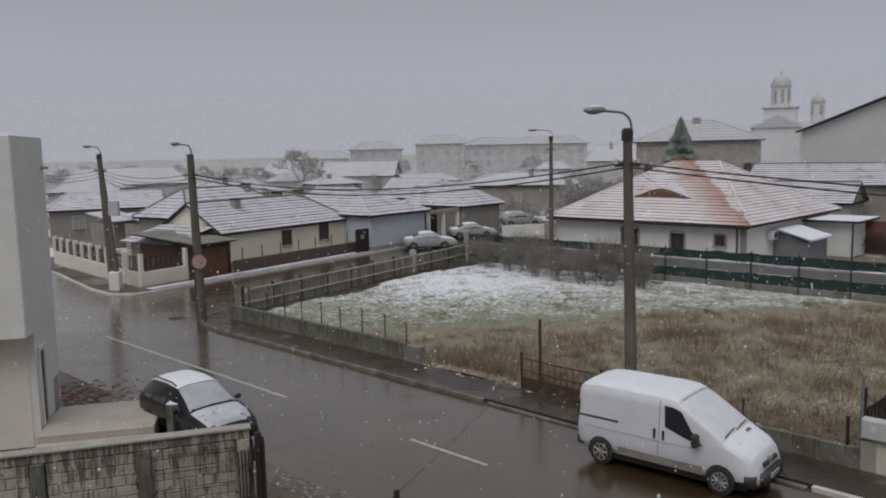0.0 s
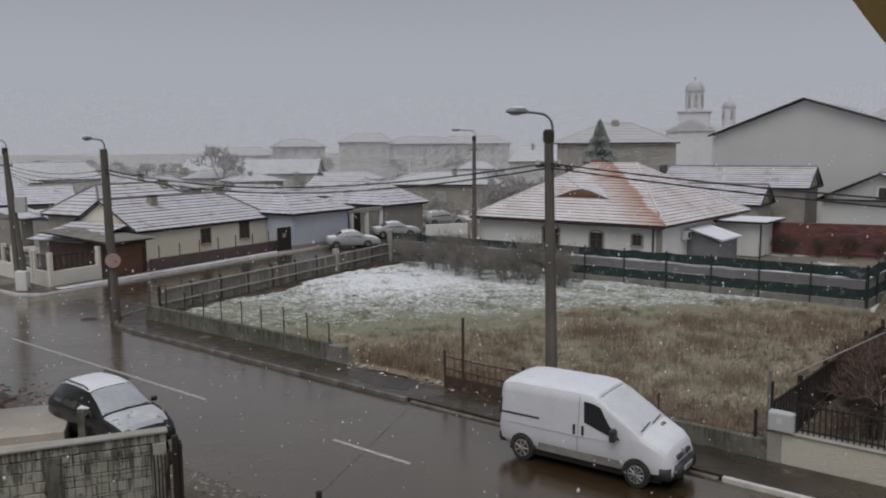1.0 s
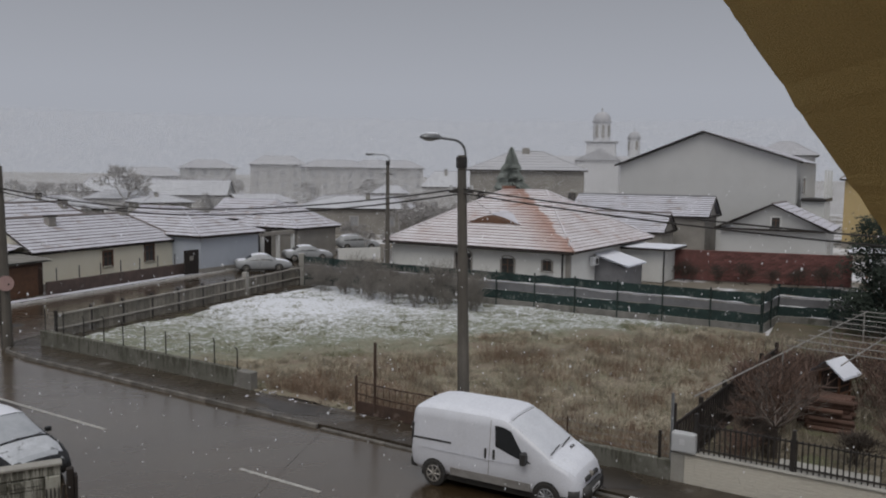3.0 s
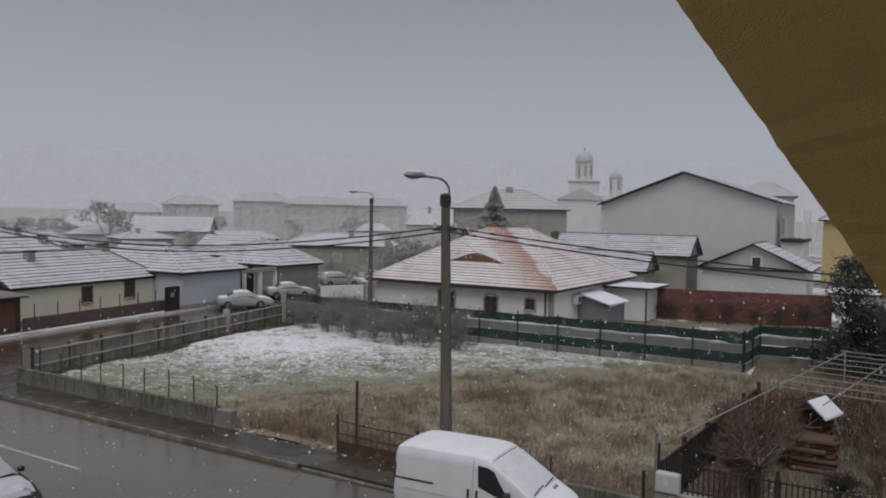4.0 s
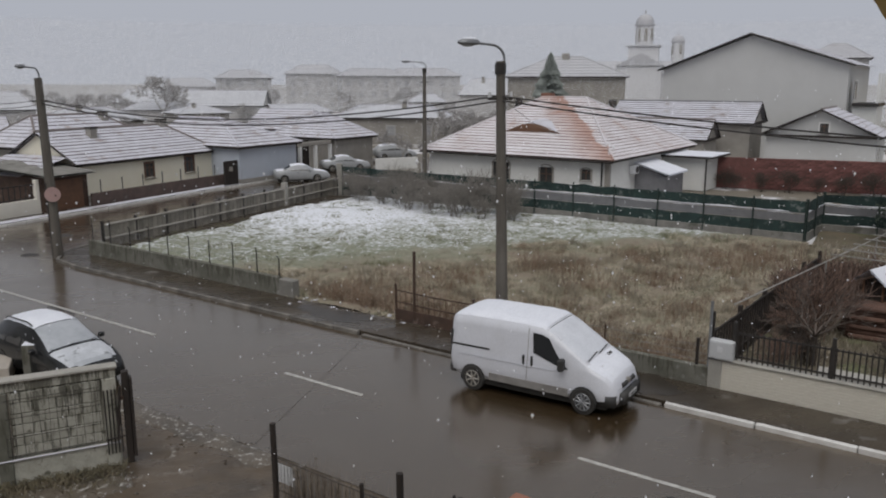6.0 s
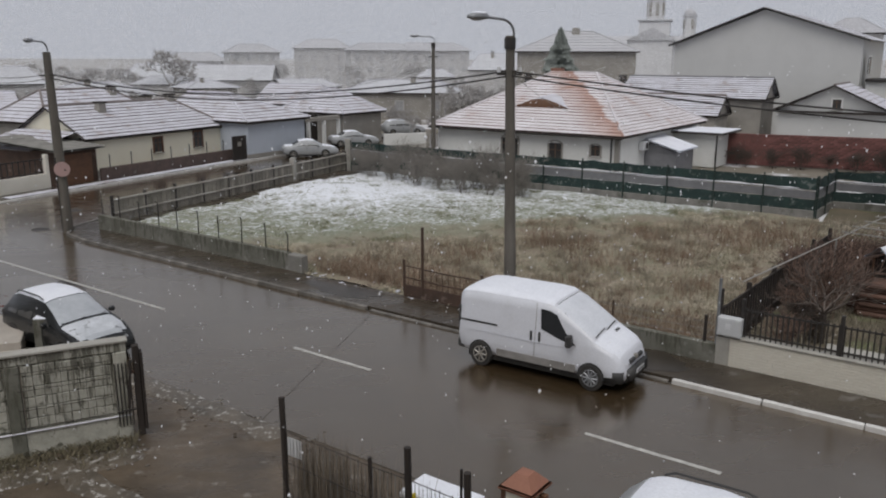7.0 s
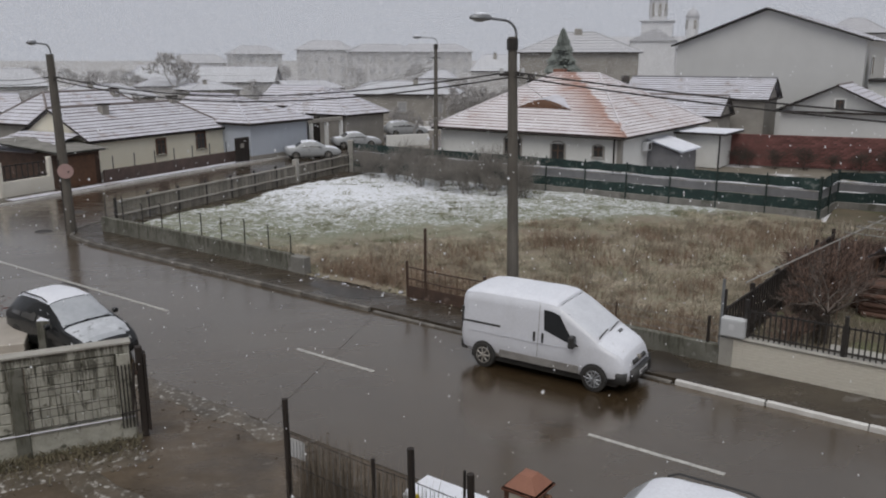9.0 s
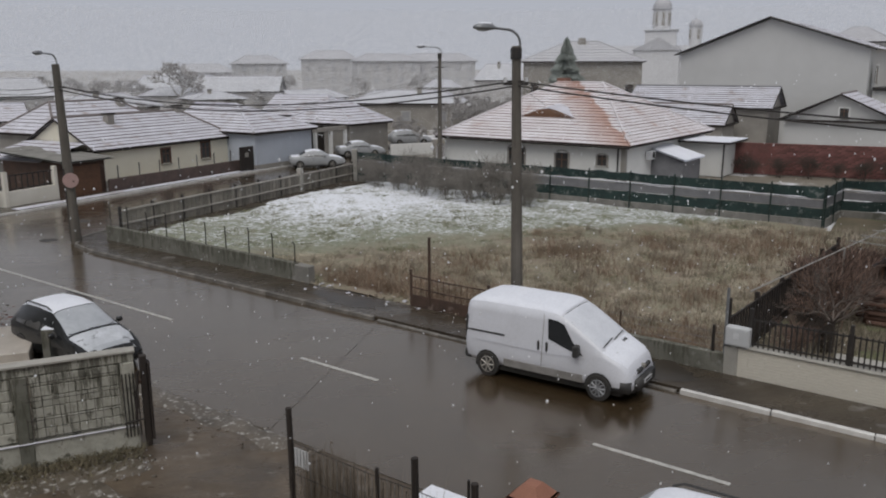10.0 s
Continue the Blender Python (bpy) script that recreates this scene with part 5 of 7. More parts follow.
# ---------- distant roofs ----------
FAR = [
    # eave end to eave end in plan, wall height, ridge height, wall, label
    (-29.4, 105.9, -22.4, 113.6, 3.0, 4.6, "dull_plaster", "low house with a white snowy hip roof"),
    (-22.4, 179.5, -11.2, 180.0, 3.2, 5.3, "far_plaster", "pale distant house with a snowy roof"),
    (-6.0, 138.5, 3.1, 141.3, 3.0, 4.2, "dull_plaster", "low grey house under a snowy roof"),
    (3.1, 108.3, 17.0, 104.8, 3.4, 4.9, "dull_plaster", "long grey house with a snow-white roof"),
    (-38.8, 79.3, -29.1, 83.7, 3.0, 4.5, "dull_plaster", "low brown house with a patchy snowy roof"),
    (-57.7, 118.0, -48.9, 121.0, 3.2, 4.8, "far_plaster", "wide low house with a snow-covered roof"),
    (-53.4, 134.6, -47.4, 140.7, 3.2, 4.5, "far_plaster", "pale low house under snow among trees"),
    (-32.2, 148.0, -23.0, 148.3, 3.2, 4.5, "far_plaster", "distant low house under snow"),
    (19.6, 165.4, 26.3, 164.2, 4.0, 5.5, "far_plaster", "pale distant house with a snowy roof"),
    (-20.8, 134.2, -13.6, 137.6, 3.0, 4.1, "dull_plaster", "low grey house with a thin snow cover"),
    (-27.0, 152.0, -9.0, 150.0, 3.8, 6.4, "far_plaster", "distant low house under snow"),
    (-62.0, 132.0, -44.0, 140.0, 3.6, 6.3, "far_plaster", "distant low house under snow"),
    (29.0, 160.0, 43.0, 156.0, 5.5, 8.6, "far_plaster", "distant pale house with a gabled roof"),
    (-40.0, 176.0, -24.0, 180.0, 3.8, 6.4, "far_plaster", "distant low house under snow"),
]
for k, (xa, ya, xb, yb, wh, rh, wm, lab) in enumerate(FAR):
    L = math.hypot(xb - xa, yb - ya)
    # past 105 m roof and riser colours lose contrast to imitate haze
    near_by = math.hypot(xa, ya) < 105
    h = house(face_pose((xa, ya), (xb, yb)), L, 8.0, wh, rh, (2.2, 3.4, 0, 2.8)[k % 4], wm, ("roof_snow" if near_by else "hazy_snow", "brown_tile" if near_by else "roof_snow"), lab, 6 + k % 3, 0.4, (3.0, 0, 2.4)[k % 3], plinth=False, chimney=((L * (0.3 + 0.1 * (k % 4)), 3.0, rh + 0.35),) if k % 3 == 0 else (), cap="roof_snow", lift=0.03)
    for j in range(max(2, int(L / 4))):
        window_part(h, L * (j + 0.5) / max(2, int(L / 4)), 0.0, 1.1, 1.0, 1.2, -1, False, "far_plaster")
# a low snowy lean-to and a shed roof in the yards behind the corner
for xa, ya, xb, yb, zz, lab in (
        (-30.2, 89.6, -26.9, 91.4, 2.5, "small shed with a white snowy sheet roof"),
        (-25.5, 69.6, -23.3, 73.1, 2.3, "low grey yard shed with patchy snow"),
        (-29.4, 72.2, -28.1, 74.9, 2.3, "low grey yard shed with patchy snow"),
):
    sh = thing("yard_shed", face_pose((xa, ya), (xb, yb)), lab, "shed", "yard sheds")
    L = math.hypot(xb - xa, yb - ya)
    part("wall", box(0, L, 0.2, 3.2, 0, zz - 0.05), "dull_plaster", sh)
    bm = bmesh.new()
    for dz in (0.0, 0.09):
        poly([(-0.3, -0.2, zz + dz), (L + 0.3, -0.2, zz + dz), (L + 0.3, 3.5, zz + 0.75 + dz), (-0.3, 3.5, zz + 0.75 + dz)], bm)
    part("roof", bm, "roof_snow", sh, "sheet roof under snow")


def block(bearing, d, L, W, tn, storeys, rise, label, wall="far_plaster", hgt=0.0, hip=4.0):
    """A two- or three-storey building with rows of windows and a snowy hip roof."""
    hgt = hgt or storeys * 3.0 + 0.6
    # painted haze: default wall and grey roof are muted for distance
    h = house(pose(d * math.sin(radians(bearing)), d * math.cos(radians(bearing)), 0, 0, 0, tn) @ Matrix.Translation((-L / 2, -W / 2, 0)), L, W, hgt, hgt + rise, hip, wall, ("church_roof", "roof_snow"), label, 7, 0.6, plinth=False, cap="church_roof")
    n = int(L / 3.2)
    for s in range(storeys):
        for k in range(n):
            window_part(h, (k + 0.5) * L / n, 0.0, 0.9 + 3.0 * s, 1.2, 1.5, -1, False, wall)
    return h


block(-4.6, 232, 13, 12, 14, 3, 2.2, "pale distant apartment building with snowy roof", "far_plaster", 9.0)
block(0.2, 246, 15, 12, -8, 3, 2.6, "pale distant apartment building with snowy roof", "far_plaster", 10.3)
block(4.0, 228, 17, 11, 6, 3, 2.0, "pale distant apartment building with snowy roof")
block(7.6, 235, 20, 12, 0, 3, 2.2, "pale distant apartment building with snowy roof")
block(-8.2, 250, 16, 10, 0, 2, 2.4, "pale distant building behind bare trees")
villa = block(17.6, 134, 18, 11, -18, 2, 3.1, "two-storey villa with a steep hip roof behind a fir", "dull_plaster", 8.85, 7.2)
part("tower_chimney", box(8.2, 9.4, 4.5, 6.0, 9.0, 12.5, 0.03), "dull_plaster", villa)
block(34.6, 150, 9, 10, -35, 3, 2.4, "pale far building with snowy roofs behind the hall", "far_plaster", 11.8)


def church():
    """A white church: cross-shaped body, drum and dome, and a lesser tower behind."""
    bx_, by_ = 73.3, 175.2
    c = thing("church", pose(bx_, by_, 0, 0, 0, -25), "white church with a domed drum and a smaller tower", "church")
    part("nave", box(-10, 8, -5.5, 5.5, 0, 10.0), "church_plaster", c)
    part("transept", box(-5.2, 4.2, -7.5, 7.5, 0, 11.5), "church_plaster", c)
    bm = bmesh.new()
    for x0, x1, y0, y1, z, r in ((-10.4, 8.4, -5.9, 5.9, 10.02, 2.6), ):
        poly([(x0, y0, z), (x1, y0, z), (x1, 0, z + r), (x0, 0, z + r)], bm)
        poly([(x1, y1, z), (x0, y1, z), (x0, 0, z + r), (x1, 0, z + r)], bm)
        poly([(x0, y0, z), (x0, y1, z), (x0, 0, z + r)], bm)
        poly([(x1, y0, z), (x1, y1, z), (x1, 0, z + r)], bm)
    poly([(-5.6, -7.9, 11.52), (-5.6, 7.9, 11.52), (0, 7.9, 14.2), (0, -7.9, 14.2)], bm)
    poly([(4.6, -7.9, 11.52), (4.6, 7.9, 11.52), (0, 7.9, 14.2), (0, -7.9, 14.2)], bm)
    for y in (-7.9, 7.9):
        poly([(-5.6, y, 11.52), (4.6, y, 11.52), (0, y, 14.2)], bm)
    part("roof", bm, "church_roof", c)
    part("base", box(-3.3, 3.3, -3.3, 3.3, 11.4, 15.6, 0.1), "church_plaster", c)
    part("cornice", box(-3.7, 3.7, -3.7, 3.7, 15.62, 16.0, 0.1), "church_roof", c)
    drum = part("drum", tube([(0, 0, 16.0), (0, 0, 20.3)], 1.9, 16), "church_plaster", c)
    for k in range(8):
        a = 2 * math.pi * k / 8 + 0.2
        ob = part("window", box(-0.34, 0.34, -0.1, 0.1, 16.8, 19.6, 0.05), "dull_plaster", drum)
        ob.matrix_basis = Matrix.Rotation(a, 4, "Z") @ Matrix.Translation((0, -1.86, 0))
    part("drum_cornice", tube([(0, 0, 20.3), (0, 0, 20.6)], 2.2, 16), "church_roof", drum)
    bm = bmesh.new()
    bmesh.ops.create_uvsphere(bm, u_segments=20, v_segments=12, radius=2.0)
    bmesh.ops.translate(bm, vec=(0, 0, 20.75), verts=list(bm.verts))
    part("dome", bm, "church_roof", drum, "grey dome dusted with snow", True)
    part("cross", merge(box(-0.06, 0.06, -0.06, 0.06, 22.6, 23.6), box(-0.3, 0.3, -0.05, 0.05, 23.2, 23.3)), "dull_plaster", drum)
    tw = part("tower", tube([(7.3, 0, 9), (7.3, 0, 16.6)], 1.35, 12), "church_plaster", c)
    part("tower_cornice", tube([(7.3, 0, 16.6), (7.3, 0, 16.85)], 1.6, 12), "church_roof", tw)
    bm = bmesh.new()
    bmesh.ops.create_uvsphere(bm, u_segments=16, v_segments=10, radius=1.4)
    bmesh.ops.translate(bm, vec=(7.3, 0, 16.85), verts=list(bm.verts))
    part("tower_dome", bm, "church_roof", tw, "", True)
    part("tower_cross", box(7.25, 7.35, -0.05, 0.05, 18.2, 19.0), "dull_plaster", tw)
    for k in range(4):
        a = math.pi / 2 * k + 0.5
        ob = part("belfry_opening", box(-0.3, 0.3, -0.1, 0.1, 14.0, 16.0), "dull_plaster", tw)
        ob.matrix_basis = Matrix.Translation((7.3, 0, 0)) @ Matrix.Rotation(a, 4, "Z") @ Matrix.Translation((0, -1.32, 0))
    for y in (-3.5, 0, 3.5):
        part("tall_window", box(-10.12, -9.98, y - 0.5, y + 0.5, 2.5, 7.5), "dull_plaster", c)
    for x in (-7.5, 5.6, 7.2):
        part("tall_window", box(x - 0.45, x + 0.45, -5.62, -5.48, 2.5, 7.5), "dull_plaster", c)


church()


# ---------- vehicles ----------
class Body:
    """A vehicle body lofted from stations (x, bottom, belt, top, half-width low, at belt, at top); x runs forward from the tail."""
    def __init__(self, st):
        self.st = np.array(st, float)

    def row(self, x):
        return [float(np.interp(x, self.st[:, 0], self.st[:, k])) for k in range(1, 7)]

    def section(self, x):
        zb, zm, zt, wb, wm, wt = self.row(x)
        mid = 0.5 * (zb + zm)
        return [(wb * 0.96, zb), (wb + 0.015, zb + 0.12), (max(wb, wm) + 0.015, mid), (wm, zm), (wm * 0.3 + wt * 0.7, zm * 0.3 + zt * 0.7), (wt, zt - 0.05), (wt - 0.12, zt - 0.005), (wt * 0.45, zt + 0.02), (0, zt + 0.025)]

    def loft(self):
        bm = bmesh.new()
        xs = np.concatenate([np.linspace(a, b, 4)[:-1] for a, b in zip(self.st[:-1, 0], self.st[1:, 0])] + [self.st[-1:, 0]])
        rings = []
        for x in xs:
            s = self.section(x)
            ring = [(x, -w, z) for w, z in s] + [(x, w, z) for w, z in s[-2::-1]]
            rings.append([bm.verts.new(v) for v in ring])
        for r, s in zip(rings, rings[1:]):
            for k in range(len(r) - 1):
                bm.faces.new((r[k], s[k], s[k + 1], r[k + 1]))
            bm.faces.new((r[-1], s[-1], s[0], r[0]))
        bm.faces.new(rings[0])
        bm.faces.new(rings[-1][::-1])
        bmesh.ops.recalc_face_normals(bm, faces=list(bm.faces))
        return bm

    def side(self, x, s, sgn, off):
        """A point on the flank: s 0 at the belt, 1 under the roof edge."""
        zb, zm, zt, wb, wm, wt = self.row(x)
        return Vector((x, sgn * (wm + (wt - wm) * s + off), zm + (zt - 0.05 - zm) * s))

    def flank(self, quad, sgn, off=0.008, n=5):
        """A panel on the flank between four (x, s) corners: low rear, low front, high front, high rear."""
        bm = bmesh.new()
        g = []
        for j in range(n + 1):
            r = []
            for i in range(n + 1):
                a, b = i / n, j / n
                x = (quad[0][0] * (1 - a) + quad[1][0] * a) * (1 - b) + (quad[3][0] * (1 - a) + quad[2][0] * a) * b
                s = (quad[0][1] * (1 - a) + quad[1][1] * a) * (1 - b) + (quad[3][1] * (1 - a) + quad[2][1] * a) * b
                r.append(bm.verts.new(self.side(x, s, sgn, off)))
            g.append(r)
        for j in range(n):
            for i in range(n):
                bm.faces.new((g[j][i], g[j][i + 1], g[j + 1][i + 1], g[j + 1][i]))
        return bm

    def over(self, x0, x1, wfac, off, n=10, wob=0.0):
        """A skin laid on the top between two stations: a windscreen, or snow on bonnet and roof."""
        bm = bmesh.new()
        g = []
        for i in range(n + 1):
            x = x0 + (x1 - x0) * i / n
            zb, zm, zt, wb, wm, wt = self.row(x)
            r = []
            for k in range(-6, 7):
                y = k / 6 * wt * wfac
                z = zt + float(np.interp(abs(y), (0, 0.45 * wt, wt - 0.12, wt), (0.025, 0.02, -0.005, -0.05))) + off * (1 if 0 < i < n and abs(k) < 6 else 0.25)
                if wob:
                    z += wob * noise.noise((x * 3, y * 3, wt))
                r.append(bm.verts.new((x, y, z)))
            g.append(r)
        for a, b in zip(g, g[1:]):
            for k in range(12):
                bm.faces.new((a[k], b[k], b[k + 1], a[k + 1]))
        return bm


def wheel(parent, x, y, r, sgn, spokes=7, hub="alloy"):
    w = part("wheel", tube([(x, y - 0.1, r), (x, y - 0.085, r), (x, y + 0.085, r), (x, y + 0.1, r)], [r - 0.03, r, r, r - 0.03], 28), "rubber", parent, "", False)
    part("rim", disc((x, y + sgn * 0.095, r), (0, 1, 0), r * 0.63, 0.03, 24), "black_plastic", w)
    bm = disc((x, y + sgn * 0.112, r), (0, 1, 0), r * 0.2, 0.02, 12)
    for k in range(spokes):
        a = 2 * math.pi * k / spokes
        tube([(x, y + sgn * 0.115, r), (x + math.cos(a) * r * 0.6, y + sgn * 0.112, r + math.sin(a) * r * 0.6)], [r * 0.1, r * 0.075], 4, bm)
    tube([(x + math.cos(a) * r * 0.62, y + sgn * 0.112, r + math.sin(a) * r * 0.62) for a in [2 * math.pi * k / 24 for k in range(25)]], 0.016, 5, bm)
    part("hubcap", bm, hub, w)
    return w


def arch(parent, x, y, r, sgn):
    pts = [(x + (r + 0.05) * math.cos(a), y + sgn * 0.012, r + (r + 0.05) * math.sin(a)) for a in [math.pi * k / 16 for k in range(17)]]
    bm = poly(pts)
    part("wheel_arch", bm, "black_plastic", parent)


VAN = [(0.00, 0.50, 1.05, 1.80, 0.88, 0.91, 0.80), (0.07, 0.38, 1.05, 1.91, 0.92, 0.94, 0.84), (0.6, 0.34, 1.05, 1.965, 0.93, 0.955, 0.86), (2.3, 0.34, 1.05, 1.975, 0.93, 0.955, 0.86),
       (2.72, 0.34, 1.05, 1.945, 0.93, 0.955, 0.855), (3.0, 0.34, 1.05, 1.83, 0.93, 0.955, 0.86), (3.5, 0.34, 1.05, 1.53, 0.93, 0.95, 0.87), (3.95, 0.34, 1.05, 1.25, 0.93, 0.94, 0.89), (4.2, 0.32, 0.98, 1.12, 0.93, 0.92, 0.86),
       (4.46, 0.30, 0.86, 1.01, 0.91, 0.89, 0.80), (4.64, 0.30, 0.70, 0.87, 0.87, 0.84, 0.72), (4.74, 0.34, 0.56, 0.70, 0.78, 0.75, 0.62)]


def white_van(m):
    v = thing("delivery_van", m, "white delivery van with snow on roof, bonnet and windscreen", "van")
    B = Body(VAN)
    body = part("body", B.loft(), "van_white", v, "", True)
    part("roof_snow", B.over(0.10, 2.80, 0.985, 0.040, 22, 0.008), "snow", v, "thin even snow", True)
    part("windscreen", B.over(2.84, 3.92, 0.93, 0.006), "glass_dark", v)
    part("windscreen_snow", B.over(2.86, 3.92, 0.95, 0.014, 12, 0.004), "screen_snow", v, "windscreen covered with snow", True)
    part("bonnet_snow", B.over(3.98, 4.60, 1.0, 0.010, 8, 0.004), "snow", v, "", True)
    for sgn in (-1, 1):
        part("side_window", B.flank(((2.50, 0.27), (3.50, -0.05), (2.92, 0.84), (2.46, 0.84)), sgn), "glass_dark", v)
        part("door_handle", box(2.20, 2.26, min(sgn * 0.94, sgn * 0.985), max(sgn * 0.94, sgn * 0.985), 0.93, 1.20, 0.01), "black_plastic", v)
        part("door_handle", box(2.44, 2.50, min(sgn * 0.94, sgn * 0.985), max(sgn * 0.94, sgn * 0.985), 0.93, 1.20, 0.01), "black_plastic", v)
        part("slide_rail", B.flank(((0.05, 0.10), (1.22, 0.10), (1.22, 0.155), (0.05, 0.155)), sgn, 0.012), "black_plastic", v)
        part("door_seam", B.flank(((2.335, -0.6), (2.35, -0.6), (2.35, 0.95), (2.335, 0.95)), sgn, 0.006), "sill_dirt", v)
        part("belt_crease", B.flank(((0.3, -0.13), (3.6, -0.13), (3.6, -0.10), (0.3, -0.10)), sgn, 0.022), "van_white", v)
        mir = part("mirror", box(3.28, 3.44, min(sgn * 1.0, sgn * 1.2), max(sgn * 1.0, sgn * 1.2), 1.02, 1.32, 0.035), "black_plastic", v)
        part("mirror_arm", box(3.32, 3.40, min(sgn * 0.9, sgn * 1.02), max(sgn * 0.9, sgn * 1.02), 1.04, 1.12), "black_plastic", mir)
        part("sill", box(1.2, 3.5, min(sgn * 0.925, sgn * 0.963), max(sgn * 0.925, sgn * 0.963), 0.36, 0.56, 0.01), "sill_dirt", v, "mud-splashed grey sill")
        for x in (0.72, 3.93):
            arch(v, x, sgn * 0.962, 0.325, sgn)
            wheel(v, x, sgn * 0.885, 0.325, sgn, 7 if x < 2 else 10, "alloy" if x < 2 else "grey_metal")
        hl = bmesh.new()
        for off in (0.0, 0.02):
            poly([(4.22, sgn * 0.905, 0.84 + off), (4.50, sgn * 0.87, 0.74 + off), (4.60, sgn * 0.72, 0.80 + off), (4.34, sgn * 0.84, 0.90 + off)], hl)
        part("headlight", hl, "lamp_lens", v)
        part("tail_light", box(-0.02, 0.05, min(sgn * 0.8, sgn * 0.92), max(sgn * 0.8, sgn * 0.92), 0.85, 1.5, 0.01), "black_plastic", v)
    nose = bmesh.new()
    bmesh.ops.create_cube(nose, size=1)
    bmesh.ops.bevel(nose, geom=list(nose.edges), offset=0.18, segments=4, affect="EDGES")
    bmesh.ops.transform(nose, matrix=Matrix.Translation((4.50, 0, 0.43)) @ Matrix.Diagonal((0.74, 1.84, 0.40, 1)), verts=list(nose.verts))
    part("front_bumper", nose, "black_plastic", v, "unpainted dark bumper", True)
    part("rear_bumper", box(-0.06, 0.2, -0.92, 0.92, 0.36, 0.62, 0.05), "black_plastic", v)
    for s in (-1, 1):
        part("grille", box(4.60, 4.79, min(s * 0.10, s * 0.42), max(s * 0.10, s * 0.42), 0.66, 0.76, 0.02), "black_plastic", v)
    part("badge", box(4.68, 4.80, -0.06, 0.06, 0.68, 0.80, 0.02), "alloy", v)
    part("number_plate", box(4.875, 4.89, -0.26, 0.26, 0.40, 0.51, 0.004), "white_plastic", v)
    part("plate_bar", box(4.892, 4.895, -0.2, 0.2, 0.435, 0.475), "black_plastic", v)
    for y in (-0.78, -0.06):
        part("wiper", tube([(3.97, y, 1.285), (3.94, y + 0.3, 1.305), (3.91, y + 0.68, 1.32)], 0.015, 5), "black_plastic", v)
    for k in range(4):
        part("bonnet_vent", box(4.06 + 0.02 * k, 4.072 + 0.02 * k, 0.18, 0.44, 1.205 - 0.008 * k, 1.225 - 0.008 * k), "black_plastic", v)
    part("underbody", box(0.25, 4.5, -0.84, 0.84, 0.17, 0.345, 0.02), "rubber", v)
    return v


p = at(-11.72, 17.82)
white_van(pose(p.x, p.y, 0, 0, 0, -41.0) @ Matrix.Diagonal((0.965, 1.0, 1.04, 1.0)))

HATCH = [(0.00, 0.46, 0.82, 0.95, 0.74, 0.76, 0.62), (0.10, 0.32, 0.90, 1.12, 0.82, 0.83, 0.62), (0.40, 0.26, 0.92, 1.40, 0.86, 0.86, 0.58), (0.75, 0.24, 0.93, 1.50, 0.87, 0.875, 0.60), (1.6, 0.22, 0.93, 1.545, 0.87, 0.875, 0.62),
         (2.25, 0.22, 0.93, 1.50, 0.87, 0.875, 0.61), (2.65, 0.22, 0.93, 1.30, 0.87, 0.87, 0.64), (3.25, 0.22, 0.92, 1.00, 0.87, 0.85, 0.74), (3.7, 0.23, 0.84, 0.93, 0.86, 0.82, 0.72), (4.1, 0.24, 0.70, 0.78, 0.82, 0.76, 0.64), (4.32, 0.30, 0.55, 0.62, 0.70, 0.66, 0.5)]
SALOON = [(0.00, 0.46, 0.78, 0.86, 0.72, 0.74, 0.62), (0.15, 0.32, 0.86, 0.96, 0.80, 0.82, 0.68), (0.75, 0.25, 0.90, 0.99, 0.86, 0.86, 0.70), (1.35, 0.22, 0.90, 1.36, 0.87, 0.87, 0.58), (1.9, 0.22, 0.90, 1.43, 0.87, 0.87, 0.58),
          (2.5, 0.22, 0.90, 1.38, 0.87, 0.87, 0.58), (3.2, 0.22, 0.88, 0.97, 0.87, 0.85, 0.72), (3.8, 0.23, 0.82, 0.90, 0.86, 0.82, 0.72), (4.3, 0.25, 0.66, 0.74, 0.80, 0.74, 0.62), (4.48, 0.32, 0.52, 0.60, 0.68, 0.64, 0.5)]


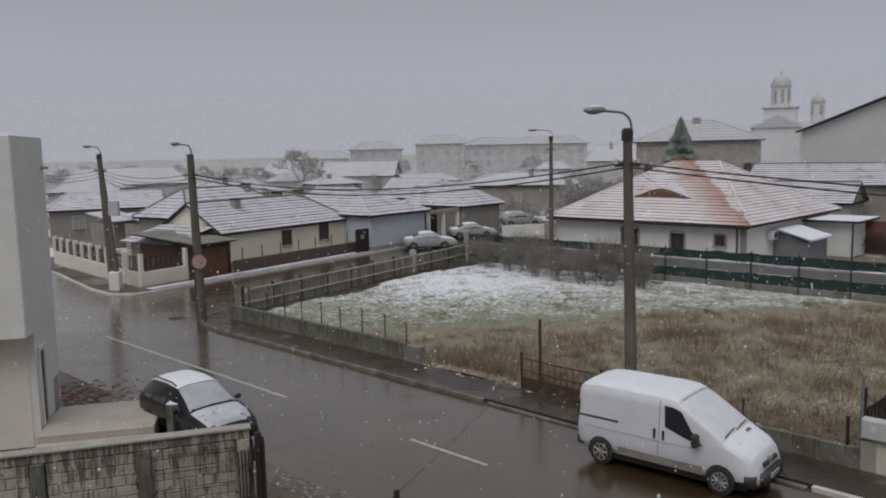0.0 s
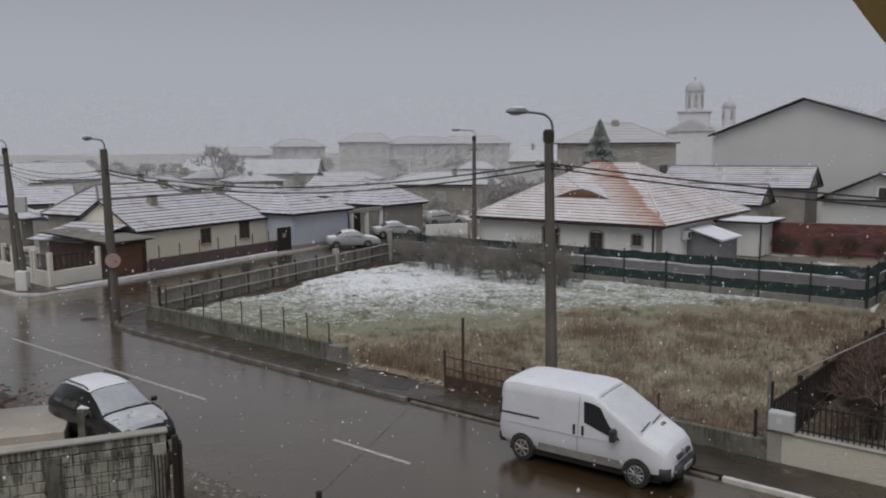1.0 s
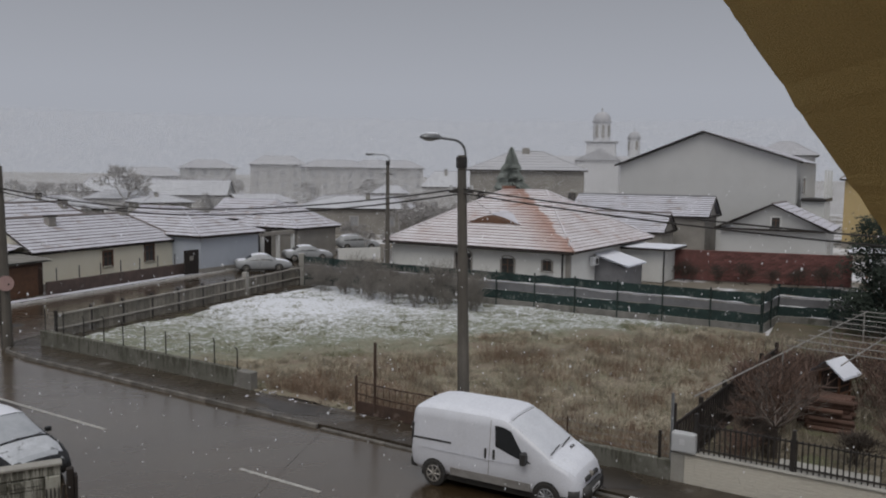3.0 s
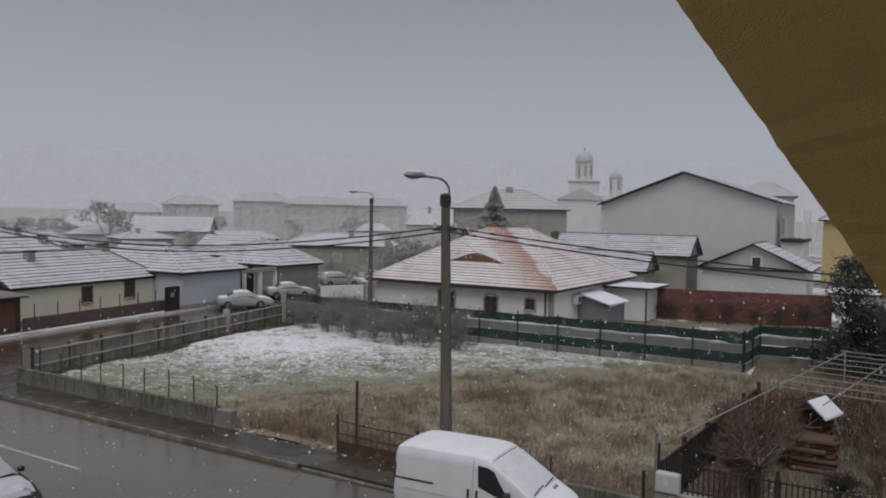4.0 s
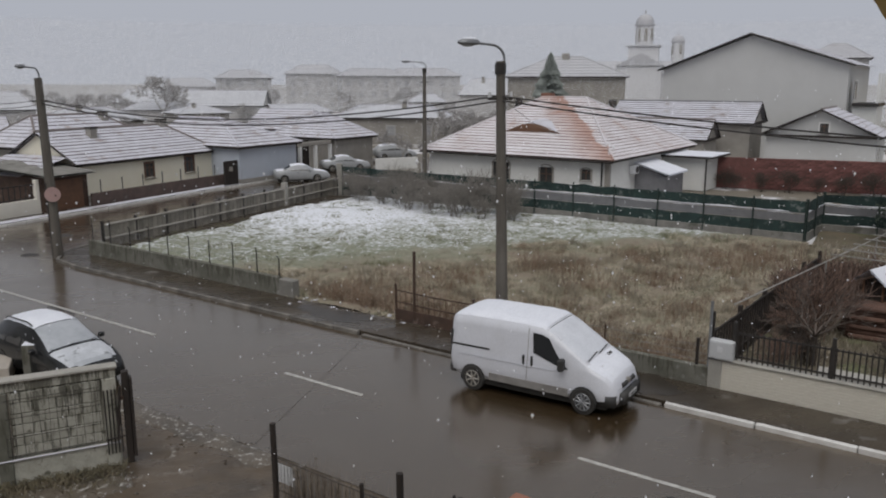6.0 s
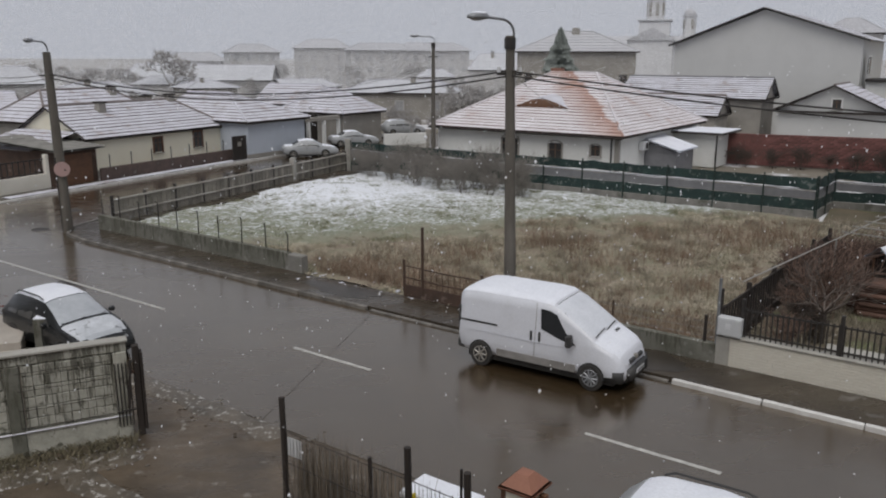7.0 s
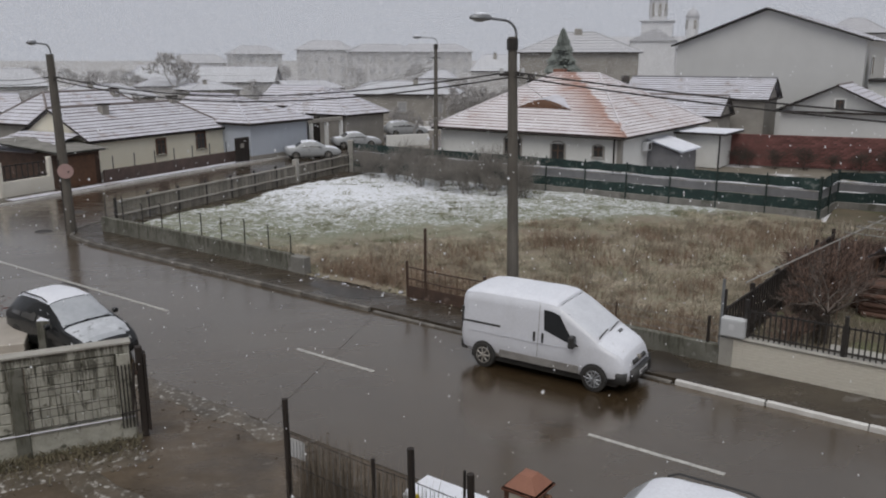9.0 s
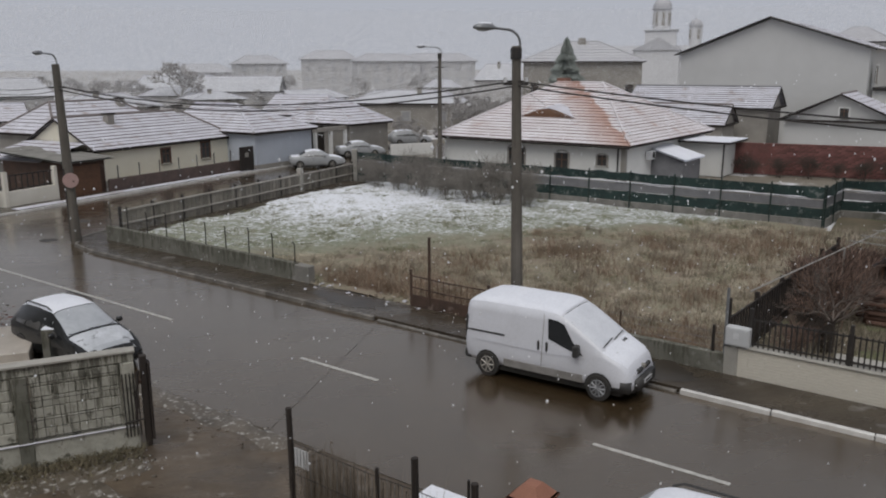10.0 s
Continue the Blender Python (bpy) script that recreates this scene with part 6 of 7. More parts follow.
def car(m, stations, paint, label, cover=True, glass_snow=True):
    c = thing("parked_car", m, label, "car", "parked cars")
    B = Body(stations)
    hatch = stations is HATCH
    part("body", B.loft(), paint, c, "", True)
    part("bumper_snow", B.over(stations[-3][0], stations[-2][0] + 0.05, 0.9, 0.010, 6, 0.002), "glass_slush", c, "", True)
    r0, r1 = (0.55, 2.2) if hatch else (1.4, 2.45)
    w0, w1 = (2.3, 3.18) if hatch else (2.55, 3.15)
    h0, h1 = (3.28, 4.05) if hatch else (3.25, 4.25)
    if cover:
        part("roof_snow", B.over(r0 - 0.12, r1 + 0.06, 1.0, 0.03, 14, 0.006), "snow", c, "", True)
        part("bonnet_snow", B.over(h0 - 0.06, h1, 1.0, 0.014, 10, 0.004), "bonnet_slush" if paint == "black_paint" and hatch else "snow", c, "wet thawing snow on the bonnet" if hatch else "", True)
    part("windscreen", B.over(w0, w1, 1.0, 0.006), "glass_dark", c)
    if glass_snow:
        part("windscreen_snow", B.over(w0 - 0.02, w1 - 0.03, 0.99, 0.014, 10, 0.004), "glass_slush", c, "thin wet snow on glass", True)
    if not hatch:
        part("rear_window", B.over(0.85, 1.33, 0.92, 0.006), "glass_dark", c)
        part("boot_snow", B.over(0.15, 0.78, 0.96, 0.03, 8, 0.01), "snow", c, "", True)
    for sgn in (-1, 1):
        panes = (((0.45, 0.12), (1.0, 0.06), (1.0, 0.86), (0.75, 0.84)), ((1.08, 0.06), (1.85, 0.06), (1.85, 0.88), (1.08, 0.87)), ((1.93, 0.06), (2.85, 0.05), (2.30, 0.88), (1.93, 0.88))) if hatch else (((1.05, 0.1), (1.85, 0.06), (1.85, 0.88), (1.45, 0.86)), ((1.93, 0.06), (2.95, 0.05), (2.48, 0.88), (1.93, 0.88)))
        for q in panes:
            part("side_window", B.flank(q, sgn), "window_glass", c)
        part("mirror", box(2.72, 2.86, min(sgn * 0.9, sgn * 1.06), max(sgn * 0.9, sgn * 1.06), 0.95, 1.08, 0.03), paint, c)
        part("door_handle", box(1.72, 1.86, min(sgn * 0.87, sgn * 0.905), max(sgn * 0.87, sgn * 0.905), 0.80, 0.83, 0.006), paint, c)
        part("door_seam", B.flank(((1.88, -0.9), (1.895, -0.9), (1.895, 0.9), (1.88, 0.9)), sgn, 0.004), "black_plastic", c)
        for x in (0.78, 3.38):
            arch(c, x, sgn * 0.885, 0.305, sgn)
            wheel(c, x, sgn * 0.81, 0.305, sgn, 5)
        hl = bmesh.new()
        poly([(4.0, sgn * 0.80, 0.66), (4.28, sgn * 0.62, 0.58), (4.26, sgn * 0.48, 0.66), (3.95, sgn * 0.72, 0.78)], hl)
        part("headlight", hl, "lamp_lens", c)
    if hatch:
        for sgn in (-1, 1):
            part("roof_bar", tube([(0.62, sgn * 0.575, 1.47), (0.8, sgn * 0.585, 1.56), (1.9, sgn * 0.60, 1.585), (2.15, sgn * 0.60, 1.52)], 0.02, 6), "black_plastic", c)
    xe = stations[-1][0]
    part("underbody", box(0.3, xe - 0.3, -0.72, 0.72, 0.14, 0.24, 0.02), "rubber", c)
    part("grille", box(xe - 0.1, xe + 0.012, -0.42, 0.42, 0.50, 0.58, 0.01), "black_plastic", c)
    part("number_plate", box(xe + 0.004, xe + 0.02, -0.26, 0.26, 0.36, 0.46, 0.004), "white_plastic", c)
    for y in (-0.3, 0.3):
        part("wiper", tube([(w1 + 0.03, y, B.row(w1 + 0.03)[2] + 0.04), (w1 - 0.03, y + 0.3, B.row(w1 - 0.03)[2] + 0.045)], 0.01, 4), "black_plastic", c)
    return c


p = at(-23.25, 11.3)
car(pose(p.x, p.y, 0, 0, 0, -46.0), HATCH, "black_paint", "black family hatchback with snow on roof and bonnet")
p = at(-4.6, 11.0)
car(pose(p.x, p.y, 0, 0, 0, -44.3), HATCH, "silver_paint", "silver hatchback covered with snow beside the street")
car(pose(-3.3, 66.6, 0, 0, 0, 8), SALOON, "silver_paint", "silver saloon under thin snow by the blue-grey house", glass_snow=True)
car(pose(0.6, 74.0, 0, 0, 0, 14), SALOON, "silver_paint", "pale car with a snow-covered roof in the side street")
car(pose(6.1, 82.6, 0.2, 0, 0, 12), HATCH, "silver_paint", "car under thick snow behind the pale yard wall")
yard_w = thing("yard_wall", face_pose((5.6, 74.6), (9.4, 75.6)), "low pale yard wall beside the parked cars", "wall", kind="structure")
part("wall_body", box(0, 4.2, 0, 0.2, -0.05, 1.05, 0.02), "white_plaster", yard_w)
part("post", box(4.2, 4.5, -0.05, 0.25, -0.05, 1.35, 0.02), "dull_plaster", yard_w)

# ---------- the white building at the road's near side ----------
wb = thing("white_building", face_pose((-11.40, 21.9, 0), (-12.20, 25.4, 0)), "plain white rendered building with a beige lower wall", "building")
part("wall", box(0, 2.45, 0, 9, -0.05, 8.45), "white_plaster", wb)
part("upper_volume", box(-0.75, 2.45, -0.02, 9, 3.25, 8.7, 0.03), "white_plaster", wb, "overhanging white upper storeys")
part("lower_wall", box(-0.02, -0.004, 0.2, 8.9, 0, 3.24), "cream_plaster", wb, "beige lower wall")
window_part(wb, 0.55, 0.0, 0.55, 0.42, 2.1, -1, False, "white_plaster")
part("door", box(1.7, 2.25, -0.03, -0.005, 0.05, 1.5, 0.01), "pale_concrete", wb)
part("gutter_spout", box(2.05, 2.4, -0.16, -0.03, 7.75, 7.82), "pale_concrete", wb)
land = thing("landing", face_pose((-11.40, 21.9, 0), (-12.20, 25.4, 0)), "low beige tiled landing with a step beside the building", "landing")
part("slab", box(-0.7, 2.0, -3.1, -0.05, 0, 0.52, 0.02), "beige_tile", land)
part("step", box(-1.1, -0.705, -3.3, -0.05, 0, 0.30, 0.02), "beige_tile", land)
bol = thing("concrete_post", pose(-7.7, 22.15, 0), "short square concrete post with a snowy top", "post")
part("shaft", box(-0.19, 0.19, -0.19, 0.19, 0, 1.08, 0.02), "mossy_concrete", bol)
part("snow_cap", box(-0.18, 0.18, -0.18, 0.18, 1.083, 1.12, 0.012), "snow", bol)


# ---------- the precast panel wall with its gate end ----------
def panel_wall():
    a, b = Vector((-12.0, 14.35, 0)), Vector((-4.25, 16.80, 0))
    ln = (b - a).length
    w = thing("panel_wall", face_pose(a, b), "weathered precast concrete panel wall with brick pattern and snow", "wall", kind="structure")
    part("plinth", box(0, ln, -0.02, 0.2, -0.1, 0.52, 0.02), "panel", w)
    part("plinth_ledge", box(0, ln, -0.065, -0.021, 0.505, 0.535, 0.01), "roof_snow", w)
    part("top_beam", box(0, ln, 0.0, 0.18, 1.95, 2.15, 0.015), "panel", w)
    part("coping", box(-0.05, ln + 0.03, -0.06, 0.24, 2.152, 2.21, 0.012), "pale_concrete", w)
    bay = 2.02
    k = 0
    x = ln - 0.28
    while x > 0.2:
        part("post", box(x, x + 0.27, -0.05, 0.2, 0, 1.948, 0.015), "mossy_concrete" if x < ln - 1 else "panel", w)
        x0 = x - bay + 0.29
        pn = part("panel", box(max(0, x0), x - 0.01, 0.04, 0.12, 0.55, 1.945), "panel", w)
        wid = x - 0.02 - x0
        for r in range(6):
            cols = 4
            for c in range(-1 if r % 2 else 0, cols):
                t0, t1 = x0 + wid * (c + (0.5 if r % 2 else 0)) / cols, x0 + wid * (c + 1 + (0.5 if r % 2 else 0)) / cols
                t0, t1 = max(t0, x0), min(t1, x - 0.02)
                if t1 - t0 < 0.08 or t0 < 0:
                    continue
                ob = part("tile", box(t0 + 0.012, t1 - 0.012, 0.005 + random.uniform(0, 0.01), 0.039, 0.57 + r * 0.228, 0.57 + r * 0.228 + 0.208, 0.01), "panel", pn)
        x -= bay
    # rusty lattice grille leaning on the last panel
    gr = thing("iron_grille", face_pose(a, b), "thin rusty iron grille standing against the wall", "grille")
    gx0, gx1 = ln - 2.1, ln - 0.36
    for i in range(12):
        xx = gx0 + (gx1 - gx0) * i / 11
        part("bar", tube([(xx, -0.055, 0.60), (xx + 0.03 * math.sin(i * 2.7), -0.03, 1.88)], 0.005, 5), "dark_metal", gr)
    for z in (0.62, 1.0, 1.42, 1.8):
        part("rail", tube([(gx0, -0.06, z), (gx1, -0.06, z)], 0.007, 5), "dark_metal", gr)
    gp = thing("gate_post", face_pose(a, b), "dark wooden gate post and leaf at the wall's end", "gate")
    part("post", box(ln + 0.10, ln + 0.24, -0.05, 0.1, 0, 2.05, 0.015), "dark_wood", gp)
    part("brace", tube([(ln + 0.05, -0.08, 1.75), (ln - 0.05, -0.1, 0.7)], 0.03, 6), "dark_wood", gp)
    part("hinge", box(ln + 0.02, ln + 0.11, -0.06, 0.0, 1.45, 1.52), "rust", gp)
    part("leaf_edge", box(ln + 0.245, ln + 0.30, -0.1, 0.16, 0.15, 1.9, 0.01), "dark_wood", gp)
    for k in range(5):
        part("bar", tube([(ln - 0.26 + 0.07 * k, -0.09, 0.3), (ln - 0.27 + 0.072 * k, -0.09, 1.72)], 0.016, 5), "dark_metal", gp)
    part("rail", tube([(ln - 0.30, -0.10, 0.62), (ln + 0.1, -0.10, 0.66)], 0.022, 5), "dark_metal", gp)


panel_wall()

# bank of weeds, mud and old snow before the wall and along the near road edge
spots = []
for _ in range(4200):
    s = rng.uniform(0, 8.2)
    q = Vector((-12.0, 14.35, 0)).lerp(Vector((-4.25, 16.80, 0)), s / 8.13) + Vector((0.30, -0.954, 0)) * abs(rng.gauss(0.15, 0.42))
    spots.append((q.x, q.y, 0.0, rng.uniform(0.03, 0.17), 0.009, rng.uniform(0.5, 1.8)))
blades("weed_bank", spots, "weed", "straggly weeds at the foot of the panel wall", "weeds")


def lumps(name, count, place, material, label, size=(0.04, 0.16)):
    """Many low irregular lumps joined as one."""
    bm = bmesh.new()
    for _ in range(count):
        x, y = place()
        r = rng.uniform(*size)
        tmp = bmesh.ops.create_icosphere(bm, subdivisions=1, radius=r, matrix=Matrix.Translation((x, y, 0)))
        for v in tmp["verts"]:
            v.co.x = x + (v.co.x - x) * rng.uniform(0.8, 1.6)
            v.co.y = y + (v.co.y - y) * rng.uniform(0.8, 1.6)
            v.co.z *= rng.uniform(0.12, 0.35)
    return tagged(link_mesh(name, bm, material, smooth=True), label, "snow", kind="stuff")


def edge_spot():
    q = at(rng.uniform(-26, -11.5), 10.95 + rng.gauss(0, 0.16))
    return q.x, q.y


def bank_spot():
    s = rng.uniform(2, 8.3)
    q = Vector((-12.0, 14.35, 0)).lerp(Vector((-4.25, 16.80, 0)), s / 8.13) + Vector((0.30, -0.954, 0)) * abs(rng.gauss(0.7, 0.35))
    return q.x, q.y


def rubble_spot():
    return -12.2 + rng.gauss(0, 0.9), 26.6 + rng.gauss(0, 0.9)


def lot_spot():
    while True:
        u, n = rng.uniform(-30, -7), rng.uniform(21, 40)
        if brown_side(u, n) > -0.1:
            return at(u, n).x, at(u, n).y


lumps("brick_rubble", 160, rubble_spot, "brick_red", "broken brick rubble beside the white building", (0.03, 0.10))
lumps("snow_remains", 110, rubble_spot, "slush", "dirty snow among the rubble", (0.03, 0.10))
for ob in (lumps("snow_specks", 170, lot_spot, "roof_snow", "small remains of snow in the dry grass", (0.01, 0.06)),):
    ob.location.z = 0.14
lumps("snow_remains", 260, edge_spot, "slush", "broken grey slush along the road edge", (0.012, 0.07))
lumps("snow_remains", 420, bank_spot, "roof_snow", "crumbs of old snow before the panel wall", (0.004, 0.018))
lumps("snow_remains", 700, edge_spot, "slush", "crumbs of old snow along the road edge", (0.006, 0.035))
lumps("snow_remains", 400, bank_spot, "slush", "dirty snow remains before the panel wall", (0.012, 0.055))
lumps("mud_lumps", 140, lambda: (at(rng.uniform(-26, -10), 10.6 + rng.gauss(0, 0.5)).to_2d()), "mud", "lumps of wet mud on the verge", (0.01, 0.04))


def slush_strip(name, m, ln, wd, label):
    """An uneven strip of mud and half-melted snow."""
    bm = bmesh.new()
    nx, ny = int(ln / 0.12), max(3, int(wd / 0.12))
    g = [[bm.verts.new((ln * i / nx, wd * j / ny + 0.18 * noise.noise((i * 0.12, j * 0.3, ln)), -0.03 + (0.045 + 0.05 * max(0, noise.noise((i * 0.31, j * 0.31, wd)))) * min(1, 1.6 * math.sin(math.pi * j / ny)) * min(1, i / 4, (nx - i) / 4))) for i in range(nx + 1)] for j in range(ny + 1)]
    for j in range(ny):
        for i in range(nx):
            bm.faces.new((g[j][i], g[j][i + 1], g[j + 1][i + 1], g[j + 1][i]))
    ob = tagged(link_mesh(name, bm, "slush", smooth=True), label, "slush", kind="structure")
    ob.matrix_world = m
    return ob


slush_strip("roadside_slush", road_pose(-27, 10.55), 15.0, 0.75, "trodden mud and half-melted snow at the road edge")
slush_strip("bank_slush", face_pose((-12.0, 14.35, 0), (-4.25, 16.80, 0)) @ Matrix.Translation((0.5, -1.35, 0)), 7.9, 0.9, "mud and thawing snow before the panel wall")
slush_strip("drive_slush", road_pose(-14.6, 7.0), 3.6, 0.7, "rut of mud and thawing snow in the drive")


# ---------- the near fence ----------
def near_fence():
    f = thing("near_fence", road_pose(-9.89, 8.9), "rusty wire-mesh fence with dark old posts", "fence", kind="structure")
    for x, h, r in ((0.0, 2.22, 0.055), (2.01, 1.71, 0.035), (2.79, 2.12, 0.06), (3.91, 2.05, 0.06)):
        part("post", tube([(x, 0, -0.1), (x + 0.01, 0, h * 0.5), (x - 0.01, 0, h)], [r, r, r * 0.95], 8), "dark_wood", f)
    part("post", tube([(3.78, 0.02, -0.1), (3.78, 0.02, 2.06)], 0.025, 6), "dark_metal", f)
    for z in (0.35, 0.95, 1.55):
        part("wire", tube([(0, 0, z + 0.05), (2.0, 0, z), (2.79, 0, z + 0.02), (3.85, 0, z)], 0.008, 5), "dark_metal", f)
    for k in range(48):
        x = 0.08 + 0.079 * k
        part("mesh_bar", tube([(x, 0, 0.1), (x, 0, 1.6 - 0.05 * (k % 3))], 0.006, 4), "grey_metal" if k % 2 else "dark_metal", f)
    part("notice", box(0.07, 0.42, 0.012, 0.02, 1.15, 1.5, 0.003), "white_plastic", f, "faded white board")
    pil = thing("gate_pillar", road_pose(-5.02, 8.9), "beige gate pillar with an orange tiled cap", "pillar")
    part("shaft", box(-0.2, 0.2, -0.2, 0.2, -0.1, 2.16, 0.015), "cream_plaster", pil)
    cap = bmesh.new()
    bmesh.ops.create_cone(cap, segments=4, radius1=0.35, radius2=0.14, depth=0.17, cap_ends=True)
    bmesh.ops.transform(cap, matrix=Matrix.Translation((0, 0, 2.30)) @ Matrix.Rotation(radians(45), 4, "Z"), verts=list(cap.verts))
    box(-0.28, 0.28, -0.28, 0.28, 2.163, 2.20, 0.008, cap)
    part("cap", merge(cap, box(-0.28, 0.28, -0.28, 0.28, 2.163, 2.20, 0.008)), "orange_cap", pil)
    part("side_board", box(-0.30, -0.205, -0.16, 0.16, 0.0, 2.1, 0.01), "brown_wood", pil)
    wd = thing("wooden_fence", road_pose(-4.8, 8.9), "brown wooden board fence beside the gate pillar", "fence", kind="structure")
    for k in range(6):
        part("board", box(0.0, 5.0, -0.02, 0.02, 0.15 + 0.33 * k, 0.15 + 0.33 * k + 0.27, 0.008), "brown_wood", wd)
    for x in (0.05, 2.4, 4.9):
        part("post", box(x - 0.05, x + 0.05, 0.025, 0.11, 0, 2.1, 0.01), "brown_wood", wd)


near_fence()
spots = []
for _ in range(1500):
    q = at(-9.7 + abs(rng.gauss(0, 1.1)), 9.15 + rng.gauss(0, 0.2))
    spots.append((q.x, q.y, 0.0, rng.uniform(0.4, 1.7), 0.005, rng.uniform(0.02, 0.2)))
blades("dry_stalks", spots, "stalk", "tall dry stalks behind the mesh fence", "weeds")
crate = thing("plastic_crate", road_pose(-7.6, 9.75), "white and blue plastic chest with snow on its lid", "chest")
part("chest", box(-0.05, 1.15, -0.3, 0.3, 0.0, 0.82, 0.03), "blue_plastic", crate)
part("lid", box(-0.1, 1.2, -0.35, 0.35, 0.823, 0.93, 0.025), "white_plastic", crate)
part("lid_snow", box(-0.08, 1.18, -0.33, 0.33, 0.933, 0.97, 0.02), "snow", crate)
trest = thing("yellow_stand", road_pose(-7.55, 9.3), "bright yellow folding stand beside the chest", "stand")
part("leg", tube([(0.0, 0, 0.0), (0.12, 0.05, 0.85), (0.18, 0.1, 1.0)], 0.03, 6), "yellow_plastic", trest)
part("leg", tube([(0.55, 0, 0.0), (0.25, 0.05, 0.9), (0.18, 0.1, 1.0)], 0.03, 6), "yellow_plastic", trest)
part("bar", tube([(-0.02, 0, 0.52), (1.2, 0, 0.42)], 0.03, 6), "yellow_plastic", trest)

# ---------- the garden on the right ----------
garden = sheet("garden_ground", [at(-5.7, 20.7), at(25, 20.7), at(25, 48), at(-8.2, 48), at(-7.7, 43)], 0.05, "turf", "brown and olive winter turf of the garden", "ground")
gw = thing("garden_wall", road_pose(-5.75, 20.6), "low pale stone-clad garden wall with a smooth coping", "wall", kind="structure")
part("wall_core", box(0, 18, 0.02, 0.25, -0.05, 0.83), "stone_clad", gw)
part("coping", box(-0.02, 18, -0.05, 0.29, 0.833, 0.885, 0.012), "pale_concrete", gw)
stone = [bpy.data.meshes.new("stone") for _ in range(3)]
for k, me in enumerate(stone):
    bm = box(0.0015, (0.42, 0.30, 0.55)[k] - 0.0015, 0, 0.05, 0.001, 0.074, 0.006)
    bm.to_mesh(me)
    bm.free()
    me.materials.append(M["stone_clad"])
for r in range(11):
    x = 0.0
    first = True
    while x < 9.5:
        k = rng.randrange(3)
        ln = (0.42, 0.30, 0.55)[k]
        if not (first and r % 2):
            ob = new("stone", stone[k])
            ob.parent = gw
            ob.location = (x, -0.010 + rng.uniform(-0.003, 0.002), 0.002 + r * 0.0752)
            x += ln
        else:
            x += 0.0
        first = False
gwp = thing("wall_pillar", road_pose(-5.95, 20.6), "rendered end pillar carrying a grey meter box", "pillar")
part("shaft", box(0.0, 0.36, -0.04, 0.3, -0.05, 0.84, 0.015), "pale_concrete", gwp)
meter = thing("meter_box", road_pose(-5.95, 20.6), "pale grey electricity meter box on a pillar", "meter box")
part("casing", box(0.02, 0.64, -0.12, 0.14, 0.89, 1.40, 0.02), "box_grey", meter)
part("door", box(0.06, 0.60, -0.135, -0.123, 0.93, 1.36, 0.006), "box_grey", meter)
part("warning_label", box(0.24, 0.38, -0.14, -0.137, 1.10, 1.26), "white_plastic", meter)


def rail_fence():
    f = thing("railing", road_pose(-5.35, 20.72), "dark iron railing on the garden wall", "railing", kind="structure")
    part("rail", box(0, 13, -0.015, 0.015, 1.60, 1.64), "dark_metal", f)
    part("rail", box(0, 13, -0.015, 0.015, 0.97, 1.01), "dark_metal", f)
    for k in range(99):
        x = 0.08 + 0.13 * k
        part("bar", box(x - 0.018, x + 0.018, -0.01, 0.01, 0.89, 1.68), "dark_metal", f)
    for x in (0.0, 2.35, 4.7, 7.05, 9.4):
        part("post", box(x - 0.045, x + 0.045, -0.045, 0.045, 0.888, 1.92, 0.008), "dark_metal", f)


rail_fence()


def dark_fence():
    f = thing("side_fence", road_pose(-6.0, 20.9) @ pose(0, 0, 0, 0, 0, 88), "dark sheet and mesh fence between lot and garden", "fence", kind="structure")
    for k in range(6):
        part("post", box(2.4 * k - 0.06, 2.4 * k + 0.06, -0.06, 0.06, 0, 1.68 if k else 2.05, 0.01), "dark_wood", f)
    for k in range(50):
        part("board", box(0.24 * k + 0.03, 0.24 * k + 0.165, -0.02, 0.01, 0.1, 1.48 + 0.04 * math.sin(k * 2.2), 0.004), "dark_wood", f)
    for z in (0.4, 1.45):
        part("rail", box(0, 12, -0.06, -0.021, z, z + 0.06), "dark_wood", f)


dark_fence()


def pergola():
    g = thing("pergola", road_pose(-5.5, 20.95) @ pose(0, 0, 0, 0, 0, 82), "pale metal pole frame of a vine pergola", "pergola")
    for y in (0.0, -1.9, -3.8, -5.7):
        part("rail", tube([(0.0 if y == 0 else 6.5, y, 2.3), (18, y, 2.35)], 0.022, 6), "pipe_grey", g)
    for k in range(9):
        x = 8.0 + 1.2 * k
        part("crossbar", tube([(x, 0.2, 2.38), (x, -6.0, 2.38)], 0.02, 6), "pipe_grey", g)
    for x in (7.0, 12.5, 17.5):
        for y in (0.0, -5.7):
            if x > 1 or y == 0:
                part("post", tube([(x, y, 0), (x, y, 2.33)], 0.03, 6), "pipe_grey", g)
    return g


pergola()
well = thing("bird_house", pose(18.3, 23.2, 0.05, 0, 0, 28) @ Matrix.Scale(0.8, 4), "small dark wooden hut on posts with a snowy pitched roof", "garden hut")
for x in (-0.5, 0.5):
    for y in (-0.4, 0.4):
        part("post", tube([(x, y, 0), (x, y, 1.95)], 0.05, 6), "brown_wood", well)
part("cabin", box(-0.45, 0.45, -0.4, 0.4, 1.15, 1.95, 0.02), "dark_wood", well)
part("floor_board", box(-0.58, 0.58, -0.5, 0.5, 1.10, 1.147, 0.01), "brown_wood", well)
for y in (-0.44, 0.44):
    part("rail", box(-0.55, 0.55, y - 0.02, y + 0.02, 1.42, 1.47, 0.005), "brown_wood", well)
bm = bmesh.new()
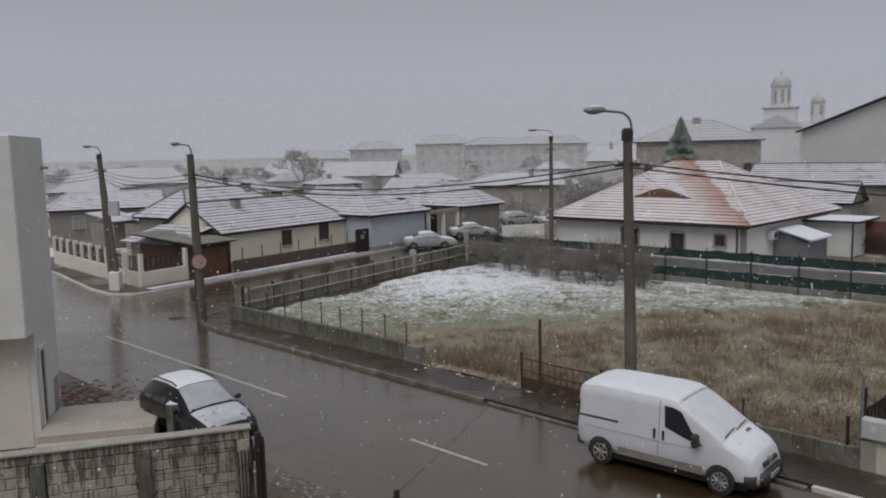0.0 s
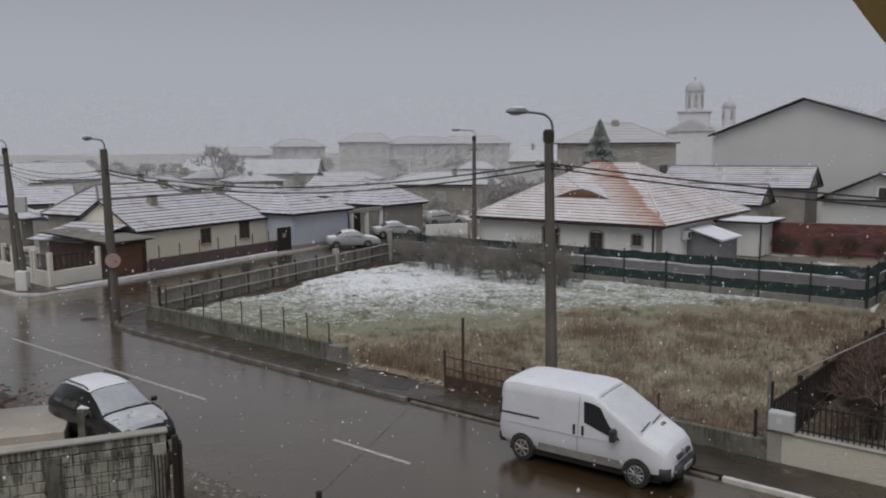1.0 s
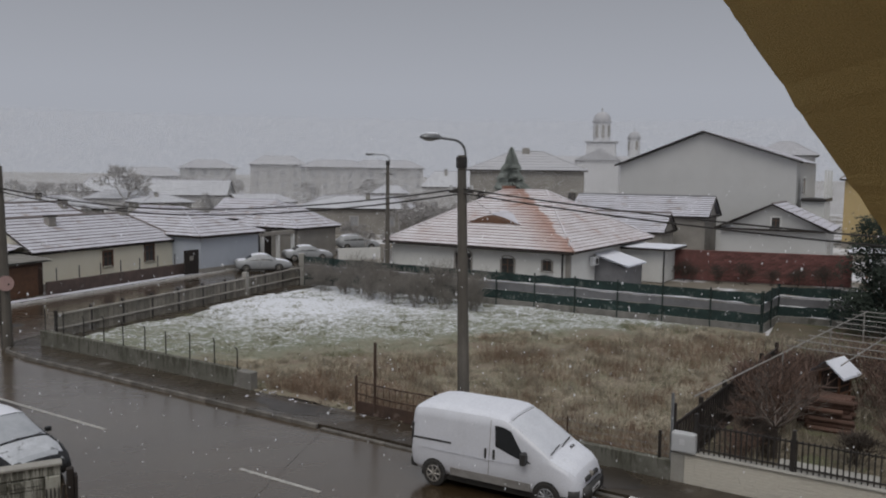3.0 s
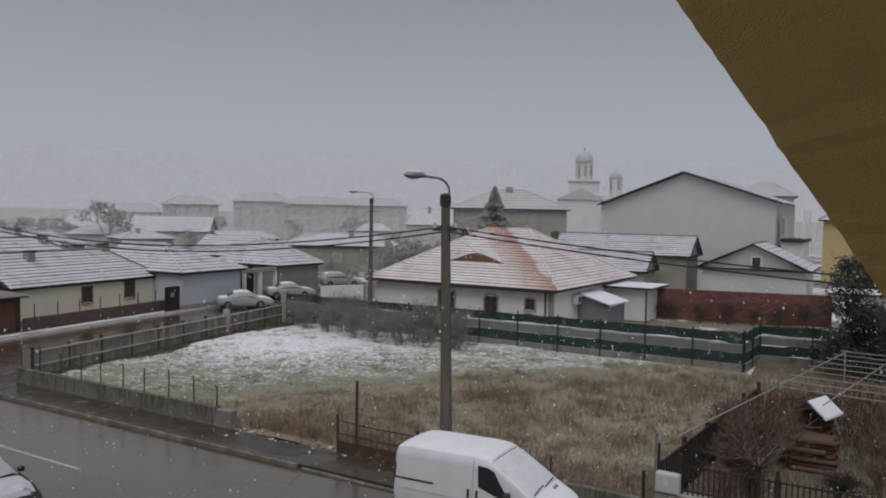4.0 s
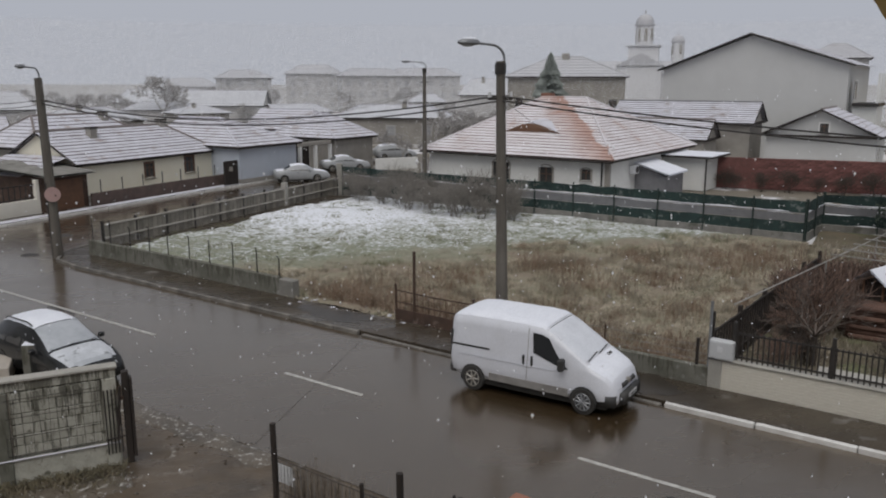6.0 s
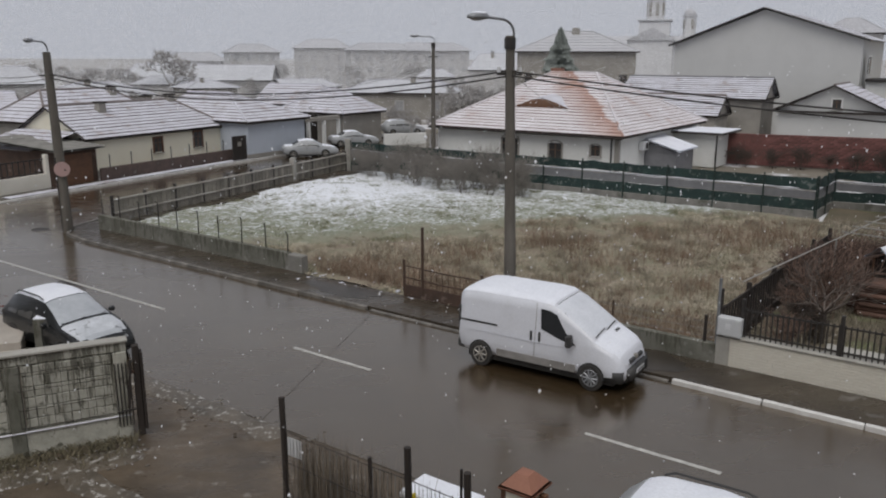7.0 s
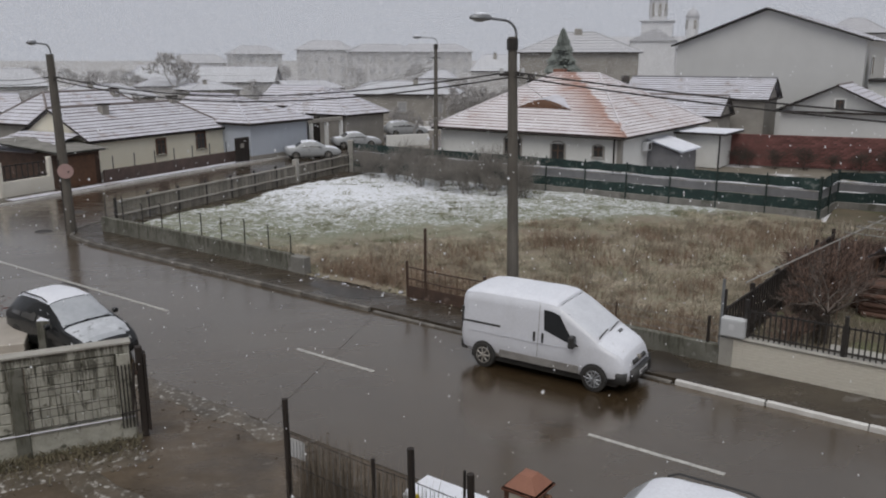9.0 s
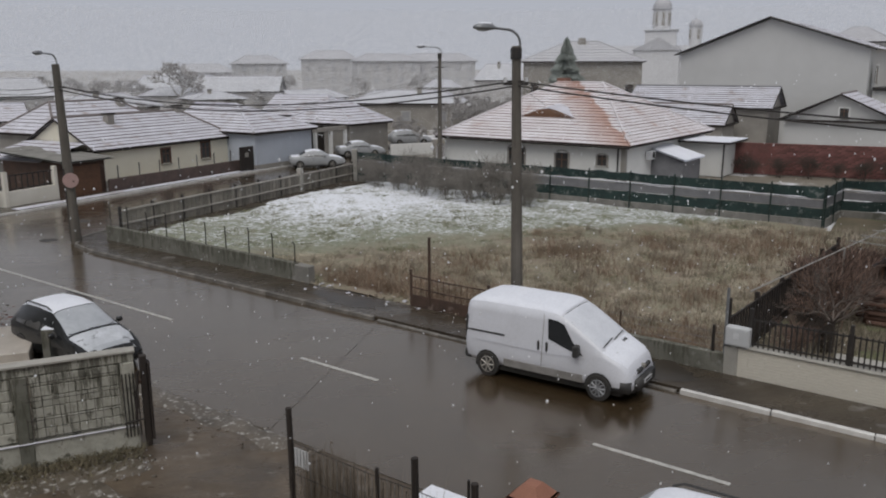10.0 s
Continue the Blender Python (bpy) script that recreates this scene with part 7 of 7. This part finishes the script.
for dz in (0, 0.07):
    poly([(-0.85, -0.72, 1.80 + dz), (0.85, -0.72, 1.80 + dz), (0.85, 0.05, 2.42 + dz), (-0.85, 0.05, 2.42 + dz)], bm)
    poly([(-0.85, 0.78, 1.83 + dz), (0.85, 0.78, 1.83 + dz), (0.85, 0.05, 2.42 + dz), (-0.85, 0.05, 2.42 + dz)], bm)
part("roof", bm, "snow", well, "snow-covered pitched roof")


def log_pile():
    g = thing("log_pile", pose(17.55, 22.5, 0.05, 0, 0, 48), "stack of reddish cut logs in the garden", "log pile")
    me = bpy.data.meshes.new("log")
    bm = disc((0, 0, 0), (0, 1, 0), 0.085, 1.3, 9)
    bm.to_mesh(me)
    bm.free()
    me.materials.append(M["log"])
    for r in range(7):
        for c in range(9 - (r > 5) * 4):
            ob = new("log", me)
            ob.parent = g
            ob.location = (0.175 * (c - 5.5) + 0.08 * (r % 2) + rng.uniform(-0.015, 0.015), rng.uniform(-0.2, 0.2), 0.09 + r * 0.152)
            ob.rotation_euler = (0, 0, rng.uniform(-0.08, 0.08))


log_pile()
edging = thing("garden_edging", road_pose(-0.9, 22.5), "low grey concrete edging slabs in the garden", "edging")
for k in range(5):
    part("slab", box(1.5 * k, 1.5 * k + 1.47, -0.2, 0.2, 0, 0.42, 0.015), "concrete", edging)
slab = thing("garden_bench", road_pose(-3.6, 22.4), "low concrete bench with snow on top", "bench")
part("seat", box(0, 2.4, -0.25, 0.25, 0.4, 0.5, 0.015), "concrete", slab)
part("seat_snow", box(0.01, 2.39, -0.24, 0.24, 0.503, 0.52, 0.008), "pale_concrete", slab, "thin wet snow")
for x in (0.25, 2.05):
    part("support", box(x - 0.1, x + 0.1, -0.2, 0.2, 0, 0.398, 0.01), "concrete", slab)


# ---------- trees and bushes ----------
def branching(seed, height, spread, depth, r0, splits=3, twig=0.012, droop=0.0, trunk=0.25):
    """A bare tree: limbs that fork again and again, as tapered tubes."""
    rr = random.Random(seed)
    bm = bmesh.new()

    def grow(p, d, ln, r, lvl):
        mid = p + d * ln * 0.5 + Vector((rr.uniform(-1, 1), rr.uniform(-1, 1), rr.uniform(-0.5, 0.5))) * ln * 0.06
        e = p + d * ln
        tube([p, mid, e], [r, r * 0.85, max(twig * 0.6, r * 0.65)], 6 if lvl < 2 else (4 if lvl < 3 else 3), bm, False)
        if lvl >= depth:
            return
        n = splits + (rr.random() > 0.5)
        for k in range(n):
            a = 2 * math.pi * (k + rr.random() * 0.7) / n
            side = d.orthogonal().normalized()
            side = (Matrix.Rotation(a, 3, d) @ side)
            nd = (d * rr.uniform(0.55, 1.0) + side * spread * rr.uniform(0.6, 1.2) + Vector((0, 0, 0.15 - droop))).normalized()
            grow(p.lerp(e, rr.uniform(0.6, 1.0)), nd, ln * rr.uniform(0.6, 0.85), max(twig, r * 0.58), lvl + 1)

    grow(Vector((0, 0, -0.05)), Vector((rr.uniform(-0.05, 0.05), rr.uniform(-0.05, 0.05), 1)).normalized(), height * trunk, r0, 0)
    return bm


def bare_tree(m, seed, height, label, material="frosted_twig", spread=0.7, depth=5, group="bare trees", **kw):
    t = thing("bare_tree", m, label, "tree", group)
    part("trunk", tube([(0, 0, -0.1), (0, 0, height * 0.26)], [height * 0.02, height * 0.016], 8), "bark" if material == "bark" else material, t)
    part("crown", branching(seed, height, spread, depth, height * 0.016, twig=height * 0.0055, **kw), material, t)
    return t


def spot_at(bearing, d):
    return pose(d * math.sin(radians(bearing)), d * math.cos(radians(bearing)), 0, 0, 0, bearing * 37)


# these far trees get the paled twig colour as painted haze
protos = [bare_tree(spot_at(-9.9, 150), 3, 13.0, "large bare winter tree, paled for haze"), bare_tree(spot_at(-14.5, 120), 4, 8.5, "bare winter tree among houses"), bare_tree(spot_at(15.2, 92), 9, 8.5, "dense bare winter tree among houses", splits=4)]
FAR_TREES = [(-19.5, 118, 1, 0.62), (-22.5, 112, 1, 0.6), (-12.6, 108, 1, 0.62), (-16.3, 100, 1, 0.55), (-20.4, 100, 1, 0.55), (-7.6, 118, 1, 0.6), (-4.6, 150, 1, 0.7), (-1.2, 135, 1, 0.6), (2.4, 140, 1, 0.62), (5.2, 128, 1, 0.7), (6.8, 122, 1, 0.75),
             (8.6, 104, 1, 0.75), (9.6, 98, 2, 0.72), (10.6, 92, 2, 0.75), (11.6, 100, 2, 0.8), (12.6, 92, 2, 0.82), (13.6, 104, 1, 0.9), (9.9, 120, 1, 0.85), (16.6, 100, 2, 0.8), (19.4, 104, 2, 0.7), (21.0, 100, 2, 0.68), (22.4, 108, 1, 0.75),
             (-2.6, 206, 0, 0.7), (2.2, 200, 0, 0.65), (6.3, 205, 0, 0.75), (-13.5, 190, 0, 0.6), (-18.5, 180, 0, 0.6), (-22.5, 170, 0, 0.6), (-6.4, 205, 0, 0.7), (-15.2, 84, 1, 0.42), (-17.2, 78, 1, 0.42), (-19.0, 74, 1, 0.45), (-13.8, 70, 1, 0.35), (6.2, 80, 1, 0.5), (7.9, 78, 1, 0.5), (5.1, 86, 1, 0.5)]
FAR_TREES += [(-29 + 1.15 * k + 0.5 * math.sin(k * 2.3), 196 + 22 * math.sin(k * 1.7), 0, 0.60 + 0.13 * math.sin(k * 2.9)) for k in range(23)]
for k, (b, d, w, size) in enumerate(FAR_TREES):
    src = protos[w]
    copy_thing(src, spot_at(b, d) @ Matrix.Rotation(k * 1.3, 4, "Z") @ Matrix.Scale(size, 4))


def bush(m, seed, h, label, material="bark", name="bush", stems=9, cat="bush", group="bushes"):
    rr = random.Random(seed)
    b = thing(name, m, label, cat, group)
    bm = bmesh.new()
    for k in range(stems):
        other = branching(seed * 31 + k, h * rr.uniform(0.7, 1.1) * 1.9, 0.55, 3, 0.016, 3, 0.008, 0.0, 0.30)
        a, r = rr.uniform(0, 6.28), rr.uniform(0, 0.45) * h * 0.6
        bmesh.ops.transform(other, matrix=Matrix.Translation((math.cos(a) * r, math.sin(a) * r, 0)) @ Matrix.Rotation(rr.uniform(-0.35, 0.35), 4, "X") @ Matrix.Rotation(rr.uniform(-0.35, 0.35), 4, "Y"), verts=list(other.verts))
        merge(bm, other)
    part("crown", bm, material, b)
    return b


b0 = bush(road_pose(-27.5, 40.2), 1, 1.6, "tangled bare bush before the green fence", "grey_bark", stems=13)
b1 = bush(road_pose(-24.0, 40.4), 2, 1.9, "tangled bare bush before the green fence", "grey_bark", stems=13)
for k, (u, n) in enumerate(((-33.5, 40.6), (-31.5, 40.3), (-29.8, 40.8), (-26.0, 40.9), (-25.2, 39.4), (-28.6, 39.3), (-35.5, 40.9), (-30.6, 39.6), (-27.0, 41.2), (-24.6, 41.4), (-23.4, 40.0), (-26.6, 38.9), (-29.2, 41.4), (-32.6, 41.3), (-25.4, 42.1), (-27.9, 42.0), (-34.6, 42.0), (-36.8, 41.6), (-31.2, 42.2), (-37.6, 42.4))):
    copy_thing((b0, b1)[k % 2], road_pose(u, n, 0.0, 50 * k) @ Matrix.Scale((0.7, 0.98, 0.82, 1.1, 0.75)[k % 5], 4))
b2 = bush(pose(18.5, 25.5, 0), 5, 1.5, "leafless dark brown shrub in the garden", "dark_shrub", stems=13)
b2d = bush(pose(19.6, 27.6, 0), 6, 1.0, "dark leafless shrub in the garden", "bark", stems=14)
spots = []
for _ in range(16000):
    q = at(rng.uniform(-7.4, 9), rng.uniform(29, 42.5))
    if noise.noise((q.x * 0.5, q.y * 0.5, 2)) > -0.25:
        spots.append((q.x, q.y, 0.04, rng.uniform(0.1, 0.5), 0.012, rng.uniform(0.2, 1.0)))
for _ in range(5000):
    q = at(rng.uniform(-5.4, 3.5), rng.uniform(21.2, 29))
    spots.append((q.x, q.y, 0.04, rng.uniform(0.05, 0.3), 0.01, rng.uniform(0.2, 1.0)))
blades("garden_grass", spots, "dry_grass", "dry brown grass behind and in the garden", "grass")
for k, (x, y) in enumerate(((14.0, 21.0), (16.0, 23.6), (20.2, 22.4), (20.5, 24.3), (17.6, 24.4), (20.0, 26.2), (21.8, 22.6), (15.4, 22.4), (22.8, 25.6), (18.9, 20.6), (21.0, 20.4), (23.8, 22.2), (16.6, 25.4), (19.0, 25.0))):
    copy_thing(b2 if k % 5 else b2d, pose(x, y, 0, 0, 0, 63 * k) @ Matrix.Scale(0.8 + 0.15 * (k % 4), 4))
for k, (u, n) in enumerate(((-4.7, 22.6), (-4.2, 23.9), (-4.8, 25.2), (-4.4, 26.7), (-4.7, 28.3), (-3.6, 29.6), (-4.6, 30.8), (-2.0, 24.6), (-1.0, 26.2), (-3.4, 32.4))):
    copy_thing((b2, b2d, b2)[k % 3], road_pose(u, n, 0.0, 71 * k) @ Matrix.Scale((0.62, 0.8, 0.7, 0.9)[k % 4], 4))
b3 = bush(pose(31.2, 57.3, 0), 12, 1.3, "bare vine shrub before the red wall", "bark")
for k in range(6):
    q = RA.lerp(RB, 0.22 + 0.13 * k)
    copy_thing(b3, pose(q.x - 0.5, q.y - 0.9, 0, 0, 0, 77 * k) @ Matrix.Scale(0.8 + 0.15 * (k % 3), 4))
tree = thing("pruned_tree", road_pose(-4.0, 24.0), "small pruned fruit tree with grey bare branches", "tree")
part("trunk", tube([(0, 0, -0.05), (0.03, 0, 0.5), (0, 0.04, 0.95)], [0.09, 0.075, 0.07], 8), "bark", tree)
bm = bmesh.new()
for k in range(7):
    a = 2 * math.pi * k / 7
    o = branching(70 + k, 3.2, 0.7, 4, 0.034, 2, 0.006, 0, 0.24)
    bmesh.ops.transform(o, matrix=Matrix.Translation((0, 0, 0.9)) @ Matrix.Rotation(a, 4, "Z") @ Matrix.Rotation(0.85, 4, "Y"), verts=list(o.verts))
    merge(bm, o)
part("crown", bm, "twig_brown", tree)


def conifer(m, h, r, seed, label, material="needles", n=2600):
    rr = random.Random(seed)
    t = thing("conifer", m, label, "tree")
    part("trunk", tube([(0, 0, -0.1), (0, 0, h * 0.95)], [h * 0.022, 0.02], 7), "bark", t)
    verts, faces = [], []
    for _ in range(n):
        s = rr.random() ** 0.8
        z = h * (0.08 + 0.92 * s)
        a, q = rr.uniform(0, 6.283), rr.uniform(0.25, 1.0)
        lim = r * (1 - s) * (0.86 + 0.10 * math.sin(s * 58) + 0.14 * math.sin(3 * a + s * 17)) + 0.03
        d = Vector((math.cos(a), math.sin(a), -0.25))
        p0 = Vector((math.cos(a) * lim * q, math.sin(a) * lim * q, z - 0.12 * lim * q))
        fine = 0.25 + 0.75 * lim / r
        side = Vector((-math.sin(a), math.cos(a), rr.uniform(-0.4, 0.4))) * r * 0.055 * fine
        k = len(verts)
        tip = p0 + d * r * rr.uniform(0.15, 0.3) * fine
        verts += [p0 - side, p0 + side, tip, p0 + Vector((0, 0, r * 0.07))]
        faces += [(k, k + 1, k + 2), (k, k + 2, k + 3), (k + 1, k + 3, k + 2)]
    me = bpy.data.meshes.new("foliage")
    me.from_pydata([tuple(v) for v in verts], [], faces)
    me.materials.append(M[material])
    ob = new("foliage", me)
    ob.parent = t
    return t


conifer(pose(28.9, 97.6, 0), 11.3, 4.4, 3, "fir tree before the villa, paled for haze", "hazy_needles", 11000)


def evergreen(m, h, r, seed, label, n=17000):
    """A rounded dark evergreen: stems and many leaf facets gathered in clumps with gaps."""
    rr = random.Random(seed)
    t = thing("evergreen_tree", m, label, "tree", "evergreens")
    part("trunk", branching(seed, h, 0.5, 3, 0.07, 3, 0.012, 0, 0.3), "bark", t)
    hubs = []
    for _ in range(46):
        a, q, z = rr.uniform(0, 6.283), rr.random() ** 0.5, rr.uniform(0.12, 1.0)
        w = r * math.sin(math.pi * min(1, 0.18 + 0.82 * z)) ** 0.6
        hubs.append((math.cos(a) * w * q, math.sin(a) * w * q, h * z, r * rr.uniform(0.16, 0.34)))
    verts, faces = [], []
    for _ in range(n):
        x, y, z, c = hubs[rr.randrange(46)]
        p0 = Vector((x + rr.gauss(0, c * 0.6), y + rr.gauss(0, c * 0.6), z + rr.gauss(0, c * 0.55)))
        d = Vector((rr.uniform(-1, 1), rr.uniform(-1, 1), rr.uniform(-0.8, 0.4))).normalized() * rr.uniform(0.10, 0.20)
        w = d.orthogonal().normalized() * rr.uniform(0.035, 0.06)
        k = len(verts)
        verts += [p0, p0 + d * 0.5 + w, p0 + d, p0 + d * 0.5 - w]
        faces.append((k, k + 1, k + 2, k + 3))
    me = bpy.data.meshes.new("foliage")
    me.from_pydata([tuple(v) for v in verts], [], faces)
    me.materials.append(M["needles"])
    ob = new("foliage", me)
    ob.parent = t
    return t


evergreen(pose(30.0, 34.6, 0), 6.4, 2.2, 8, "dark glossy evergreen tree in the garden corner")
evergreen(pose(33.4, 34.2, 0), 5.4, 2.0, 9, "dark glossy evergreen tree in the garden corner")

# ---------- the eye's own house: facade behind, balcony slab, sloping roof verge ----------
own = thing("own_house", pose(0, 0, 0), "ochre rendered house with a balcony and sloping roof edge", "house")
part("facade", box(-9, 9, -9, -1.1, -0.05, 10.5), "ochre_wall", own)
part("balcony_slab", box(-2.5, 2.6, -1.09, 0.35, 6.2, 6.38, 0.02), "pale_concrete", own)
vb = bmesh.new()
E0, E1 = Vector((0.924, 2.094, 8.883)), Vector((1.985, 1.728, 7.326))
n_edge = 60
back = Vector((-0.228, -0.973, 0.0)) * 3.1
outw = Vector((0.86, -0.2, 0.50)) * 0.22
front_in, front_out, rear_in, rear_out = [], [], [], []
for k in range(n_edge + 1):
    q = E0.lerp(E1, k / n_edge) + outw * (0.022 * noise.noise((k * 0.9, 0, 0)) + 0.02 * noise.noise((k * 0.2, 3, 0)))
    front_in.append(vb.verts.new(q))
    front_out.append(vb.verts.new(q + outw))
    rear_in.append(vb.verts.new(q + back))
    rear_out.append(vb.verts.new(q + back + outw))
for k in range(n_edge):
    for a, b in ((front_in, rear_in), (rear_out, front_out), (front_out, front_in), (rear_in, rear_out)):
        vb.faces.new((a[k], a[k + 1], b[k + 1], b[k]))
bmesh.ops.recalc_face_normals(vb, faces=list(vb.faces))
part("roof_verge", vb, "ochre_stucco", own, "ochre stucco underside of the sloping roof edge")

# ---------- falling snow ----------
verts, faces = [], []
srng = random.Random(21)
for _ in range(1300):
    d = 4.0 + 30 * srng.random() ** 0.7
    b = radians(srng.uniform(-32, 52))
    x, y, z = d * math.sin(b), d * math.cos(b), srng.uniform(0.3, 7.8)
    if abs(z - 8) > d * 0.75:
        continue
    r = srng.uniform(0.007, 0.016) * (0.7 + d / 45)
    k = len(verts)
    verts += [(x + r, y, z), (x - r, y, z), (x, y + r, z), (x, y - r, z), (x, y, z + r * 1.5), (x, y, z - r * 1.5)]
    faces += [(k, k + 2, k + 4), (k + 2, k + 1, k + 4), (k + 1, k + 3, k + 4), (k + 3, k, k + 4), (k + 2, k, k + 5), (k + 1, k + 2, k + 5), (k + 3, k + 1, k + 5), (k, k + 3, k + 5)]
me = bpy.data.meshes.new("falling_snow")
me.from_pydata(verts, [], faces)
me.materials.append(M["snowflake"])
tagged(new("falling_snow", me), "wet snowflakes falling through the air", "snow", kind="stuff")
# stand-in for haze over the distant roofs: over a million oversized flakes, one small facet each
nf = 1500000
gen = np.random.default_rng(4)
dist = np.sqrt(105.0 ** 2 + (240.0 ** 2 - 105.0 ** 2) * gen.random(nf))
bear = np.radians(gen.uniform(-31, 45, nf))
dist[:280000] = 240 + 190 * gen.random(280000)
cen = np.stack([dist * np.sin(bear), dist * np.cos(bear), 0.2 + (9 + dist * 0.06) * gen.random(nf) ** 1.45], 1)
size = (gen.uniform(0.033, 0.058, nf) * np.where(dist < 240, 0.6 + dist / 400, 1.9))[:, None]
ua = gen.normal(size=(nf, 3))
ua /= np.linalg.norm(ua, axis=1)[:, None]
ub = np.cross(ua, gen.normal(size=(nf, 3)))
ub /= np.linalg.norm(ub, axis=1)[:, None]
tri = np.stack([cen + ua * size, cen - ua * size * 0.5 + ub * size * 0.87, cen - ua * size * 0.5 - ub * size * 0.87], 1).astype(np.float32)
me = bpy.data.meshes.new("distant_snowfall")
me.vertices.add(nf * 3)
me.vertices.foreach_set("co", tri.ravel())
me.loops.add(nf * 3)
me.loops.foreach_set("vertex_index", np.arange(nf * 3, dtype=np.int32))
me.polygons.add(nf)
me.polygons.foreach_set("loop_start", np.arange(0, nf * 3, 3, dtype=np.int32))
me.update(calc_edges=True)
me.materials.append(M["snowflake"])
tagged(new("distant_snowfall", me), "oversized snowflakes standing in for haze over the distant roofs", "snow", kind="stuff")
